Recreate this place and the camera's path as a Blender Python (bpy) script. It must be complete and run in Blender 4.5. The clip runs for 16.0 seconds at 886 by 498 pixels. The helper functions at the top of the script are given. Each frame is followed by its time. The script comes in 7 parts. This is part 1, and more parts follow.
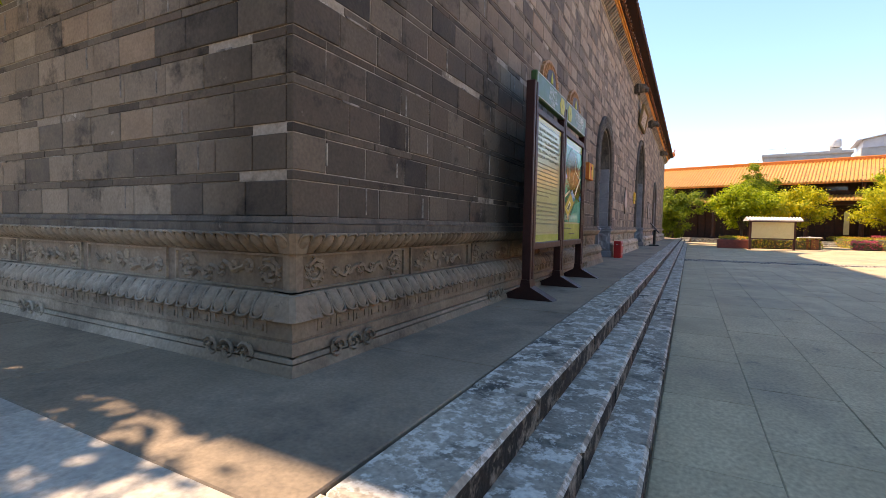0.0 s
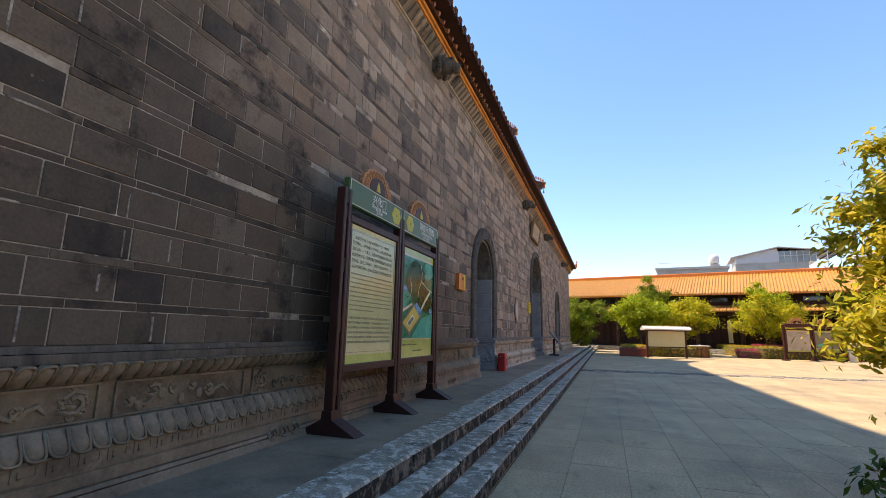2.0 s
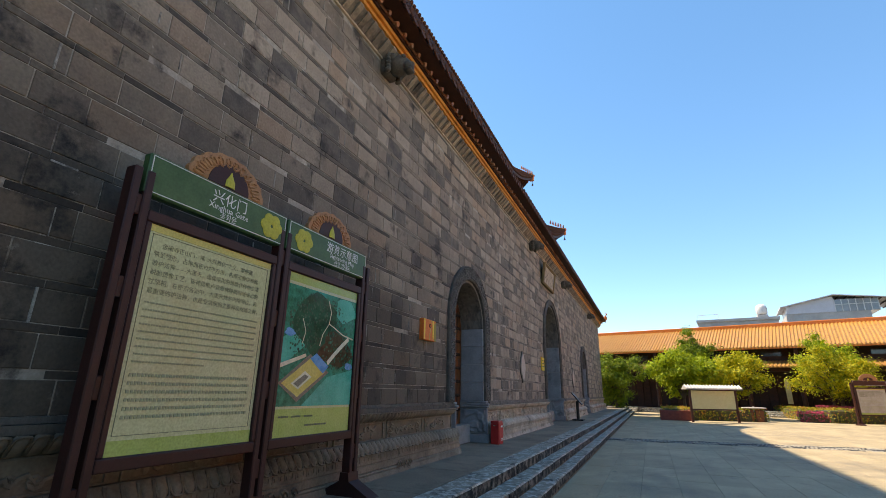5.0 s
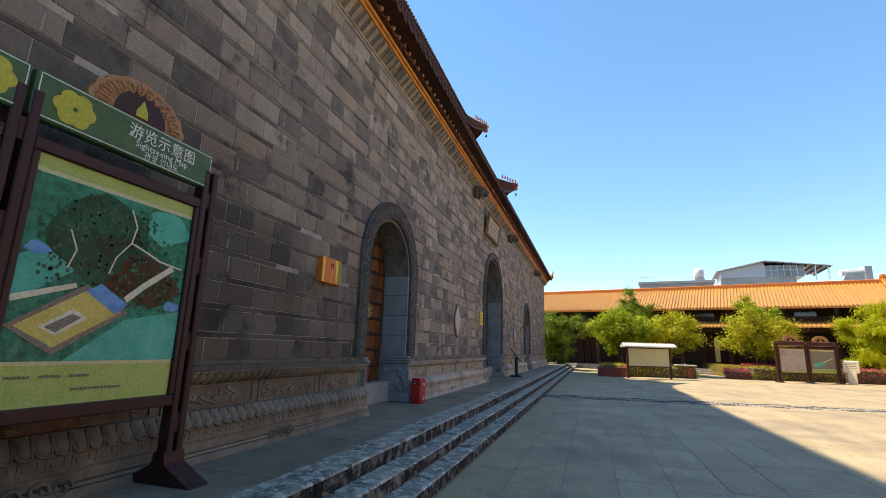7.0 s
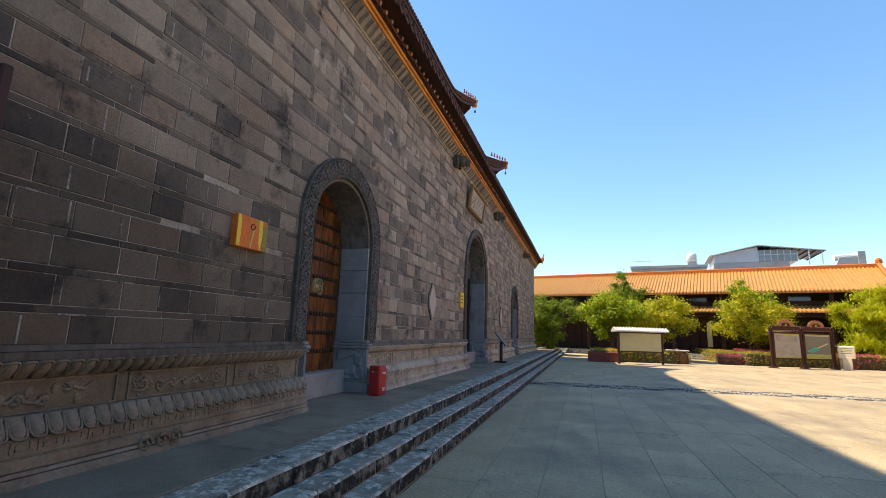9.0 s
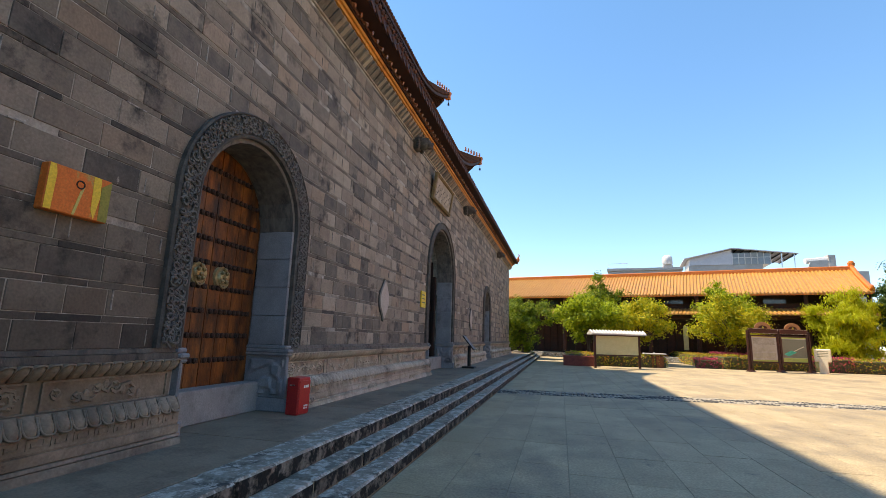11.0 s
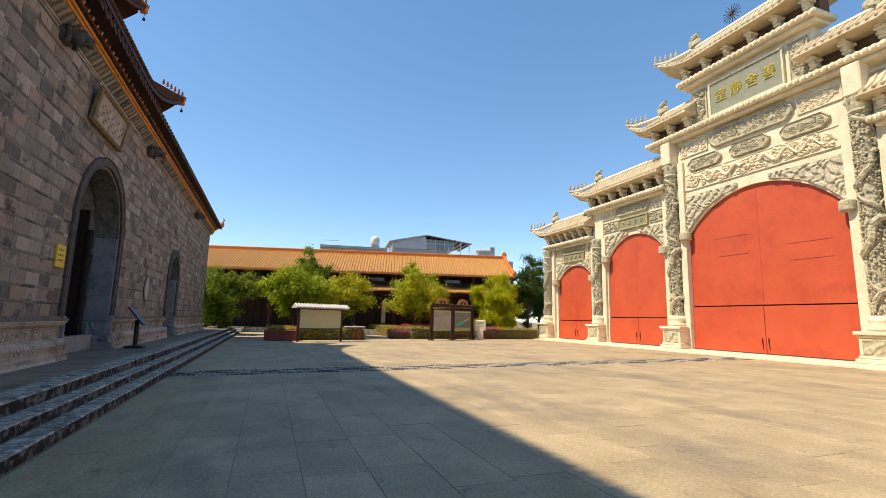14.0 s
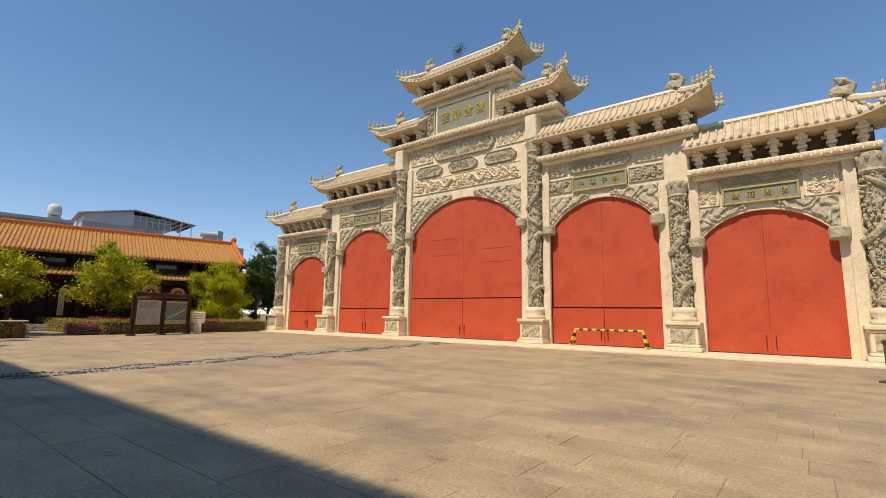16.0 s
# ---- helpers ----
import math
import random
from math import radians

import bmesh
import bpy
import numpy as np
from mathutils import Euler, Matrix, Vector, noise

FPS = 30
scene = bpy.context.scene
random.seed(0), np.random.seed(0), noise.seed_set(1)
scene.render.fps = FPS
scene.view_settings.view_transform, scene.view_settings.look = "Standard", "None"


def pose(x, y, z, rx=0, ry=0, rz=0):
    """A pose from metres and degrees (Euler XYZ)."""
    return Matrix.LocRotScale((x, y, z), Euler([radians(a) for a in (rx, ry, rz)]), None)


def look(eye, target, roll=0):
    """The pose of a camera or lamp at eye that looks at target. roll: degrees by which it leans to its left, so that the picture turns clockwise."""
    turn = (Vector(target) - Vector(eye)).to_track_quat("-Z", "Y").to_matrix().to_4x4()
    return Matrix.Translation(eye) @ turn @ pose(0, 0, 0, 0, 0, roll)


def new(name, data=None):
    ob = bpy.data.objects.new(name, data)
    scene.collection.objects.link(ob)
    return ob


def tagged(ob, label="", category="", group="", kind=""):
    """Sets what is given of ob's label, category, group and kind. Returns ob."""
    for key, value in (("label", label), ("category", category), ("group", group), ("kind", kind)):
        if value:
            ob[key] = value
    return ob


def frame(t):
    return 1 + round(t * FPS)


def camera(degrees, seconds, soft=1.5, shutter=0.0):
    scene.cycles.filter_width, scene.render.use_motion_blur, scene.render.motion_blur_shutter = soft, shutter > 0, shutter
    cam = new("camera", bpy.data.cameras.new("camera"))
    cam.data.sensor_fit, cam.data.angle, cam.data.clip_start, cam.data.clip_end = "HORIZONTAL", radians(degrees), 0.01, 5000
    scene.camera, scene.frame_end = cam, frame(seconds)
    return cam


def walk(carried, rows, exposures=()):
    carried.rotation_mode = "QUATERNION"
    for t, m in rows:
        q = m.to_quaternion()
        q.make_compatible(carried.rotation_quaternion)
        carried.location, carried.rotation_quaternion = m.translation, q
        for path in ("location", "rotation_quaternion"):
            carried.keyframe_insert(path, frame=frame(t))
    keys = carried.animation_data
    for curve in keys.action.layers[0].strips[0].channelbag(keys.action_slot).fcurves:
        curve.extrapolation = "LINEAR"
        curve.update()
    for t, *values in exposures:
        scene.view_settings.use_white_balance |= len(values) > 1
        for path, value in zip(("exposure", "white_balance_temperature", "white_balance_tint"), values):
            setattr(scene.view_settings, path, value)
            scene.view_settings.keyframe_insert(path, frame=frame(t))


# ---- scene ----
cam = camera(87.1, 16.0, soft=0.6)
PATH = [
    (0, (2.008, -1.958, 1.267), (1.075, -0.192, 1.163), 1.0),
    (0.5, (2.155, -1.715, 1.315), (1.404, 0.139, 1.324), 0.7),
    (1, (2.418, -1.497, 1.374), (1.749, 0.383, 1.511), 1.2),
    (1.5, (2.682, -1.297, 1.407), (2.041, 0.581, 1.656), 1.2),
    (2, (2.916, -0.924, 1.428), (2.265, 0.934, 1.777), 1.3),
    (2.5, (3.165, -0.592, 1.451), (2.458, 1.23, 1.875), 1.4),
    (3, (3.236, -0.202, 1.463), (2.451, 1.573, 1.945), 1.4),
    (3.5, (3.314, 0.185, 1.466), (2.5, 1.93, 2.004), 1.5),
    (3.7, (3.345, 0.347, 1.473), (2.532, 2.086, 2.034), 1.3),
    (5.8, (3.433, 1.946, 1.487), (2.713, 3.719, 2.07), 1.5),
    (6, (3.458, 2.111, 1.47), (2.751, 3.896, 2.03), 1.5),
    (6.5, (3.479, 2.517, 1.479), (2.811, 4.338, 1.969), 1.6),
    (7, (3.454, 2.898, 1.478), (2.858, 4.761, 1.893), 1.7),
    (7.5, (3.486, 3.187, 1.453), (2.899, 5.059, 1.841), 1.6),
    (8, (3.51, 3.51, 1.467), (2.936, 5.39, 1.835), 1.7),
    (8.5, (3.488, 3.928, 1.462), (2.916, 5.812, 1.813), 1.6),
    (9, (3.511, 4.304, 1.464), (2.941, 6.188, 1.818), 1.8),
    (9.2, (3.517, 4.471, 1.506), (2.957, 6.358, 1.861), 2.1),
    (11.5, (3.623, 6.176, 1.464), (3.177, 8.09, 1.835), 1.5),
    (12, (3.629, 6.501, 1.42), (3.244, 8.428, 1.788), 1.5),
    (12.5, (3.709, 6.77, 1.435), (3.437, 8.717, 1.803), 1.5),
    (13, (3.788, 6.93, 1.441), (3.773, 8.899, 1.788), 1.5),
    (13.5, (3.822, 6.983, 1.423), (4.159, 8.926, 1.758), 1.5),
    (14, (3.881, 6.966, 1.409), (4.564, 8.822, 1.709), 1.4),
    (14.5, (3.943, 6.921, 1.394), (4.949, 8.629, 1.658), 1.1),
    (15, (3.912, 6.952, 1.381), (5.138, 8.512, 1.633), 1.0),
    (15.5, (3.928, 6.976, 1.398), (5.317, 8.393, 1.645), 1.0),
    (16, (3.938, 6.952, 1.405), (5.501, 8.167, 1.691), 1.0),
]
EXPOSURES = [(0, 1.72, 8900, 24), (1.0, 1.6, 8600, 22), (2.5, 1.3, 8200, 17), (6, 1.22, 7650, 9), (9, 1.25, 7700, 12), (12.5, 1.2, 7700, 11), (14.0, 0.77, 7700, 12), (15.0, 0.42, 7700, 15), (16, 0.22, 7650, 16)]
walk(cam, [(t, look(eye, target, roll)) for t, eye, target, roll in PATH], EXPOSURES)

# ---------- light ----------
SUN_L, SUN_S = 0.667, 0.06
world = bpy.data.worlds.new("sky")
scene.world = world
world.use_nodes = True
wn = world.node_tree.nodes
sky = wn.new("ShaderNodeTexSky")
sky.sky_type = "NISHITA"
sky.sun_disc = False
sun_vec = Vector((-SUN_L, SUN_S, 1.0)).normalized()
sky.sun_elevation = math.asin(sun_vec.z)
sky.sun_rotation = math.atan2(sun_vec.x, sun_vec.y)
sky.altitude = 2600.0
sky.air_density = 0.9
sky.dust_density = 0.05
sky.ozone_density = 1.0
wn["Background"].inputs["Strength"].default_value = 0.24
deep = wn.new("ShaderNodeHueSaturation")
deep.inputs["Saturation"].default_value = 1.43
deep.inputs["Hue"].default_value = 0.5005
haze = wn.new("ShaderNodeGamma")
haze.inputs["Gamma"].default_value = 0.72
world.node_tree.links.new(sky.outputs["Color"], haze.inputs["Color"])
world.node_tree.links.new(haze.outputs["Color"], deep.inputs["Color"])
world.node_tree.links.new(deep.outputs["Color"], wn["Background"].inputs["Color"])
sun = new("sun", bpy.data.lights.new("sun", "SUN"))
sun.data.energy = 3.75
sun.data.angle = radians(0.55)
sun.data.color = (1.0, 0.91, 0.78)
sun.matrix_world = look(sun_vec * 60, (0, 0, 0))


# ---------- materials ----------
def mat(name, c1, c2=None, c3=None, rough=0.8, scale=6.0, fine=60.0, bump=0.3, metal=0.0, rand=0.0, island=0.0, stain=None,
        stain_scale=1.2, stain_lo=0.55, stain_hi=0.7, spec=0.35, bdist=0.01, stretch=(1, 1, 1), translucent=0.0, stain2=None, grain=0.15, corner_dark=None):
    m = bpy.data.materials.new(name)
    m.use_nodes = True
    nt = m.node_tree
    n, l = nt.nodes, nt.links
    bsdf = n["Principled BSDF"]
    bsdf.inputs["Roughness"].default_value = rough
    bsdf.inputs["Metallic"].default_value = metal
    bsdf.inputs["Specular IOR Level"].default_value = spec
    tc = n.new("ShaderNodeNewGeometry")
    mp = n.new("ShaderNodeMapping")
    mp.inputs["Scale"].default_value = stretch
    l.new(tc.outputs["Position"], mp.inputs["Vector"])
    v = mp.outputs["Vector"]
    n1 = n.new("ShaderNodeTexNoise")
    n1.inputs["Scale"].default_value = scale
    n1.inputs["Detail"].default_value = 6
    n1.inputs["Roughness"].default_value = 0.65
    l.new(v, n1.inputs["Vector"])
    n2 = n.new("ShaderNodeTexNoise")
    n2.inputs["Scale"].default_value = fine
    n2.inputs["Detail"].default_value = 4
    l.new(v, n2.inputs["Vector"])
    c2 = c2 or tuple(min(1, c * 1.25) for c in c1)
    ramp = n.new("ShaderNodeValToRGB")
    ramp.color_ramp.elements[0].position = 0.33
    ramp.color_ramp.elements[0].color = (*c1, 1)
    ramp.color_ramp.elements[1].position = 0.67
    ramp.color_ramp.elements[1].color = (*c2, 1)
    l.new(n1.outputs["Fac"], ramp.inputs["Fac"])
    col = ramp.outputs["Color"]

    def mix(a, b, fac, kind="MIX"):
        x = n.new("ShaderNodeMix")
        x.data_type, x.blend_type = "RGBA", kind
        for sock, val in ((x.inputs["A"], a), (x.inputs["B"], b), (x.inputs["Factor"], fac)):
            if isinstance(val, (tuple, float, int)):
                sock.default_value = val if not isinstance(val, tuple) else (*val, 1)
            else:
                l.new(val, sock)
        return x.outputs["Result"]

    def remap(sock, lo, hi, a=0.0, b=1.0):
        r = n.new("ShaderNodeMapRange")
        r.inputs["From Min"].default_value, r.inputs["From Max"].default_value = lo, hi
        r.inputs["To Min"].default_value, r.inputs["To Max"].default_value = a, b
        l.new(sock, r.inputs["Value"])
        return r.outputs["Result"]

    if rand or island:
        if rand:
            src = n.new("ShaderNodeObjectInfo").outputs["Random"]
        if island:
            src2 = tc.outputs["Random Per Island"]
            if rand:
                ad = n.new("ShaderNodeMath")
                ad.operation = "ADD"
                l.new(src, ad.inputs[0])
                l.new(src2, ad.inputs[1])
                fr = n.new("ShaderNodeMath")
                fr.operation = "FRACT"
                l.new(ad.outputs[0], fr.inputs[0])
                src = fr.outputs[0]
            else:
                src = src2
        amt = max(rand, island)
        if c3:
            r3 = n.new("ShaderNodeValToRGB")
            e = r3.color_ramp.elements
            e[0].position, e[0].color = 0.1, (*c3[0], 1)
            e[1].position, e[1].color = 0.95, (*c3[-1], 1)
            for i, c in enumerate(c3[1:-1]):
                k = e.new(0.1 + 0.85 * (i + 1) / (len(c3) - 1))
                k.color = (*c, 1)
            l.new(src, r3.inputs["Fac"])
            col = mix(col, r3.outputs["Color"], amt)
        else:
            hv = n.new("ShaderNodeHueSaturation")
            l.new(remap(src, 0, 1, 1 - amt, 1 + amt), hv.inputs["Value"])
            l.new(col, hv.inputs["Color"])
            col = hv.outputs["Color"]
    if stain:
        ns = n.new("ShaderNodeTexNoise")
        ns.inputs["Scale"].default_value = stain_scale
        ns.inputs["Detail"].default_value = 8
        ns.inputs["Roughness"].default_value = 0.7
        l.new(v, ns.inputs["Vector"])
        col = mix(col, stain, remap(ns.outputs["Fac"], stain_lo, stain_hi))
    if stain2:
        s2col, s2scale, s2lo, s2hi = stain2
        ns2 = n.new("ShaderNodeTexNoise")
        ns2.inputs["Scale"].default_value = s2scale
        ns2.inputs["Detail"].default_value = 7
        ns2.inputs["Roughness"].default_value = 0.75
        l.new(v, ns2.inputs["Vector"])
        col = mix(col, s2col, remap(ns2.outputs["Fac"], s2lo, s2hi))
    if corner_dark:
        # colour darkened round the south-east corner of the hall, with a ragged border
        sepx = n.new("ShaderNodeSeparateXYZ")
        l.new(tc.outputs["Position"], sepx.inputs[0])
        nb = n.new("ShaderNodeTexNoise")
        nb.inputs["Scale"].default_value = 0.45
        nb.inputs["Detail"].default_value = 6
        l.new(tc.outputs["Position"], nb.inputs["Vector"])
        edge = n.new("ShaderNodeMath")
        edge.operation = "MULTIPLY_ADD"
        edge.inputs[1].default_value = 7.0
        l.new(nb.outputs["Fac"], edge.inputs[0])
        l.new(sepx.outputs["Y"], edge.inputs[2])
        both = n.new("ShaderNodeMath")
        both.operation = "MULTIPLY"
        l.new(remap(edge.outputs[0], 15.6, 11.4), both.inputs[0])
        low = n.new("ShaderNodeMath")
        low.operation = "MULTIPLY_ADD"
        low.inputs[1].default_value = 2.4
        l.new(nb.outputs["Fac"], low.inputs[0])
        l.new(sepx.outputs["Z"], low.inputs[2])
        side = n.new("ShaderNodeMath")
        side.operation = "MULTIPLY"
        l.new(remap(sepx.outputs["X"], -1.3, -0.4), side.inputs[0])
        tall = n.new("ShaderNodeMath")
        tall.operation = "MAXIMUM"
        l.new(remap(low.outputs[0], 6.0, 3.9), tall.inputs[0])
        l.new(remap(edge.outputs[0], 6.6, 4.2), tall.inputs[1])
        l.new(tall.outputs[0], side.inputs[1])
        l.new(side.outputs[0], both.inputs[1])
        col = mix(col, mix(col, corner_dark, 1.0, "MULTIPLY"), both.outputs[0])
    gr = remap(n2.outputs["Fac"], 0.3, 0.7, 1 - grain, 1 + grain)
    hv2 = n.new("ShaderNodeHueSaturation")
    l.new(gr, hv2.inputs["Value"])
    l.new(col, hv2.inputs["Color"])
    l.new(hv2.outputs["Color"], bsdf.inputs["Base Color"])
    l.new(remap(n1.outputs["Fac"], 0.3, 0.7, max(0.03, rough - 0.1), min(1, rough + 0.08)), bsdf.inputs["Roughness"])
    if bump:
        ad = n.new("ShaderNodeMath")
        ad.operation = "MULTIPLY_ADD"
        ad.inputs[1].default_value = 0.5
        l.new(n2.outputs["Fac"], ad.inputs[0])
        l.new(n1.outputs["Fac"], ad.inputs[2])
        b = n.new("ShaderNodeBump")
        b.inputs["Strength"].default_value = bump
        b.inputs["Distance"].default_value = bdist
        l.new(ad.outputs[0], b.inputs["Height"])
        l.new(b.outputs["Normal"], bsdf.inputs["Normal"])
    if translucent:
        tr = n.new("ShaderNodeBsdfTranslucent")
        ms = n.new("ShaderNodeMixShader")
        ms.inputs["Fac"].default_value = translucent
        l.new(hv2.outputs["Color"], tr.inputs["Color"])
        l.new(bsdf.outputs["BSDF"], ms.inputs[1])
        l.new(tr.outputs["BSDF"], ms.inputs[2])
        l.new(ms.outputs["Shader"], n["Material Output"].inputs["Surface"])
    return m


M_BRICK = mat("grey_brick", (0.15, 0.12, 0.091), (0.42, 0.34, 0.255),
              c3=[(0.062, 0.057, 0.053), (0.33, 0.262, 0.195), (0.2, 0.162, 0.124), (0.47, 0.385, 0.29), (0.3, 0.24, 0.178), (0.1, 0.089, 0.078), (0.4, 0.325, 0.245), (0.24, 0.19, 0.145), (0.37, 0.26, 0.175)],
              rough=0.8, scale=5.0, fine=45, bump=0.5, rand=0.66, island=0.66, grain=0.16, stain=(0.05, 0.043, 0.037), stain_scale=1.6, stain_lo=0.54, stain_hi=0.66,
              stain2=((0.5, 0.43, 0.35), 4.5, 0.64, 0.69), corner_dark=(0.33, 0.325, 0.315))
M_THIN = mat("dark_thin_brick", (0.1, 0.083, 0.066), (0.25, 0.205, 0.158), c3=[(0.05, 0.045, 0.04), (0.22, 0.18, 0.138), (0.12, 0.1, 0.08), (0.3, 0.25, 0.19), (0.16, 0.12, 0.09)],
             rough=0.85, scale=6.0, fine=45, bump=0.5, island=0.7, stain=(0.04, 0.035, 0.03), stain_scale=1.8, stain_lo=0.54, stain_hi=0.66, corner_dark=(0.42, 0.41, 0.4))
M_MORTAR = mat("lime_joint", (0.3, 0.26, 0.21), (0.46, 0.41, 0.345), rough=0.95, scale=4, fine=50, bump=0.5, stain=(0.07, 0.06, 0.052), stain_scale=1.6, stain_lo=0.5, stain_hi=0.62,
               stain2=((0.6, 0.57, 0.51), 3.0, 0.58, 0.64), corner_dark=(0.85, 0.84, 0.82))
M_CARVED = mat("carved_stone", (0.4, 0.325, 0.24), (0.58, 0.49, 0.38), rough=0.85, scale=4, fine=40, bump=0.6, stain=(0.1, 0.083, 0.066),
               stain_scale=1.3, stain_lo=0.5, stain_hi=0.74, stain2=((0.06, 0.052, 0.045), 6.0, 0.62, 0.72), corner_dark=(0.44, 0.41, 0.37))
M_CARVEDM = mat("carved_ground", (0.3, 0.24, 0.178), (0.5, 0.41, 0.31), rough=0.9, scale=4, fine=40, bump=0.6, stain=(0.085, 0.07, 0.055), stain_scale=1.6, stain_lo=0.52, stain_hi=0.72, corner_dark=(0.42, 0.39, 0.34))
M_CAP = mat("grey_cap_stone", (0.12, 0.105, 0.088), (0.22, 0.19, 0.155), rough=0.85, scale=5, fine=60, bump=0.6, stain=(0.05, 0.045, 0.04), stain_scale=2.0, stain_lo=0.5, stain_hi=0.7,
            stain2=((0.38, 0.34, 0.29), 4.0, 0.63, 0.7), stretch=(3, 3, 1), corner_dark=(0.65, 0.63, 0.6))
M_SPAND = mat("pale_carved_stone", (0.38, 0.345, 0.245), (0.56, 0.51, 0.385), rough=0.85, scale=6, fine=18, bump=0.9, bdist=0.03)
M_THRESH = mat("whitewashed_block", (0.25, 0.24, 0.225), (0.36, 0.35, 0.33), rough=0.85, scale=3, bump=0.3, stain=(0.16, 0.15, 0.14), stain_scale=2.2, stain_lo=0.52, stain_hi=0.75)
# lighter copy of the arch stone: highlights on the relief put into the colour
M_VINE = mat("highlit_carved_stone", (0.085, 0.078, 0.07), (0.18, 0.166, 0.148), rough=0.8, scale=9, fine=50, bump=0.5)
M_LIME = mat("lime_mortar_remains", (0.22, 0.2, 0.17), (0.4, 0.37, 0.32), rough=0.95, scale=9, fine=60, bump=0.6, stain=(0.12, 0.11, 0.1), stain_scale=6.0, stain_lo=0.48, stain_hi=0.58)
# black weathering, with the shade between hanging petals put into the colour
M_CARVEDD = mat("black_petal_gap_stone", (0.06, 0.05, 0.04), (0.15, 0.125, 0.1), rough=0.9, scale=9, fine=40, bump=0.8, stain=(0.35, 0.285, 0.218),
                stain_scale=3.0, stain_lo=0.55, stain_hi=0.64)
M_JAMB = mat("grey_ashlar", (0.2, 0.205, 0.21), (0.3, 0.303, 0.305), rough=0.7, scale=2.5, fine=70, bump=0.2, stain=(0.06, 0.06, 0.06), stain_scale=1.1, stain_lo=0.56, stain_hi=0.74)
M_ARCHSTONE = mat("dark_carved_stone", (0.0566, 0.0494, 0.042), (0.134, 0.116, 0.0941), rough=0.8, scale=7, fine=50, bump=0.9, stain=(0.0515, 0.0475, 0.042), stain_scale=3)
M_PLAT = mat("platform_stone", (0.2, 0.153, 0.104), (0.29, 0.226, 0.16), rough=0.8, scale=2.2, fine=55, bump=0.25, rand=0.12,
             stain=(0.0792, 0.0647, 0.0504), stain_scale=1.3, stain_lo=0.5, stain_hi=0.75)
M_KERB = mat("weathered_kerb", (0.2, 0.178, 0.14), (0.32, 0.288, 0.232), rough=0.85, scale=4, fine=40, bump=0.6, rand=0.14, stain=(0.06, 0.058, 0.05),
             stain_scale=3.0, stain_lo=0.52, stain_hi=0.64, stain2=((0.5, 0.475, 0.41), 9.0, 0.505, 0.56), grain=0.25)
M_EDGE = mat("pale_edge_slab", (0.3, 0.275, 0.23), (0.42, 0.385, 0.325), rough=0.85, scale=3, fine=40, bump=0.4, rand=0.1, stain=(0.16, 0.145, 0.12), stain_scale=2.5, stain_lo=0.55, stain_hi=0.75, grain=0.2)
# Riser faces: mottled dirt, with the shade of vertical faces darkened into the colour.
M_KERBSIDE = mat("mottled_shaded_riser", (0.13, 0.115, 0.09), (0.24, 0.215, 0.175), rough=0.9, scale=6, fine=40, bump=0.9, rand=0.1, stain=(0.012, 0.012, 0.01),
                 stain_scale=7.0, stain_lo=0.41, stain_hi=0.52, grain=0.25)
M_SLAB = mat("plaza_slab", (0.32, 0.25, 0.145), (0.43, 0.345, 0.215), rough=0.75, scale=1.6, fine=38, bump=0.4, rand=0.09, island=0.09, grain=0.22,
             stain=(0.2, 0.165, 0.118), stain_scale=0.42, stain_lo=0.5, stain_hi=0.7, stain2=((0.12, 0.105, 0.085), 2.2, 0.6, 0.72), stretch=(1, 0.7, 1))
M_JOINT = mat("dusty_joint", (0.2, 0.165, 0.105), (0.29, 0.24, 0.155), rough=0.95, bump=0.3)
M_PEBBLE_L = mat("pale_pebble", (0.26, 0.235, 0.19), (0.4, 0.36, 0.29), rough=0.7, bump=0.2, island=0.25)
M_PEBBLE_D = mat("black_pebble", (0.03, 0.03, 0.03), (0.06, 0.06, 0.06), rough=0.6, bump=0.2, island=0.3)
M_GSTONE = mat("gate_limestone", (0.64, 0.55, 0.385), (0.8, 0.705, 0.525), rough=0.85, scale=1.6, fine=25, bump=0.35, stain=(0.4, 0.35, 0.28), stain_scale=1.0,
               stain_lo=0.58, stain_hi=0.85)
M_GREEN = mat("green_grey_carved_stone", (0.31, 0.28, 0.185), (0.55, 0.505, 0.365), rough=0.85, scale=6, fine=18, bump=0.9, bdist=0.03)
M_SHEET = mat("red_painted_steel", (0.46, 0.068, 0.028), (0.53, 0.09, 0.036), rough=0.6, scale=0.9, fine=30, bump=0.08, stain=(0.36, 0.05, 0.024), stain_scale=0.8, stain_lo=0.52, stain_hi=0.75)
M_GROOF = mat("yellowed_roof_stone", (0.47, 0.38, 0.25), (0.62, 0.53, 0.38), rough=0.85, scale=1.6, fine=25, bump=0.35, stain=(0.3, 0.25, 0.18), stain_scale=1.2, stain_lo=0.55, stain_hi=0.8)
M_SHEETD = mat("dark_red_edge", (0.10, 0.018, 0.012), (0.16, 0.03, 0.02), rough=0.7, bump=0.1)
M_GOLD = mat("gilt", (0.65, 0.45, 0.08), (0.8, 0.58, 0.14), rough=0.35, metal=0.6, bump=0.1)
M_OLIVEGOLD = mat("olive_gilt_frame", (0.36, 0.31, 0.12), (0.48, 0.42, 0.19), rough=0.5, scale=4, bump=0.15)
M_PLAQUE = mat("grey_green_plaque", (0.2, 0.21, 0.15), (0.26, 0.27, 0.2), rough=0.6, bump=0.15)
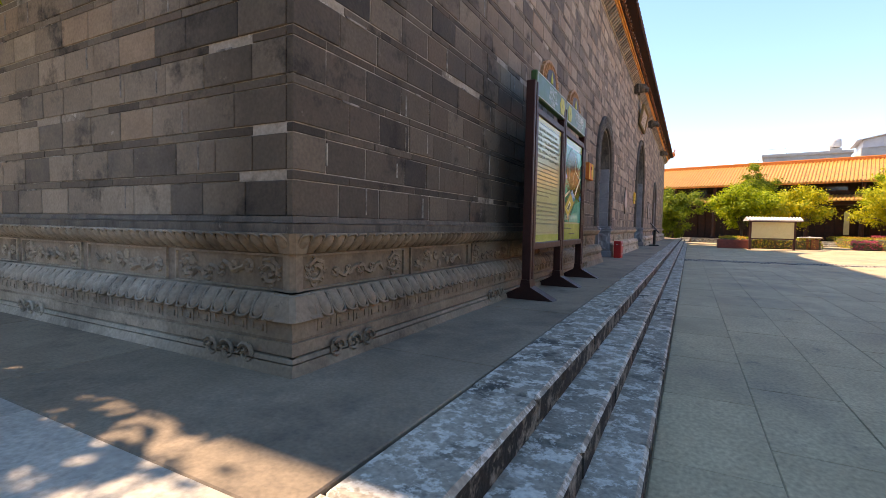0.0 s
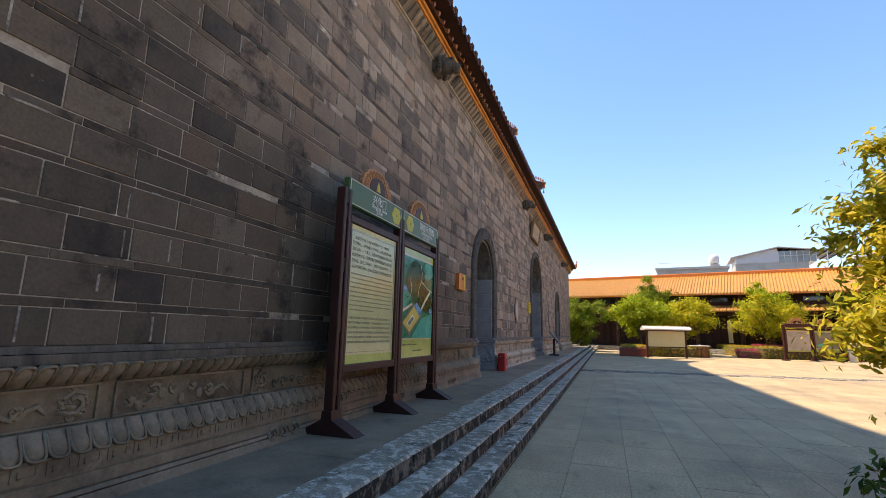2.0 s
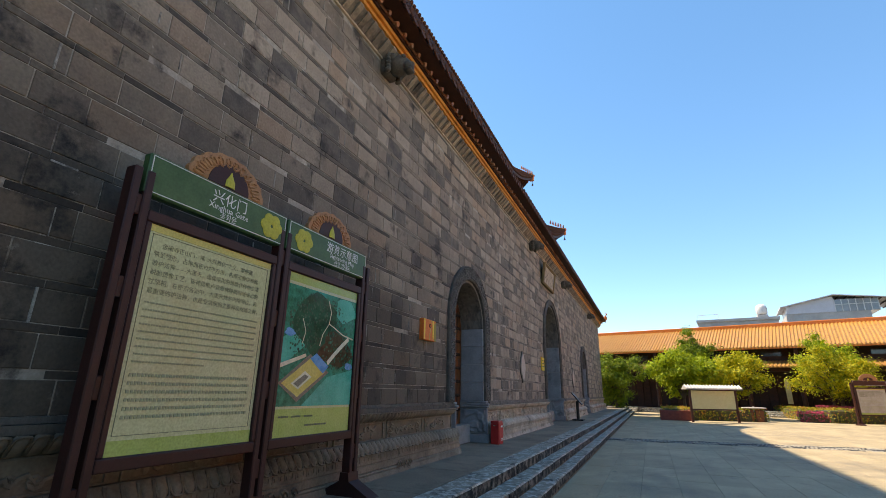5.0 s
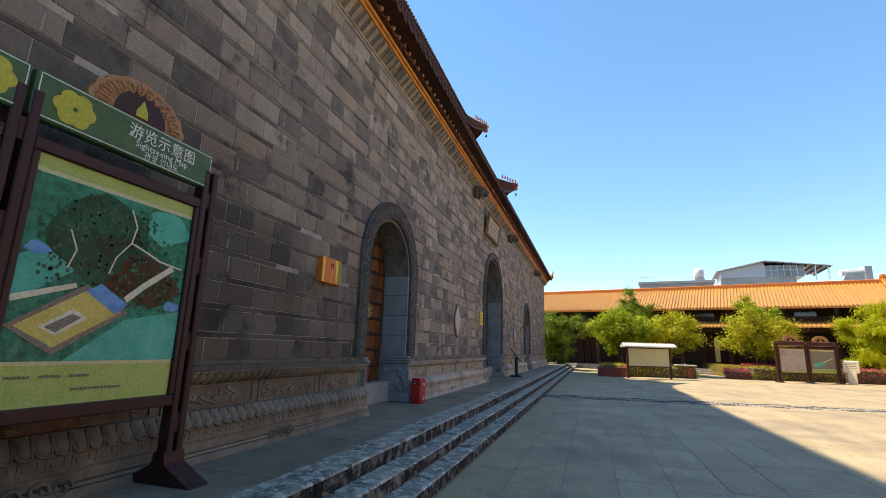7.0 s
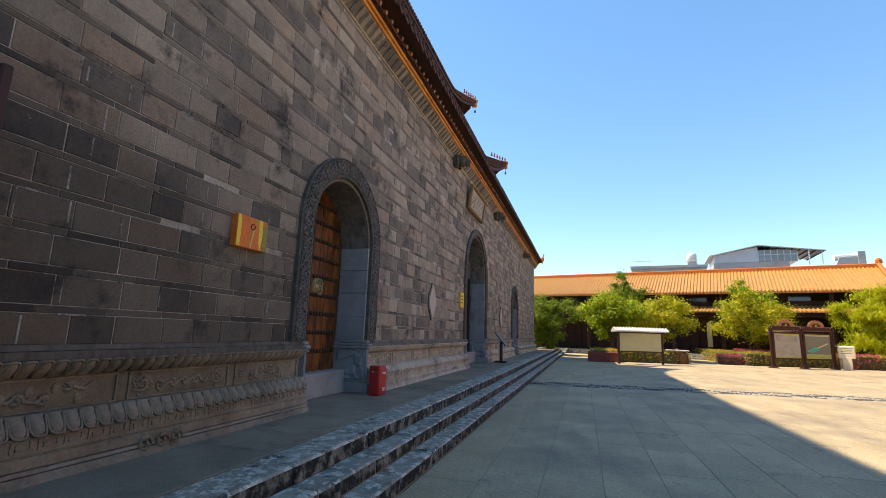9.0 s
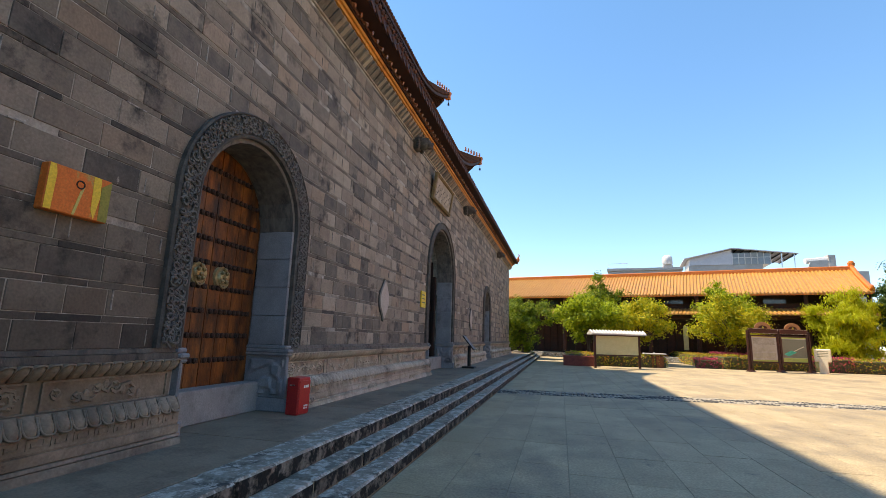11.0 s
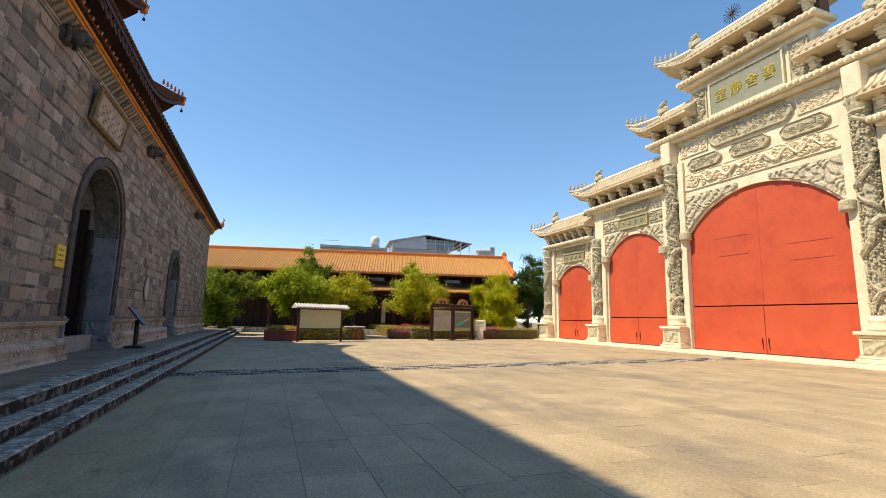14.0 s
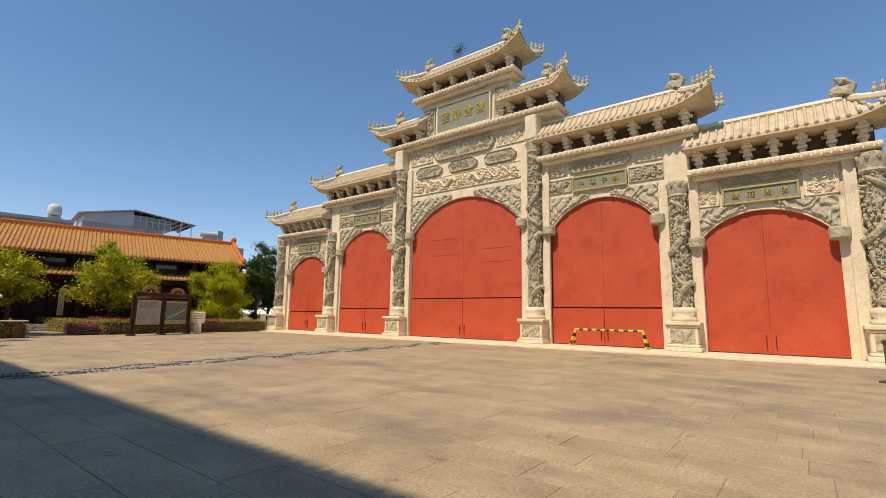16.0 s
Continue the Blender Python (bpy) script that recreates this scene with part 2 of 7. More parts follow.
M_TILE = mat("orange_glazed_tile", (0.38, 0.172, 0.036), (0.53, 0.275, 0.066), rough=0.35, scale=3, fine=20, bump=0.2, island=0.18, spec=0.5)
M_TILE_OLD = mat("aged_glazed_tile", (0.05, 0.022, 0.014), (0.13, 0.045, 0.018), rough=0.7, scale=5, fine=30, bump=0.4, island=0.25, spec=0.2)
M_RIDGE = mat("red_orange_ridge", (0.5, 0.12, 0.02), (0.65, 0.19, 0.03), rough=0.45, bump=0.2)
M_ORANGE = mat("orange_painted_band", (0.55, 0.2, 0.03), (0.68, 0.3, 0.06), rough=0.65, scale=3, bump=0.2, stain=(0.25, 0.08, 0.02), stain_scale=2.5)
M_DARKWOOD = mat("dark_timber", (0.02, 0.01, 0.007), (0.045, 0.022, 0.014), rough=0.7, scale=4, fine=40, bump=0.3)
M_EAVEWOOD = mat("eave_timber", (0.03, 0.011, 0.007), (0.065, 0.024, 0.014), rough=0.7, scale=4, fine=40, bump=0.3)
M_DOORWOOD = mat("old_stained_plank", (0.07, 0.021, 0.006), (0.3, 0.1, 0.02), rough=0.5, scale=3.5, fine=35, bump=0.5, rand=0.12,
                 stain=(0.025, 0.011, 0.006), stain_scale=2.0, stain_lo=0.45, stain_hi=0.64, stretch=(1, 2.2, 0.7))
M_IRON = mat("rusty_iron", (0.03, 0.022, 0.018), (0.08, 0.045, 0.03), rough=0.6, metal=0.5, scale=12, bump=0.4)
M_BRASS = mat("pale_bronze", (0.2, 0.15, 0.07), (0.5, 0.4, 0.2), rough=0.45, metal=0.7, scale=10, bump=0.4)
M_FRAMEWOOD = mat("maroon_frame", (0.03, 0.009, 0.007), (0.05, 0.016, 0.012), rough=0.5, scale=4, fine=60, bump=0.15)
M_WHITE = mat("white_plaster", (0.55, 0.54, 0.52), (0.66, 0.65, 0.63), rough=0.8, bump=0.15)
M_RED = mat("bright_red_paint", (0.42, 0.02, 0.02), (0.5, 0.03, 0.025), rough=0.35, bump=0.05)
M_YELLOW = mat("yellow_paint", (0.75, 0.48, 0.03), (0.82, 0.56, 0.05), rough=0.5, bump=0.05)
M_BLACK = mat("black_paint", (0.012, 0.012, 0.012), (0.025, 0.025, 0.025), rough=0.45, bump=0.05)
M_HEADER = mat("green_header_board", (0.042, 0.1, 0.032), (0.065, 0.135, 0.048), rough=0.4, bump=0.05)
M_PAPER = mat("pale_green_panel", (0.45, 0.47, 0.25), (0.5, 0.52, 0.29), rough=0.16, bump=0.0, spec=0.5)
M_INK = mat("grey_ink", (0.15, 0.16, 0.09), (0.19, 0.2, 0.11), rough=0.6, bump=0)
M_EMBLEM = mat("yellow_green_emblem", (0.4, 0.39, 0.035), (0.5, 0.46, 0.05), rough=0.5, scale=12, bump=0.1)
M_BANDL = mat("lime_panel_band", (0.3, 0.4, 0.09), (0.37, 0.46, 0.13), rough=0.16, bump=0.0)
M_BANDY = mat("yellow_panel_band", (0.5, 0.45, 0.12), (0.56, 0.5, 0.17), rough=0.16, bump=0.0)
# pane colour carries the sky's reflection and the pale curtain behind
M_PALEGLASS = mat("pale_sky_tinted_glass", (0.2, 0.23, 0.25), (0.3, 0.33, 0.35), rough=0.15, spec=0.6, scale=0.8, bump=0)
M_GREYPAPER = mat("faded_grey_panel", (0.36, 0.36, 0.32), (0.44, 0.44, 0.39), rough=0.3, scale=2, bump=0)
M_INKPALE = mat("faded_ink", (0.29, 0.3, 0.165), (0.34, 0.35, 0.2), rough=0.6, bump=0)
M_LETTER = mat("white_lettering", (0.7, 0.7, 0.66), (0.75, 0.75, 0.7), rough=0.5, bump=0)
M_CONC = mat("roof_concrete", (0.36, 0.34, 0.32), (0.48, 0.46, 0.44), rough=0.85, scale=1.0, bump=0.2)
M_METALROOF = mat("grey_metal_sheet", (0.48, 0.47, 0.5), (0.56, 0.55, 0.58), rough=0.5, metal=0.2, scale=1, bump=0.1)
M_STEEL = mat("brushed_steel", (0.55, 0.55, 0.56), (0.68, 0.68, 0.7), rough=0.3, metal=0.9, bump=0.05)
M_GLASS = mat("dark_window_glass", (0.03, 0.035, 0.04), (0.05, 0.055, 0.06), rough=0.1, spec=0.6, bump=0)
M_BARK = mat("brown_bark", (0.07, 0.05, 0.035), (0.14, 0.1, 0.07), rough=0.9, scale=9, fine=50, bump=0.8)
M_SOIL = mat("soil_and_lawn", (0.05, 0.06, 0.025), (0.11, 0.1, 0.05), rough=0.95, scale=3, bump=0.6)


def leafmat(name, cols, tr=0.35):
    return mat(name, cols[0], cols[1], c3=cols, rough=0.55, scale=1.5, fine=20, bump=0, island=0.85, translucent=tr, spec=0.3)


M_LEAF_G = leafmat("green_leaf", [(0.1, 0.18, 0.006), (0.36, 0.45, 0.013), (0.54, 0.58, 0.02), (0.2, 0.29, 0.008)], 0.35)
M_LEAF_M = leafmat("middle_green_leaf", [(0.06, 0.12, 0.008), (0.2, 0.28, 0.012), (0.34, 0.39, 0.018), (0.1, 0.17, 0.01)], 0.35)
M_LEAF_Y = leafmat("yellow_green_leaf", [(0.16, 0.23, 0.01), (0.54, 0.48, 0.016), (0.68, 0.55, 0.022), (0.24, 0.32, 0.01)], 0.35)
M_LEAF_A = leafmat("yellow_autumn_leaf", [(0.5, 0.42, 0.03), (0.66, 0.56, 0.08), (0.36, 0.38, 0.03), (0.62, 0.48, 0.06)], 0.6)
M_LEAF_D = leafmat("dark_green_leaf", [(0.025, 0.06, 0.008), (0.05, 0.1, 0.012), (0.08, 0.13, 0.015), (0.03, 0.07, 0.01)], 0.2)
M_LEAF_W = leafmat("feathery_bamboo_leaf", [(0.38, 0.44, 0.012), (0.5, 0.52, 0.02), (0.56, 0.53, 0.02), (0.3, 0.36, 0.01)], 0.5)
M_LEAF_H = leafmat("hedge_leaf", [(0.2, 0.29, 0.014), (0.52, 0.52, 0.035), (0.62, 0.36, 0.08), (0.58, 0.15, 0.08)], 0.45)
M_LEAF_P = leafmat("pink_flower", [(0.5, 0.05, 0.13), (0.62, 0.1, 0.2), (0.36, 0.03, 0.07), (0.15, 0.13, 0.04)], 0.4)


# ---------- mesh building ----------
class MB:
    """Collects vertices and faces for one mesh."""

    def __init__(self):
        self.v, self.f, self.smooth = [], [], False

    def add(self, vs, fs, m=None):
        o = len(self.v)
        self.v += [tuple(m @ Vector(p)) for p in vs] if m else [tuple(p) for p in vs]
        self.f += [tuple(i + o for i in f) for f in fs]
        return self

    def box(self, x0, y0, z0, x1, y1, z1, m=None):
        x0, x1, y0, y1, z0, z1 = min(x0, x1), max(x0, x1), min(y0, y1), max(y0, y1), min(z0, z1), max(z0, z1)
        vs = [(x0, y0, z0), (x1, y0, z0), (x1, y1, z0), (x0, y1, z0), (x0, y0, z1), (x1, y0, z1), (x1, y1, z1), (x0, y1, z1)]
        return self.add(vs, [(3, 2, 1, 0), (4, 5, 6, 7), (0, 1, 5, 4), (1, 2, 6, 5), (2, 3, 7, 6), (3, 0, 4, 7)], m)

    def cbox(self, x0, y0, z0, x1, y1, z1, c=0.01, m=None):
        """A box with all edges chamfered by c."""
        cx, cy, cz = (x0 + x1) / 2, (y0 + y1) / 2, (z0 + z1) / 2
        h = (abs(x1 - x0) / 2, abs(y1 - y0) / 2, abs(z1 - z0) / 2)
        c = min(c, min(h) * 0.9)
        vs, idx = [], {}
        for sx in (-1, 1):
            for sy in (-1, 1):
                for sz in (-1, 1):
                    s = (sx, sy, sz)
                    for a in range(3):
                        idx[(s, a)] = len(vs)
                        vs.append(tuple((cx, cy, cz)[i] + s[i] * (h[i] - (0 if i == a else c)) for i in range(3)))
        fs = []
        for a in range(3):
            b, d = [i for i in range(3) if i != a]
            for sg in (-1, 1):
                q = []
                for sb, sd in ((-1, -1), (1, -1), (1, 1), (-1, 1)):
                    s = [0, 0, 0]
                    s[a], s[b], s[d] = sg, sb, sd
                    q.append(idx[(tuple(s), a)])
                fs.append(tuple(q) if (sg > 0) == (a != 1) else tuple(reversed(q)))
        for a in range(3):
            b, d = [i for i in range(3) if i != a]
            for sb in (-1, 1):
                for sd in (-1, 1):
                    s0, s1 = [0, 0, 0], [0, 0, 0]
                    s0[a], s1[a] = -1, 1
                    s0[b] = s1[b] = sb
                    s0[d] = s1[d] = sd
                    s0, s1 = tuple(s0), tuple(s1)
                    q = (idx[(s0, b)], idx[(s1, b)], idx[(s1, d)], idx[(s0, d)])
                    fs.append(q)
        for sx in (-1, 1):
            for sy in (-1, 1):
                for sz in (-1, 1):
                    s = (sx, sy, sz)
                    fs.append((idx[(s, 0)], idx[(s, 1)], idx[(s, 2)]))
        return self.add(vs, fs, m)

    def tube(self, pts, radii, seg=8, caps=True):
        """A round tube along points."""
        if not isinstance(radii, (list, tuple)):
            radii = [radii] * len(pts)
        pts = [Vector(p) for p in pts]
        o, vs, fs = 0, [], []
        for i, p in enumerate(pts):
            d = (pts[min(i + 1, len(pts) - 1)] - pts[max(i - 1, 0)]).normalized()
            u = d.cross(Vector((0, 0, 1)) if abs(d.z) < 0.9 else Vector((1, 0, 0))).normalized()
            w = d.cross(u)
            for k in range(seg):
                a = 2 * math.pi * k / seg
                vs.append(p + (u * math.cos(a) + w * math.sin(a)) * radii[i])
        for i in range(len(pts) - 1):
            for k in range(seg):
                k2 = (k + 1) % seg
                fs.append((i * seg + k, (i + 1) * seg + k, (i + 1) * seg + k2, i * seg + k2))
        if caps:
            fs.append(tuple(range(seg)))
            fs.append(tuple(reversed(range((len(pts) - 1) * seg, len(pts) * seg))))
        return self.add(vs, fs)

    def lathe(self, prof, seg=16, m=None):
        """Turns (radius, z) pairs round the z axis."""
        vs, fs = [], []
        for r, z in prof:
            for k in range(seg):
                a = 2 * math.pi * k / seg
                vs.append((r * math.cos(a), r * math.sin(a), z))
        for i in range(len(prof) - 1):
            for k in range(seg):
                k2 = (k + 1) % seg
                fs.append((i * seg + k, i * seg + k2, (i + 1) * seg + k2, (i + 1) * seg + k))
        fs.append(tuple(reversed(range(seg))))
        fs.append(tuple(range((len(prof) - 1) * seg, len(prof) * seg)))
        return self.add(vs, fs, m)

    def ball(self, c, r, seg=8, rings=5, m=None):
        if not isinstance(r, (tuple, list)):
            r = (r, r, r)
        vs, fs = [], []
        for i in range(rings + 1):
            t = math.pi * i / rings
            for k in range(seg):
                a = 2 * math.pi * k / seg
                vs.append((c[0] + r[0] * math.sin(t) * math.cos(a), c[1] + r[1] * math.sin(t) * math.sin(a), c[2] + r[2] * math.cos(t)))
        for i in range(rings):
            for k in range(seg):
                k2 = (k + 1) % seg
                fs.append((i * seg + k, (i + 1) * seg + k, (i + 1) * seg + k2, i * seg + k2))
        return self.add(vs, fs, m)

    def prism(self, poly, a, b, axis="x"):
        """Extrudes a polygon from a to b along an axis; poly holds the other two coordinates in order."""
        def at(p, t):
            return {"x": (t, p[0], p[1]), "y": (p[0], t, p[1]), "z": (p[0], p[1], t)}[axis]
        k = len(poly)
        vs = [at(p, a) for p in poly] + [at(p, b) for p in poly]
        fs = [tuple(range(k)), tuple(reversed(range(k, 2 * k)))] + [(i, i + k, (i + 1) % k + k, (i + 1) % k) for i in range(k)]
        return self.add(vs, fs)

    def mesh(self, name, material):
        me = bpy.data.meshes.new(name)
        me.from_pydata(self.v, [], self.f)
        me.validate()
        bm = bmesh.new()
        bm.from_mesh(me)
        bmesh.ops.recalc_face_normals(bm, faces=bm.faces)
        bm.to_mesh(me)
        bm.free()
        if material:
            me.materials.append(material)
        if self.smooth:
            me.shade_smooth()
        return me


def part(name, mb, material, parent=None, label=""):
    me = mb if isinstance(mb, bpy.types.Mesh) else mb.mesh(name, material)
    ob = new(name, me)
    if parent is not None:
        ob.parent = parent
        ob.matrix_parent_inverse = Matrix.Identity(4)
    if label:
        ob["label"] = label
    return ob


def thing(name, label, category, group="", at=(0, 0, 0), rz=0.0, kind=""):
    e = new(name)
    e.empty_display_size = 0.185
    e.matrix_basis = pose(at[0], at[1], at[2], 0, 0, rz)
    return tagged(e, label, category, group, kind)


def structure(name, mb, material, label="", category=""):
    return tagged(part(name, mb, material), label, category, kind="structure")


def arc(cy, cz, r, a0, a1, k):
    return [(cy + r * math.cos(a0 + (a1 - a0) * i / k), cz + r * math.sin(a0 + (a1 - a0) * i / k)) for i in range(k + 1)]


def noise2(a, b, s=0.0):
    return noise.noise(Vector((a, b, s)))


def relief(mb, o, u, v, w, h, depth, nu, nv, seed, swirl=6.0, n=(0, 0, 0), base=0.0, mask=None):
    """A carved panel: a grid from o along u and v, pushed out along n by scrolling curves."""
    o, u, v, n = Vector(o), Vector(u), Vector(v), Vector(n)
    vs, fs = [], []
    for j in range(nv + 1):
        for i in range(nu + 1):
            a, b = w * i / nu, h * j / nv
            q = noise2(a * 2.1, b * 2.1, seed)
            q2 = noise2(a * 2.3, b * 2.3, seed + 7)
            s = math.sin((a + 0.35 * q) * swirl * 2 + 4 * q2) * math.cos((b + 0.35 * q2) * swirl * 2 + 4 * q)
            d = depth * max(0.0, min(1.0, 0.5 + 1.5 * s))
            if mask and not mask(a, b):
                d = 0.0
            if i in (0, nu) or j in (0, nv):
                d = 0.0
            vs.append(o + u * a + v * b + n * (base + d))
    for j in range(nv):
        for i in range(nu):
            k = j * (nu + 1) + i
            fs.append((k, k + 1, k + nu + 2, k + nu + 1))
    return mb.add(vs, fs)


# ================= ground and platform =================
ZP = 0.45
KERB_IN, KERB_OUT, TREAD1, TREAD2 = 1.04, 1.40, 1.64, 1.87
Y0, Y1, YC = 0.0, 40.0, 20.0

g = MB()
g.add([(-900, -900, -0.02), (900, -900, -0.02), (900, 900, -0.02), (-900, 900, -0.02)], [(0, 1, 2, 3)])
structure("ground", g, M_JOINT, "dusty dark ground under the paving", "ground")

plat = MB()
plat.box(-16, -6, -0.02, KERB_OUT - 0.02, 47, ZP - 0.03)
platform = structure("platform", plat, M_JOINT, "raised stone terrace round the hall", "platform")
st = MB()
st.box(KERB_OUT - 0.02, -6, -0.02, TREAD1 - 0.01, 47, 0.28)
st.box(TREAD1 - 0.01, -6, -0.02, TREAD2 - 0.01, 47, 0.13)
steps = structure("steps", st, M_JOINT, "three long weathered stone steps along the terrace", "steps")


def arch_pts(cy, spring, r, k=20):
    return arc(cy, spring, r, math.pi, 0, k)


# ================= hall wall =================
ARCHES = [(10.62, 0.92, 2.86, 0.30), (YC, 1.5, 3.32, 0.22), (29.38, 0.92, 2.86, 0.30)]
WTOP = 6.5
WB = -0.006


def wall_body():
    mb = MB()
    xs = (WB, -2.6)
    y = Y0 + 0.006
    for cy, r, sp, fr in ARCHES:
        mb.box(xs[1], y, 0.3, xs[0], cy - r, WTOP)
        pts = arch_pts(cy, sp, r)
        for (ya, za), (yb, zb) in zip(pts, pts[1:]):
            mb.prism([(ya, za), (yb, zb), (yb, WTOP), (ya, WTOP)], xs[0], xs[1], "x")
        y = cy + r
    mb.box(xs[1], y, 0.3, xs[0], Y1 - 0.035, WTOP)
    return mb


wall_east = structure("wall_east", wall_body(), M_MORTAR, "high grey brick wall of the beamless hall with three arched doorways", "wall")
mb = MB()
mb.box(-16, Y0 + 0.001, 0.3, -2.62, Y0 + 1.2, WTOP)
wall_south = structure("wall_south", mb, M_MORTAR, "grey brick end wall of the hall", "wall")
mb = MB()
mb.box(-16, Y1 - 1.2, 0.3, -2.62, Y1 - 0.035, WTOP)
structure("wall_north", mb, M_MORTAR, "grey brick end wall of the hall", "wall")
mb = MB()
mb.box(-16, Y0 + 1.2, 0.3, -15, Y1 - 1.2, WTOP)
structure("wall_west", mb, M_MORTAR, "grey brick rear wall of the hall", "wall")
mb = MB()
mb.box(-15.9, Y0 + 0.1, WTOP + 0.001, -0.1, Y1 - 0.1, WTOP + 0.2)
structure("ceiling", mb, M_MORTAR, "brick vault closing the hall", "ceiling")

# arch mouldings, jamb linings
for i, (cy, r, sp, fr) in enumerate(ARCHES):
    e = thing("doorway_surround", "carved dark stone arch surround with scroll relief" if i != 1 else "large grey stone arch surround of the main doorway",
              "arch surround", "arched doorways")
    mb = MB()
    k = 40
    path = [(cy - r, 1.3)] + [(cy - r, 1.3 + (sp - 1.3) * t / 14) for t in range(1, 14)] + arch_pts(cy, sp, r, k) + \
           [(cy + r, sp - (sp - 1.3) * t / 14) for t in range(1, 15)]
    nn = len(path)
    rows = []
    for q, (py, pz) in enumerate(path):
        a, b = path[max(q - 1, 0)], path[min(q + 1, nn - 1)]
        t = Vector((b[0] - a[0], b[1] - a[1])).normalized()
        out = Vector((-t.y, t.x))
        if out.dot(Vector((py - cy, max(pz - sp, 0.0) + (0 if pz > sp else 0)))) < 0:
            out = -out
        rows.append((py, pz, out))
    prof = [(0.0, -0.03), (0.0, 0.05), (0.03, 0.065), (0.06, 0.04)] + [(0.06 + (fr - 0.1) * t / 8, 0.04) for t in range(1, 8)] + \
           [(fr - 0.04, 0.04), (fr - 0.02, 0.07), (fr, 0.05), (fr, -0.03)]
    vs, fs = [], []
    sub = 3
    fine = []
    for q in range(nn - 1):
        for s in range(sub):
            t = s / sub
            fine.append((rows[q][0] * (1 - t) + rows[q + 1][0] * t, rows[q][1] * (1 - t) + rows[q + 1][1] * t,
                         (rows[q][2] * (1 - t) + rows[q + 1][2] * t).normalized()))
    fine.append(rows[-1])
    L = 0.0
    for q, (py, pz, out) in enumerate(fine):
        if q:
            L += math.hypot(py - fine[q - 1][0], pz - fine[q - 1][1])
        for pi, (d, x) in enumerate(prof):
            if 4 <= pi <= 10 and i != 1:
                ph = noise2(L * 4, d * 8, 3 + i) * 2
                x += 0.012 * max(0, math.sin(L * 16 + 9 * math.sin(d * 16) + ph * 2) * math.cos(d * 30 + ph) + 0.35)
            vs.append((x, py + out.x * d, pz + out.y * d))
    kp = len(prof)
    for q in range(len(fine) - 1):
        for p in range(kp - 1):
            fs.append((q * kp + p, q * kp + p + 1, (q + 1) * kp + p + 1, (q + 1) * kp + p))
    mb.add(vs, fs)
    part("moulding", mb, M_ARCHSTONE, e, "dark carved band")
    if i != 1:
        vine = MB()
        stem, L2, last = [], 0.0, None
        for q, (py, pz, out) in enumerate(fine):
            if last:
                L2 += math.hypot(py - last[0], pz - last[1])
            last = (py, pz)
            dd = fr * 0.5 + 0.06 * math.sin(L2 * 17)
            stem.append((0.06, py + out.x * dd, pz + out.y * dd))
        vine.tube(stem, 0.011, 5)
        L2, last, nxt, hand = 0.0, None, 0.05, 1
        for q, (py, pz, out) in enumerate(fine):
            if last:
                L2 += math.hypot(py - last[0], pz - last[1])
            last = (py, pz)
            if L2 > nxt:
                nxt += 0.078
                hand = -hand
                tx = Vector((out.y, -out.x))
                for c0, r0 in ((0.5 + 0.19 * hand, 0.056), (0.5 - 0.24 * hand, 0.034), (0.5, 0.024)):
                    pts = []
                    for t in range(10):
                        an = hand * t * 0.75 + q
                        rr = r0 * (1 - 0.08 * t)
                        u, w = rr * math.cos(an), rr * math.sin(an)
                        pts.append((0.062, py + out.x * (fr * c0 + u) + tx.x * w, pz + out.y * (fr * c0 + u) + tx.y * w))
                    vine.tube(pts, [0.015] * 9 + [0.02], 5)
        part("vine_scroll", vine, M_VINE, e, "carved vine scroll in high relief")
    # lining of the reveal, in courses
    depth = 0.52
    ln = MB()
    courses = [1.3 + (sp - 1.3) * t / 4 for t in range(5)]
    for side in (-1, 1):
        for z0, z1 in zip(courses, courses[1:]):
            ln.cbox(-depth, cy + side * (r - 0.001), z0 + 0.003, -0.0, cy + side * (r - 0.05), z1 - 0.003, 0.006)
    pts = arch_pts(cy, sp, r - 0.001, 14)
    pin = arch_pts(cy, sp, r - 0.05, 14)
    vault = MB()
    for (a, b), (c, d) in zip(zip(pts, pts[1:]), zip(pin, pin[1:])):
        vault.prism([a, b, d, c], -depth, -0.002, "x")
    part("reveal", ln, M_JAMB, e, "smooth blue-grey stone reveal")
    # vault takes a darker colour than the jambs below
    part("reveal_vault", vault, M_CAP, e, "darker vault of the reveal")


# base (carved plinth) with its courses
BASE_PROF = [(1.30, 1.205, 0.045, 0), (0.735, 0.63, 0.115, 0), (0.622, 0.45, 0.145, 0)]


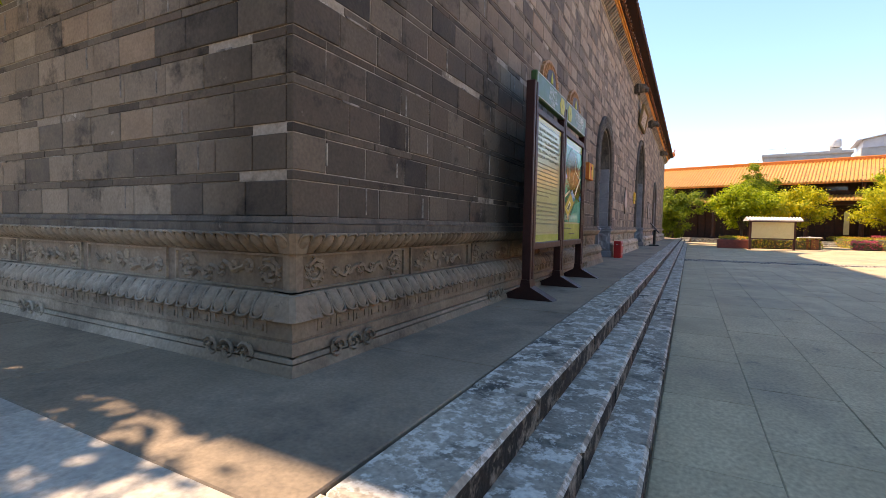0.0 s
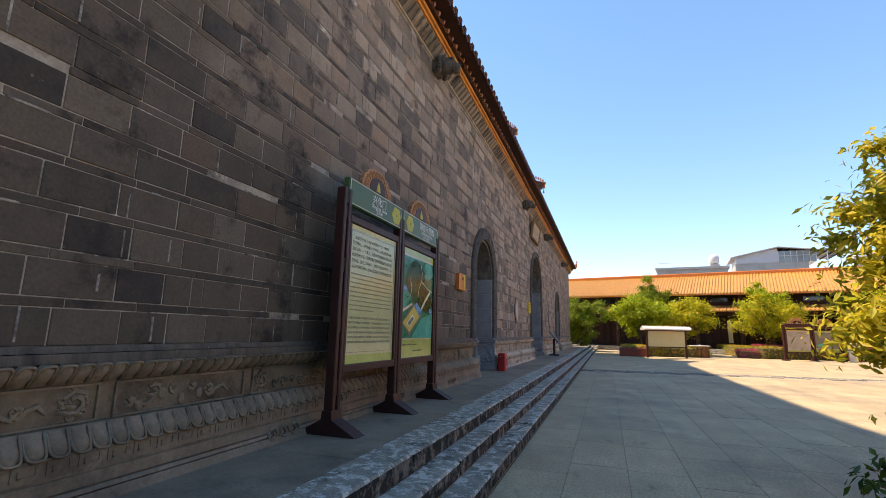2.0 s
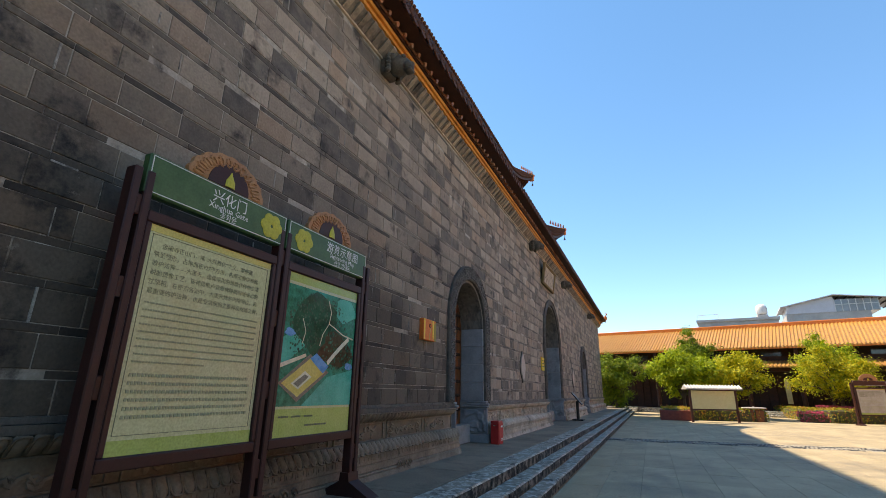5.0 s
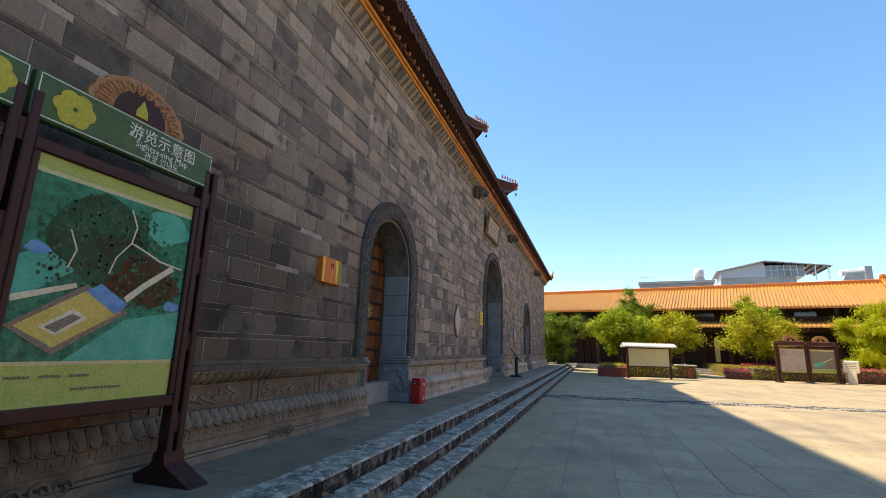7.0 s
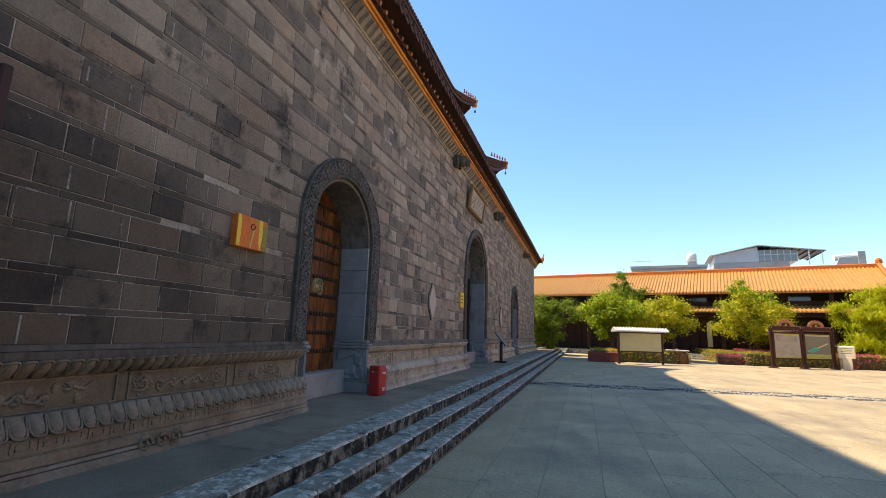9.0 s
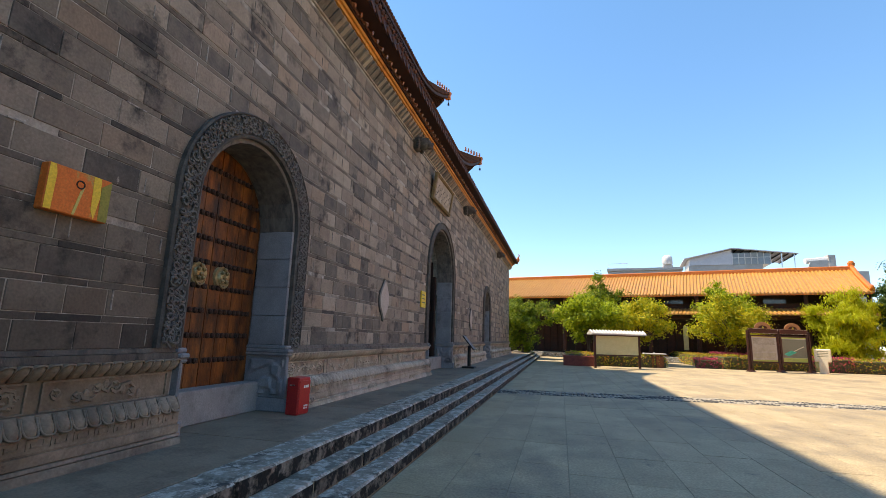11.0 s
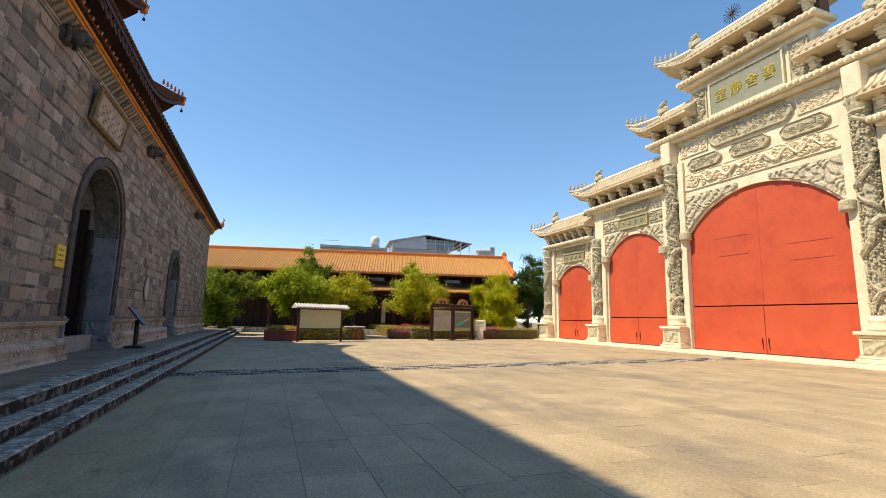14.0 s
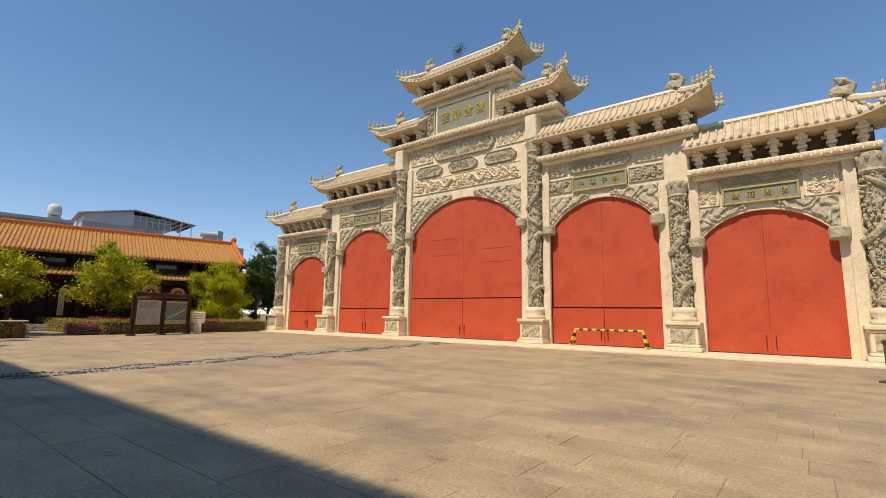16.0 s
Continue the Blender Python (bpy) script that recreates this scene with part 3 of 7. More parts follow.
def lotus_row(mb, p0, d, nrm, length, z0, z1, out0, out1, w, up=True):
    """A row of rounded petals along a course."""
    k = max(1, round(length / w))
    w = length / k
    d, nrm = Vector(d), Vector(nrm)
    for i in range(k):
        c = Vector(p0) + d * (w * (i + 0.5))
        vs, fs = [], []
        nu, nv = 6, 4
        for b in range(nv + 1):
            t = b / nv
            z = z0 + (z1 - z0) * t
            o = out0 + (out1 - out0) * t
            for a in range(nu + 1):
                s = -1 + 2 * a / nu
                ww = 0.475 * (1 - 0.4 * (max(0, 0.3 - (t if not up else 1 - t)) / 0.3) ** 2)
                bulge = 0.058 * math.sqrt(max(0, 1 - s * s)) * math.sin(math.pi * min(1, 0.2 + 0.75 * (1 - t if up else t)))
                q = c + d * (s * w * ww) + nrm * (o + bulge)
                vs.append((q.x, q.y, z))
        for b in range(nv):
            for a in range(nu):
                fs.append((b * (nu + 1) + a, b * (nu + 1) + a + 1, (b + 1) * (nu + 1) + a + 1, (b + 1) * (nu + 1) + a))
        mb.add(vs, fs)
        rim = []
        for b in range(9):
            th = math.pi * b / 8
            s = -math.copysign(abs(math.cos(th)) ** 0.6, math.cos(th))
            t = 0.06 + 0.86 * (1 - abs(math.sin(th)) ** 0.45)
            t = 1 - t if up else t
            q = c + d * (s * w * 0.46) + nrm * (out0 + (out1 - out0) * t + 0.02 + 0.03 * math.sin(th))
            rim.append((q.x, q.y, z0 + (z1 - z0) * t))
        mb.tube(rim, 0.0085, 5)


def base_run(p0, d, nrm, length, name, ends=(0.0, 0.0), seed=1):
    """One stretch of the plinth, from p0 along d, facing nrm; ends: how far the mouldings run past each end per metre of projection."""
    e = thing(name, "weathered carved stone plinth with lotus petals below the brick wall", "plinth", "plinth stretches")
    d, nrm, p0 = Vector(d), Vector(nrm), Vector(p0)

    def slab(mb, z1, z0, o0, o1, depth=0.3):
        pts = []
        for o, z in ((o1, z1), (o0, z0)):
            a = p0 + d * (-ends[0] * o)
            b = p0 + d * (length + ends[1] * o)
            pts += [(a + nrm * o, z), (b + nrm * o, z)]
        back = [p0 - nrm * depth, p0 + d * length - nrm * depth]
        vs = [(v.x, v.y, z) for v, z in pts] + [(back[0].x, back[0].y, z1), (back[1].x, back[1].y, z1), (back[0].x, back[0].y, z0), (back[1].x, back[1].y, z0)]
        mb.add(vs, [(0, 1, 3, 2), (0, 4, 5, 1), (2, 3, 7, 6), (1, 5, 7, 3)] + ([] if ends[0] else [(0, 2, 6, 4)]))
        return mb

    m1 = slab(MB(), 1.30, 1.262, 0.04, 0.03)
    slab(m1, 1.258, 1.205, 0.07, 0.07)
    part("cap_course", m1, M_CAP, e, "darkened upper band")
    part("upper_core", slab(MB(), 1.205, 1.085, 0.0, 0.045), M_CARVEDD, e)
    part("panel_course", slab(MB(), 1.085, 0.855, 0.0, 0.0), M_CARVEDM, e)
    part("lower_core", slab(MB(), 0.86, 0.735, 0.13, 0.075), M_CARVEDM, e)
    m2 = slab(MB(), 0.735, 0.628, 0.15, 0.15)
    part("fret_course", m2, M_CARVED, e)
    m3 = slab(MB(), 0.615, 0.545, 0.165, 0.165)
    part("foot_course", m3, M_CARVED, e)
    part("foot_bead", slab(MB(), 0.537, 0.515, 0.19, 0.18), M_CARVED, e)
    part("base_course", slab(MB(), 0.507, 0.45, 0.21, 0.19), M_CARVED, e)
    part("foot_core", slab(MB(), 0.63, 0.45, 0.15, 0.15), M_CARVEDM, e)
    a = p0 + d * (-ends[0] * 0.04)
    ll = length + (ends[0] + ends[1]) * 0.04
    m4 = MB()
    lotus_row(m4, a, d, nrm, ll, 1.085, 1.205, 0.01, 0.07, 0.1, True)
    o = part("upper_petals", m4, M_CARVED, e, "row of hanging lotus petals")
    o.data.shade_smooth()
    a = p0 + d * (-ends[0] * 0.06)
    ll = length + (ends[0] + ends[1]) * 0.06
    m5 = MB()
    lotus_row(m5, a, d, nrm, ll, 0.725, 0.865, 0.135, 0.085, 0.112, False)
    o = part("lower_petals", m5, M_CARVED, e, "row of rising lotus petals")
    o.data.shade_smooth()
    # relief panels
    k = max(1, round(length / 1.15))
    w = length / k
    for i in range(k):
        mp_ = MB()
        pw = w - 0.12
        oo = p0 + d * (i * w + 0.06)
        prng = random.Random(seed * 31 + i)

        def curl(u, z, r0, turns, hand, tail, th=0.015):
            pts = []
            kk = int(6 * turns) + 3
            for t in range(kk):
                an = hand * t * 2 * math.pi * turns / kk + prng.uniform(-0.1, 0.1)
                rr = r0 * (1 - 0.85 * t / kk)
                q = oo + d * (u + rr * math.cos(an)) + nrm * 0.001
                pts.append((q.x, q.y, z + rr * math.sin(an)))
            if tail:
                q0 = oo + d * (u + r0 + tail * 0.5) + nrm * 0.006
                q1 = oo + d * (u + r0 + tail) + nrm * 0.004
                pts = [(q1.x, q1.y, z + 0.03 * hand), (q0.x, q0.y, z - 0.02 * hand)] + pts
            mp_.tube(pts, [th * 0.6] + [th * 1.2] * (len(pts) - 2) + [th * 0.7], 5)

        zc_ = 0.97
        if i % 2 == 0:
            for u in (0.12, pw - 0.12):
                curl(u, zc_, 0.085, 2.0, 1, 0.0, 0.015)
                for q in range(7):
                    an = q * 0.9
                    curl(u + 0.075 * math.cos(an), zc_ + 0.07 * math.sin(an), 0.024, 1.0, (-1) ** q, 0.0, 0.011)
            for u in [0.3 + 0.13 * q for q in range(max(0, int((pw - 0.6) / 0.13) + 1))]:
                curl(u, zc_ + prng.uniform(-0.04, 0.04), prng.uniform(0.03, 0.055), 1.4, prng.choice((-1, 1)), 0.1)
        else:
            for u in [0.1 + 0.16 * q for q in range(max(1, int((pw - 0.15) / 0.16)))]:
                curl(u, zc_ + prng.uniform(-0.045, 0.045), prng.uniform(0.03, 0.06), 1.5, prng.choice((-1, 1)), prng.choice((0.0, 0.08, 0.14)))
                if prng.random() < 0.6:
                    qb = oo + d * (u + 0.07)
                    mp_.ball((qb.x + nrm.x * 0.004, qb.y + nrm.y * 0.004, zc_ + prng.uniform(-0.06, 0.06)),
                             (0.03 if nrm.y else 0.014, 0.03 if nrm.x else 0.014, 0.04), 8, 5)
        for t0, t1, za, zb in ((0, pw, 0.862, 0.874), (0, pw, 1.066, 1.078)):
            q0, q1 = oo + d * t0, oo + d * t1
            b0, b1 = q0 + nrm * 0.018, q1 - nrm * 0.02
            mp_.box(b0.x, b0.y, za, b1.x, b1.y, zb)
        for t0 in (-0.012, pw):
            q0 = oo + d * t0
            q1 = oo + d * (t0 + 0.012) - nrm * 0.02
            b0 = q0 + nrm * 0.018
            mp_.box(b0.x, b0.y, 0.862, q1.x, q1.y, 1.078)
        part("relief_panel", mp_, M_CARVED, e, "carved panel of scrolls and figures" if i % 2 else "carved panel of clouds and flowers")
    # meander on the fret course, and scrolls on the foot
    mf = MB()
    cnt = int(length / 0.16)
    for i in range(cnt):
        q = p0 + d * (0.04 + i * 0.16)
        for (s0, s1, za, zb) in ((0, 0.12, 0.71, 0.718), (0, 0.01, 0.65, 0.71), (0.11, 0.12, 0.665, 0.71), (0.03, 0.12, 0.66, 0.668), (0.03, 0.04, 0.66, 0.695)):
            u0, u1 = q + d * s0 + nrm * 0.148, q + d * s1 + nrm * 0.156
            mf.box(u0.x, u0.y, za, u1.x, u1.y, zb)
    part("meander", mf, M_CARVED, e, "carved fret band")
    ms = MB()
    for i in range(max(1, round(length / 2.4))):
        cxx = 0.16 + i * 2.4
        if cxx + 0.4 > length:
            break
        for cc in (0.0, 0.16, 0.3):
            pts = []
            for t in range(15):
                an = t * 0.55
                rr = 0.066 - 0.0036 * t
                q = p0 + d * (cxx + cc + rr * math.cos(an)) + nrm * 0.195
                pts.append((q.x, q.y, 0.53 + rr * math.sin(an)))
            ms.tube(pts, 0.013, 5)
    if ms.v:
        tagged(part("foot_scroll", ms, M_CARVED, e, "carved scrolls"), kind="stuff")
    return e


def corner_block(e, z0, z1, o0, o1):
    """Plain stone that turns the corner between two runs of petals."""
    mb = MB()
    vs = []
    for z, o in ((z0, o0), (z1, o1)):
        vs += [(-0.05, 0.05, z), (-0.05, -o, z), (o - 0.025, -o, z), (o, -o + 0.025, z), (o, 0.05, z)]
    mb.add(vs, [(0, 1, 2, 3, 4), (9, 8, 7, 6, 5)] + [(i, (i + 1) % 5, (i + 1) % 5 + 5, i + 5) for i in range(5)])
    part("corner_stone", mb, M_CARVED, e, "plain rounded corner stone")


runs = [(0.0, 9.66), (11.58, 18.46), (21.54, 28.42), (30.34, 40.0)]
for i, (a, b) in enumerate(runs):
    base_run((0.0, a, 0), (0, 1, 0), (1, 0, 0), b - a, "plinth", (1.0 if i == 0 else 0.0, 0.0), seed=i + 1)
south_plinth = base_run((0.0, 0.0, 0), (-1, 0, 0), (0, -1, 0), 9.0, "plinth", (1.0, 0.0), seed=8)
for z0, z1, o0, o1 in ((1.087, 1.203, 0.055, 0.095), (0.86, 1.085, 0.022, 0.03), (0.73, 0.858, 0.185, 0.12)):
    corner_block(south_plinth, z0, z1, o0, o1)

# pedestals of the reveals and thresholds
for cy, r, sp, fr in ARCHES:
    depth = 0.55
    for side in (-1, 1):
        e = thing("jamb_pedestal", "grey carved stone pedestal block at the foot of a door jamb", "pedestal", "jamb pedestals")
        ya, yb = sorted((cy + side * (r + 0.04), cy + side * (r - 0.04 if side < 0 else r - 0.06)))
        m1 = MB()
        m1.cbox(-depth, ya, ZP, 0.13, yb, 0.62, 0.012)
        m1.cbox(-depth, ya + 0.02, 0.62, 0.08, yb - 0.02, 1.16, 0.012)
        part("block", m1, M_JAMB, e)
        m2 = MB()
        for z0, z1, o in ((1.16, 1.2, 0.10), (1.2, 1.25, 0.12), (1.25, 1.3, 0.08)):
            m2.cbox(-depth, ya - 0.015, z0, o, yb + 0.015, z1, 0.015)
        part("cap", m2, M_JAMB, e, "moulded cap")
        m3 = MB()
        yf = yb if side < 0 else ya
        relief(m3, (-depth + 0.05, yf + (0.0 if side < 0 else 0.0), 0.66), (1, 0, 0), (0, 0, 1), depth + 0.0, 0.46, 0.03, 34, 26, 5 + cy, 9,
               n=(0, -side, 0), base=-0.012)
        part("relief_panel", m3, M_JAMB, e, "carved panel")
    mb = MB()
    mb.cbox(-0.56, cy - r, ZP, -0.3, cy + r, 0.82, 0.012)
    tagged(part("threshold", mb, M_THRESH), "white painted stone threshold block across the doorway", "threshold", "thresholds")


def studded_door(cy, r, sp, x, closed=True):
    e = thing("studded_door", "tall arched brown plank double door with rows of iron studs, closed", "door", "hall doors")
    seam = cy + 0.0
    for side in (-1, 1):
        k = 4
        for i in range(k):
            y0 = seam + side * (0.006 + (r - 0.006) * i / k)
            y1 = seam + side * ((r - 0.0) * (i + 1) / k - 0.004)
            ya, yb = sorted((y0, y1))
            za = sp + math.sqrt(max(0, r * r - (ya - cy) ** 2))
            zb = sp + math.sqrt(max(0, r * r - (yb - cy) ** 2))
            mb = MB()
            ym = (ya + yb) / 2
            zm = sp + math.sqrt(max(0, r * r - (ym - cy) ** 2))
            mb.prism([(ya, 0.8), (yb, 0.8), (yb, max(zb, 0.9)), (ym, zm), (ya, max(za, 0.9))], x - 0.06, x, "x")
            part("plank", mb, M_DOORWOOD, e)
        for j, z in enumerate([1.12 + 0.29 * t for t in range(9)]):
            half = r if z < sp else math.sqrt(max(0.01, r * r - (z - sp) ** 2))
            mb = MB()
            ya, yb = sorted((seam + side * 0.02, seam + side * (half - 0.05)))
            mb.cbox(x, ya, z - 0.03, x + 0.008, yb, z + 0.03, 0.003)
            q = ya + 0.05
            while q < yb:
                mb.ball((x + 0.01, q, z), (0.028, 0.036, 0.036), 8, 5)
                q += 0.085
            part("stud_row", mb, M_IRON, e, "row of rusty iron studs")
        mb = MB()
        hy = seam + side * 0.2
        mb.lathe([(0.0, 0.06), (0.06, 0.05), (0.09, 0.02), (0.13, 0.024), (0.145, 0.0)], 18, Matrix.Translation((x, hy, 2.13)) @ Euler((0, radians(90), 0)).to_matrix().to_4x4())
        for dy, dz in ((-0.035, 0.04), (0.035, 0.04), (0, -0.01), (-0.03, -0.045), (0.03, -0.045), (0, 0.075)):
            mb.ball((x + 0.055, hy + 1.2 * dy, 2.13 + 1.2 * dz), (0.03, 0.03, 0.027), 7, 4)
        pts = [(x + 0.05, hy + 0.075 * math.cos(t), 2.07 + 0.075 * math.sin(t)) for t in [math.pi + math.pi * u / 10 for u in range(11)]]
        mb.tube(pts, 0.011, 6)
        part("knocker", mb, M_BRASS, e, "pale bronze beast-head door knocker")
    return e


studded_door(10.62, 0.87, 2.86, -0.53)
studded_door(29.38, 0.87, 2.86, -0.53)
# inner room behind the main doorway, dark
mb = MB()
mb.box(-6.0, YC - 2.2, ZP, -5.9, YC + 2.2, 5.2)
structure("door_1", mb, M_DARKWOOD, "dark timber screen deep inside the main doorway", "screen")
e = thing("main_door", "dark timber double door folded open in the main doorway", "door")
for s in (-1, 1):
    mb = MB()
    mb.cbox(-1.45, YC + s * 1.4, 0.83, -0.66, YC + s * 1.33, 4.2, 0.01)
    for z in (1.0, 1.7, 2.4, 3.1):
        mb.cbox(-1.4, YC + s * 1.33, z, -0.7, YC + s * 1.3, z + 0.06, 0.008)
    part("leaf", mb, M_DARKWOOD, e)
mb = MB()
for s in (-1, 1):
    mb.cbox(-0.66, YC + s * 1.46, 0.83, -0.56, YC + s * 1.3, 3.5, 0.01)
part("frame", mb, M_DARKWOOD, e, "dark timber frame")

# ---- cornice, eave and roofs of the hall ----
cor = thing("hall_cornice", "brick dentil cornice with a faded orange band under the eave", "cornice")
mb = MB()
mb.prism([(-0.1, WTOP), (0.03, WTOP), (0.18, 6.68), (0.18, 6.70), (-0.1, 6.70)], Y0 - 0.3, Y1 + 0.3, "y")
part("slope", mb, M_CAP, cor)
mb = MB()
y = Y0 - 0.25
while y < Y1 + 0.25:
    mb.add([(0.03, y, WTOP + 0.0), (0.19, y, 6.66), (0.19, y + 0.09, 6.66), (0.03, y + 0.09, WTOP + 0.0),
            (0.0, y, WTOP + 0.06), (0.19, y, 6.7), (0.19, y + 0.09, 6.7), (0.0, y + 0.09, WTOP + 0.06)],
           [(0, 1, 2, 3), (0, 4, 5, 1), (3, 2, 6, 7), (1, 5, 6, 2)],
           Matrix.Translation((0.012, 0, -0.015)))
    y += 0.19
tagged(part("dentils", mb, M_BRICK, cor), kind="stuff")
mb = MB()
mb.box(-0.1, Y0 - 0.24, 6.702, 0.22, Y1 + 0.24, 6.765)
mb.box(-0.1, Y0 - 0.26, 6.767, 0.26, Y1 + 0.26, 6.835)
part("orange_band", mb, M_ORANGE, cor, "faded orange glazed band")
mb = MB()
mb.box(-0.1, Y0 - 0.4, 6.837, 0.29, Y1 + 0.4, 6.985)
part("fillet", mb, M_EAVEWOOD, cor, "dark painted fillet")
mb = MB()
mb.box(-0.1, Y0 - 0.02, WTOP - 0.035, 0.028, Y1 + 0.02, WTOP - 0.001)
part("top_course", mb, M_CARVED, cor, "pale thin course on top of the brickwork")
mb = MB()
y = Y0 - 0.3
while y < Y1 + 0.3:
    mb.add([(0.3, y, 6.93), (0.345, y + 0.05, 6.86), (0.36, y + 0.11, 6.835), (0.345, y + 0.17, 6.86), (0.3, y + 0.22, 6.93),
            (0.27, y, 6.93), (0.315, y + 0.05, 6.86), (0.33, y + 0.11, 6.835), (0.315, y + 0.17, 6.86), (0.27, y + 0.22, 6.93)],
           [(0, 1, 2, 3, 4), (9, 8, 7, 6, 5), (0, 5, 6, 1), (1, 6, 7, 2), (2, 7, 8, 3), (3, 8, 9, 4), (4, 9, 5, 0)])
    mb.tube([(0.24, y + 0.22, 6.95), (0.36, y + 0.22, 6.9)], 0.04, 6)
    y += 0.25
tagged(part("cornice_tiles", mb, mat("glazed_cornice_tile", (0.2, 0.06, 0.025), (0.36, 0.16, 0.08), rough=0.3, bump=0.2, island=0.25, spec=0.5), cor, "scalloped row of small glazed tiles"), kind="stuff")

lower_roof = thing("lower_roof", "lower hall roof of aged orange glazed tiles", "roof")
EX, EZ = 0.54, 7.0
TX, TZ = -4.2, 9.9
mb = MB()
mb.prism([(EX, EZ), (EX, EZ + 0.05), (TX, TZ), (TX - 11, TZ), (TX - 11, TZ - 0.3), (0.2, EZ)], Y0 - 0.27, Y1 + 0.7, "y")
part("deck", mb, M_EAVEWOOD, lower_roof)
tile = MB()
sl = Vector((TX - EX, 0, TZ - EZ - 0.05))
prof = [(0.075 * math.cos(a), 0.075 * math.sin(a)) for a in [math.pi * t / 6 for t in range(7)]]
vs, fs = [], []
segs = 10
dirn = sl.normalized()
up = Vector((-dirn.z, 0, dirn.x))
if up.z < 0:
    up = -up
for s in range(segs + 1):
    for yy, h in prof:
        for half in ((s / segs),):
            p = sl * half + up * (h + (0.012 if s % 2 else 0))
            vs.append((p.x, yy, p.z))
for s in range(segs):
    for i in range(6):
        fs.append((s * 7 + i, s * 7 + i + 1, (s + 1) * 7 + i + 1, (s + 1) * 7 + i))
fs.append(tuple(range(7)))
tile.add(vs, fs)
tile.ball((0.01, 0, 0.03), (0.02, 0.085, 0.085), 10, 4)
tile_me = tile.mesh("roof_tile_row", M_TILE_OLD)
drip = MB()
drip.add([(0.015, -0.1, 0.03), (0.015, 0.1, 0.03), (0.03, 0.07, -0.06), (0.035, 0.0, -0.1), (0.03, -0.07, -0.06),
          (-0.015, -0.1, 0.03), (-0.015, 0.1, 0.03), (0.005, 0.07, -0.06), (0.01, 0.0, -0.1), (0.005, -0.07, -0.06)],
         [(0, 1, 2, 3, 4), (9, 8, 7, 6, 5), (0, 5, 6, 1), (1, 6, 7, 2), (2, 7, 8, 3), (3, 8, 9, 4), (4, 9, 5, 0)])
drip_me = drip.mesh("drip_tile", M_TILE_OLD)
cnt = 148
for i in range(cnt):
    y = Y0 - 0.22 + (Y1 - Y0 + 0.82) * i / (cnt - 1)
    o = part("tile_row", tile_me, None, lower_roof)
    o.matrix_basis = pose(EX + 0.03, y, EZ + 0.05)
    o = part("drip_tile", drip_me, None, lower_roof)
    o.matrix_basis = pose(EX + 0.02, y + 0.14, EZ + 0.03)
mb = MB()
mb.tube([(EX + 0.05, Y1 + 0.75, EZ + 0.15), (-2, Y1 + 0.72, 8.65), (TX, Y1 + 0.7, TZ + 0.15)], 0.16, 8)
mb.ball((EX + 0.05, Y1 + 0.75, EZ + 0.3), (0.12, 0.12, 0.2), 8, 5)
mb.tube([(EX, Y1 + 0.75, EZ + 0.4), (EX + 0.16, Y1 + 0.75, EZ + 0.62), (EX + 0.05, Y1 + 0.75, EZ + 0.75)], [0.09, 0.06, 0.02], 6)
part("hip_ridge", mb, M_RIDGE, lower_roof, "gable ridge with a beast-head end tile")
# upper storey hidden behind the eaves
mb = MB()
mb.box(-11, 11.0, 9.0, -6.4, 29.0, 15.4)
up_st = thing("upper_storey", "dark timber upper storey of the hall under wide eaves", "upper storey")
part("body", mb, M_EAVEWOOD, up_st)


M_FIGURE = mat("dull_red_glaze", (0.22, 0.06, 0.02), (0.34, 0.11, 0.035), rough=0.5, bump=0.3)


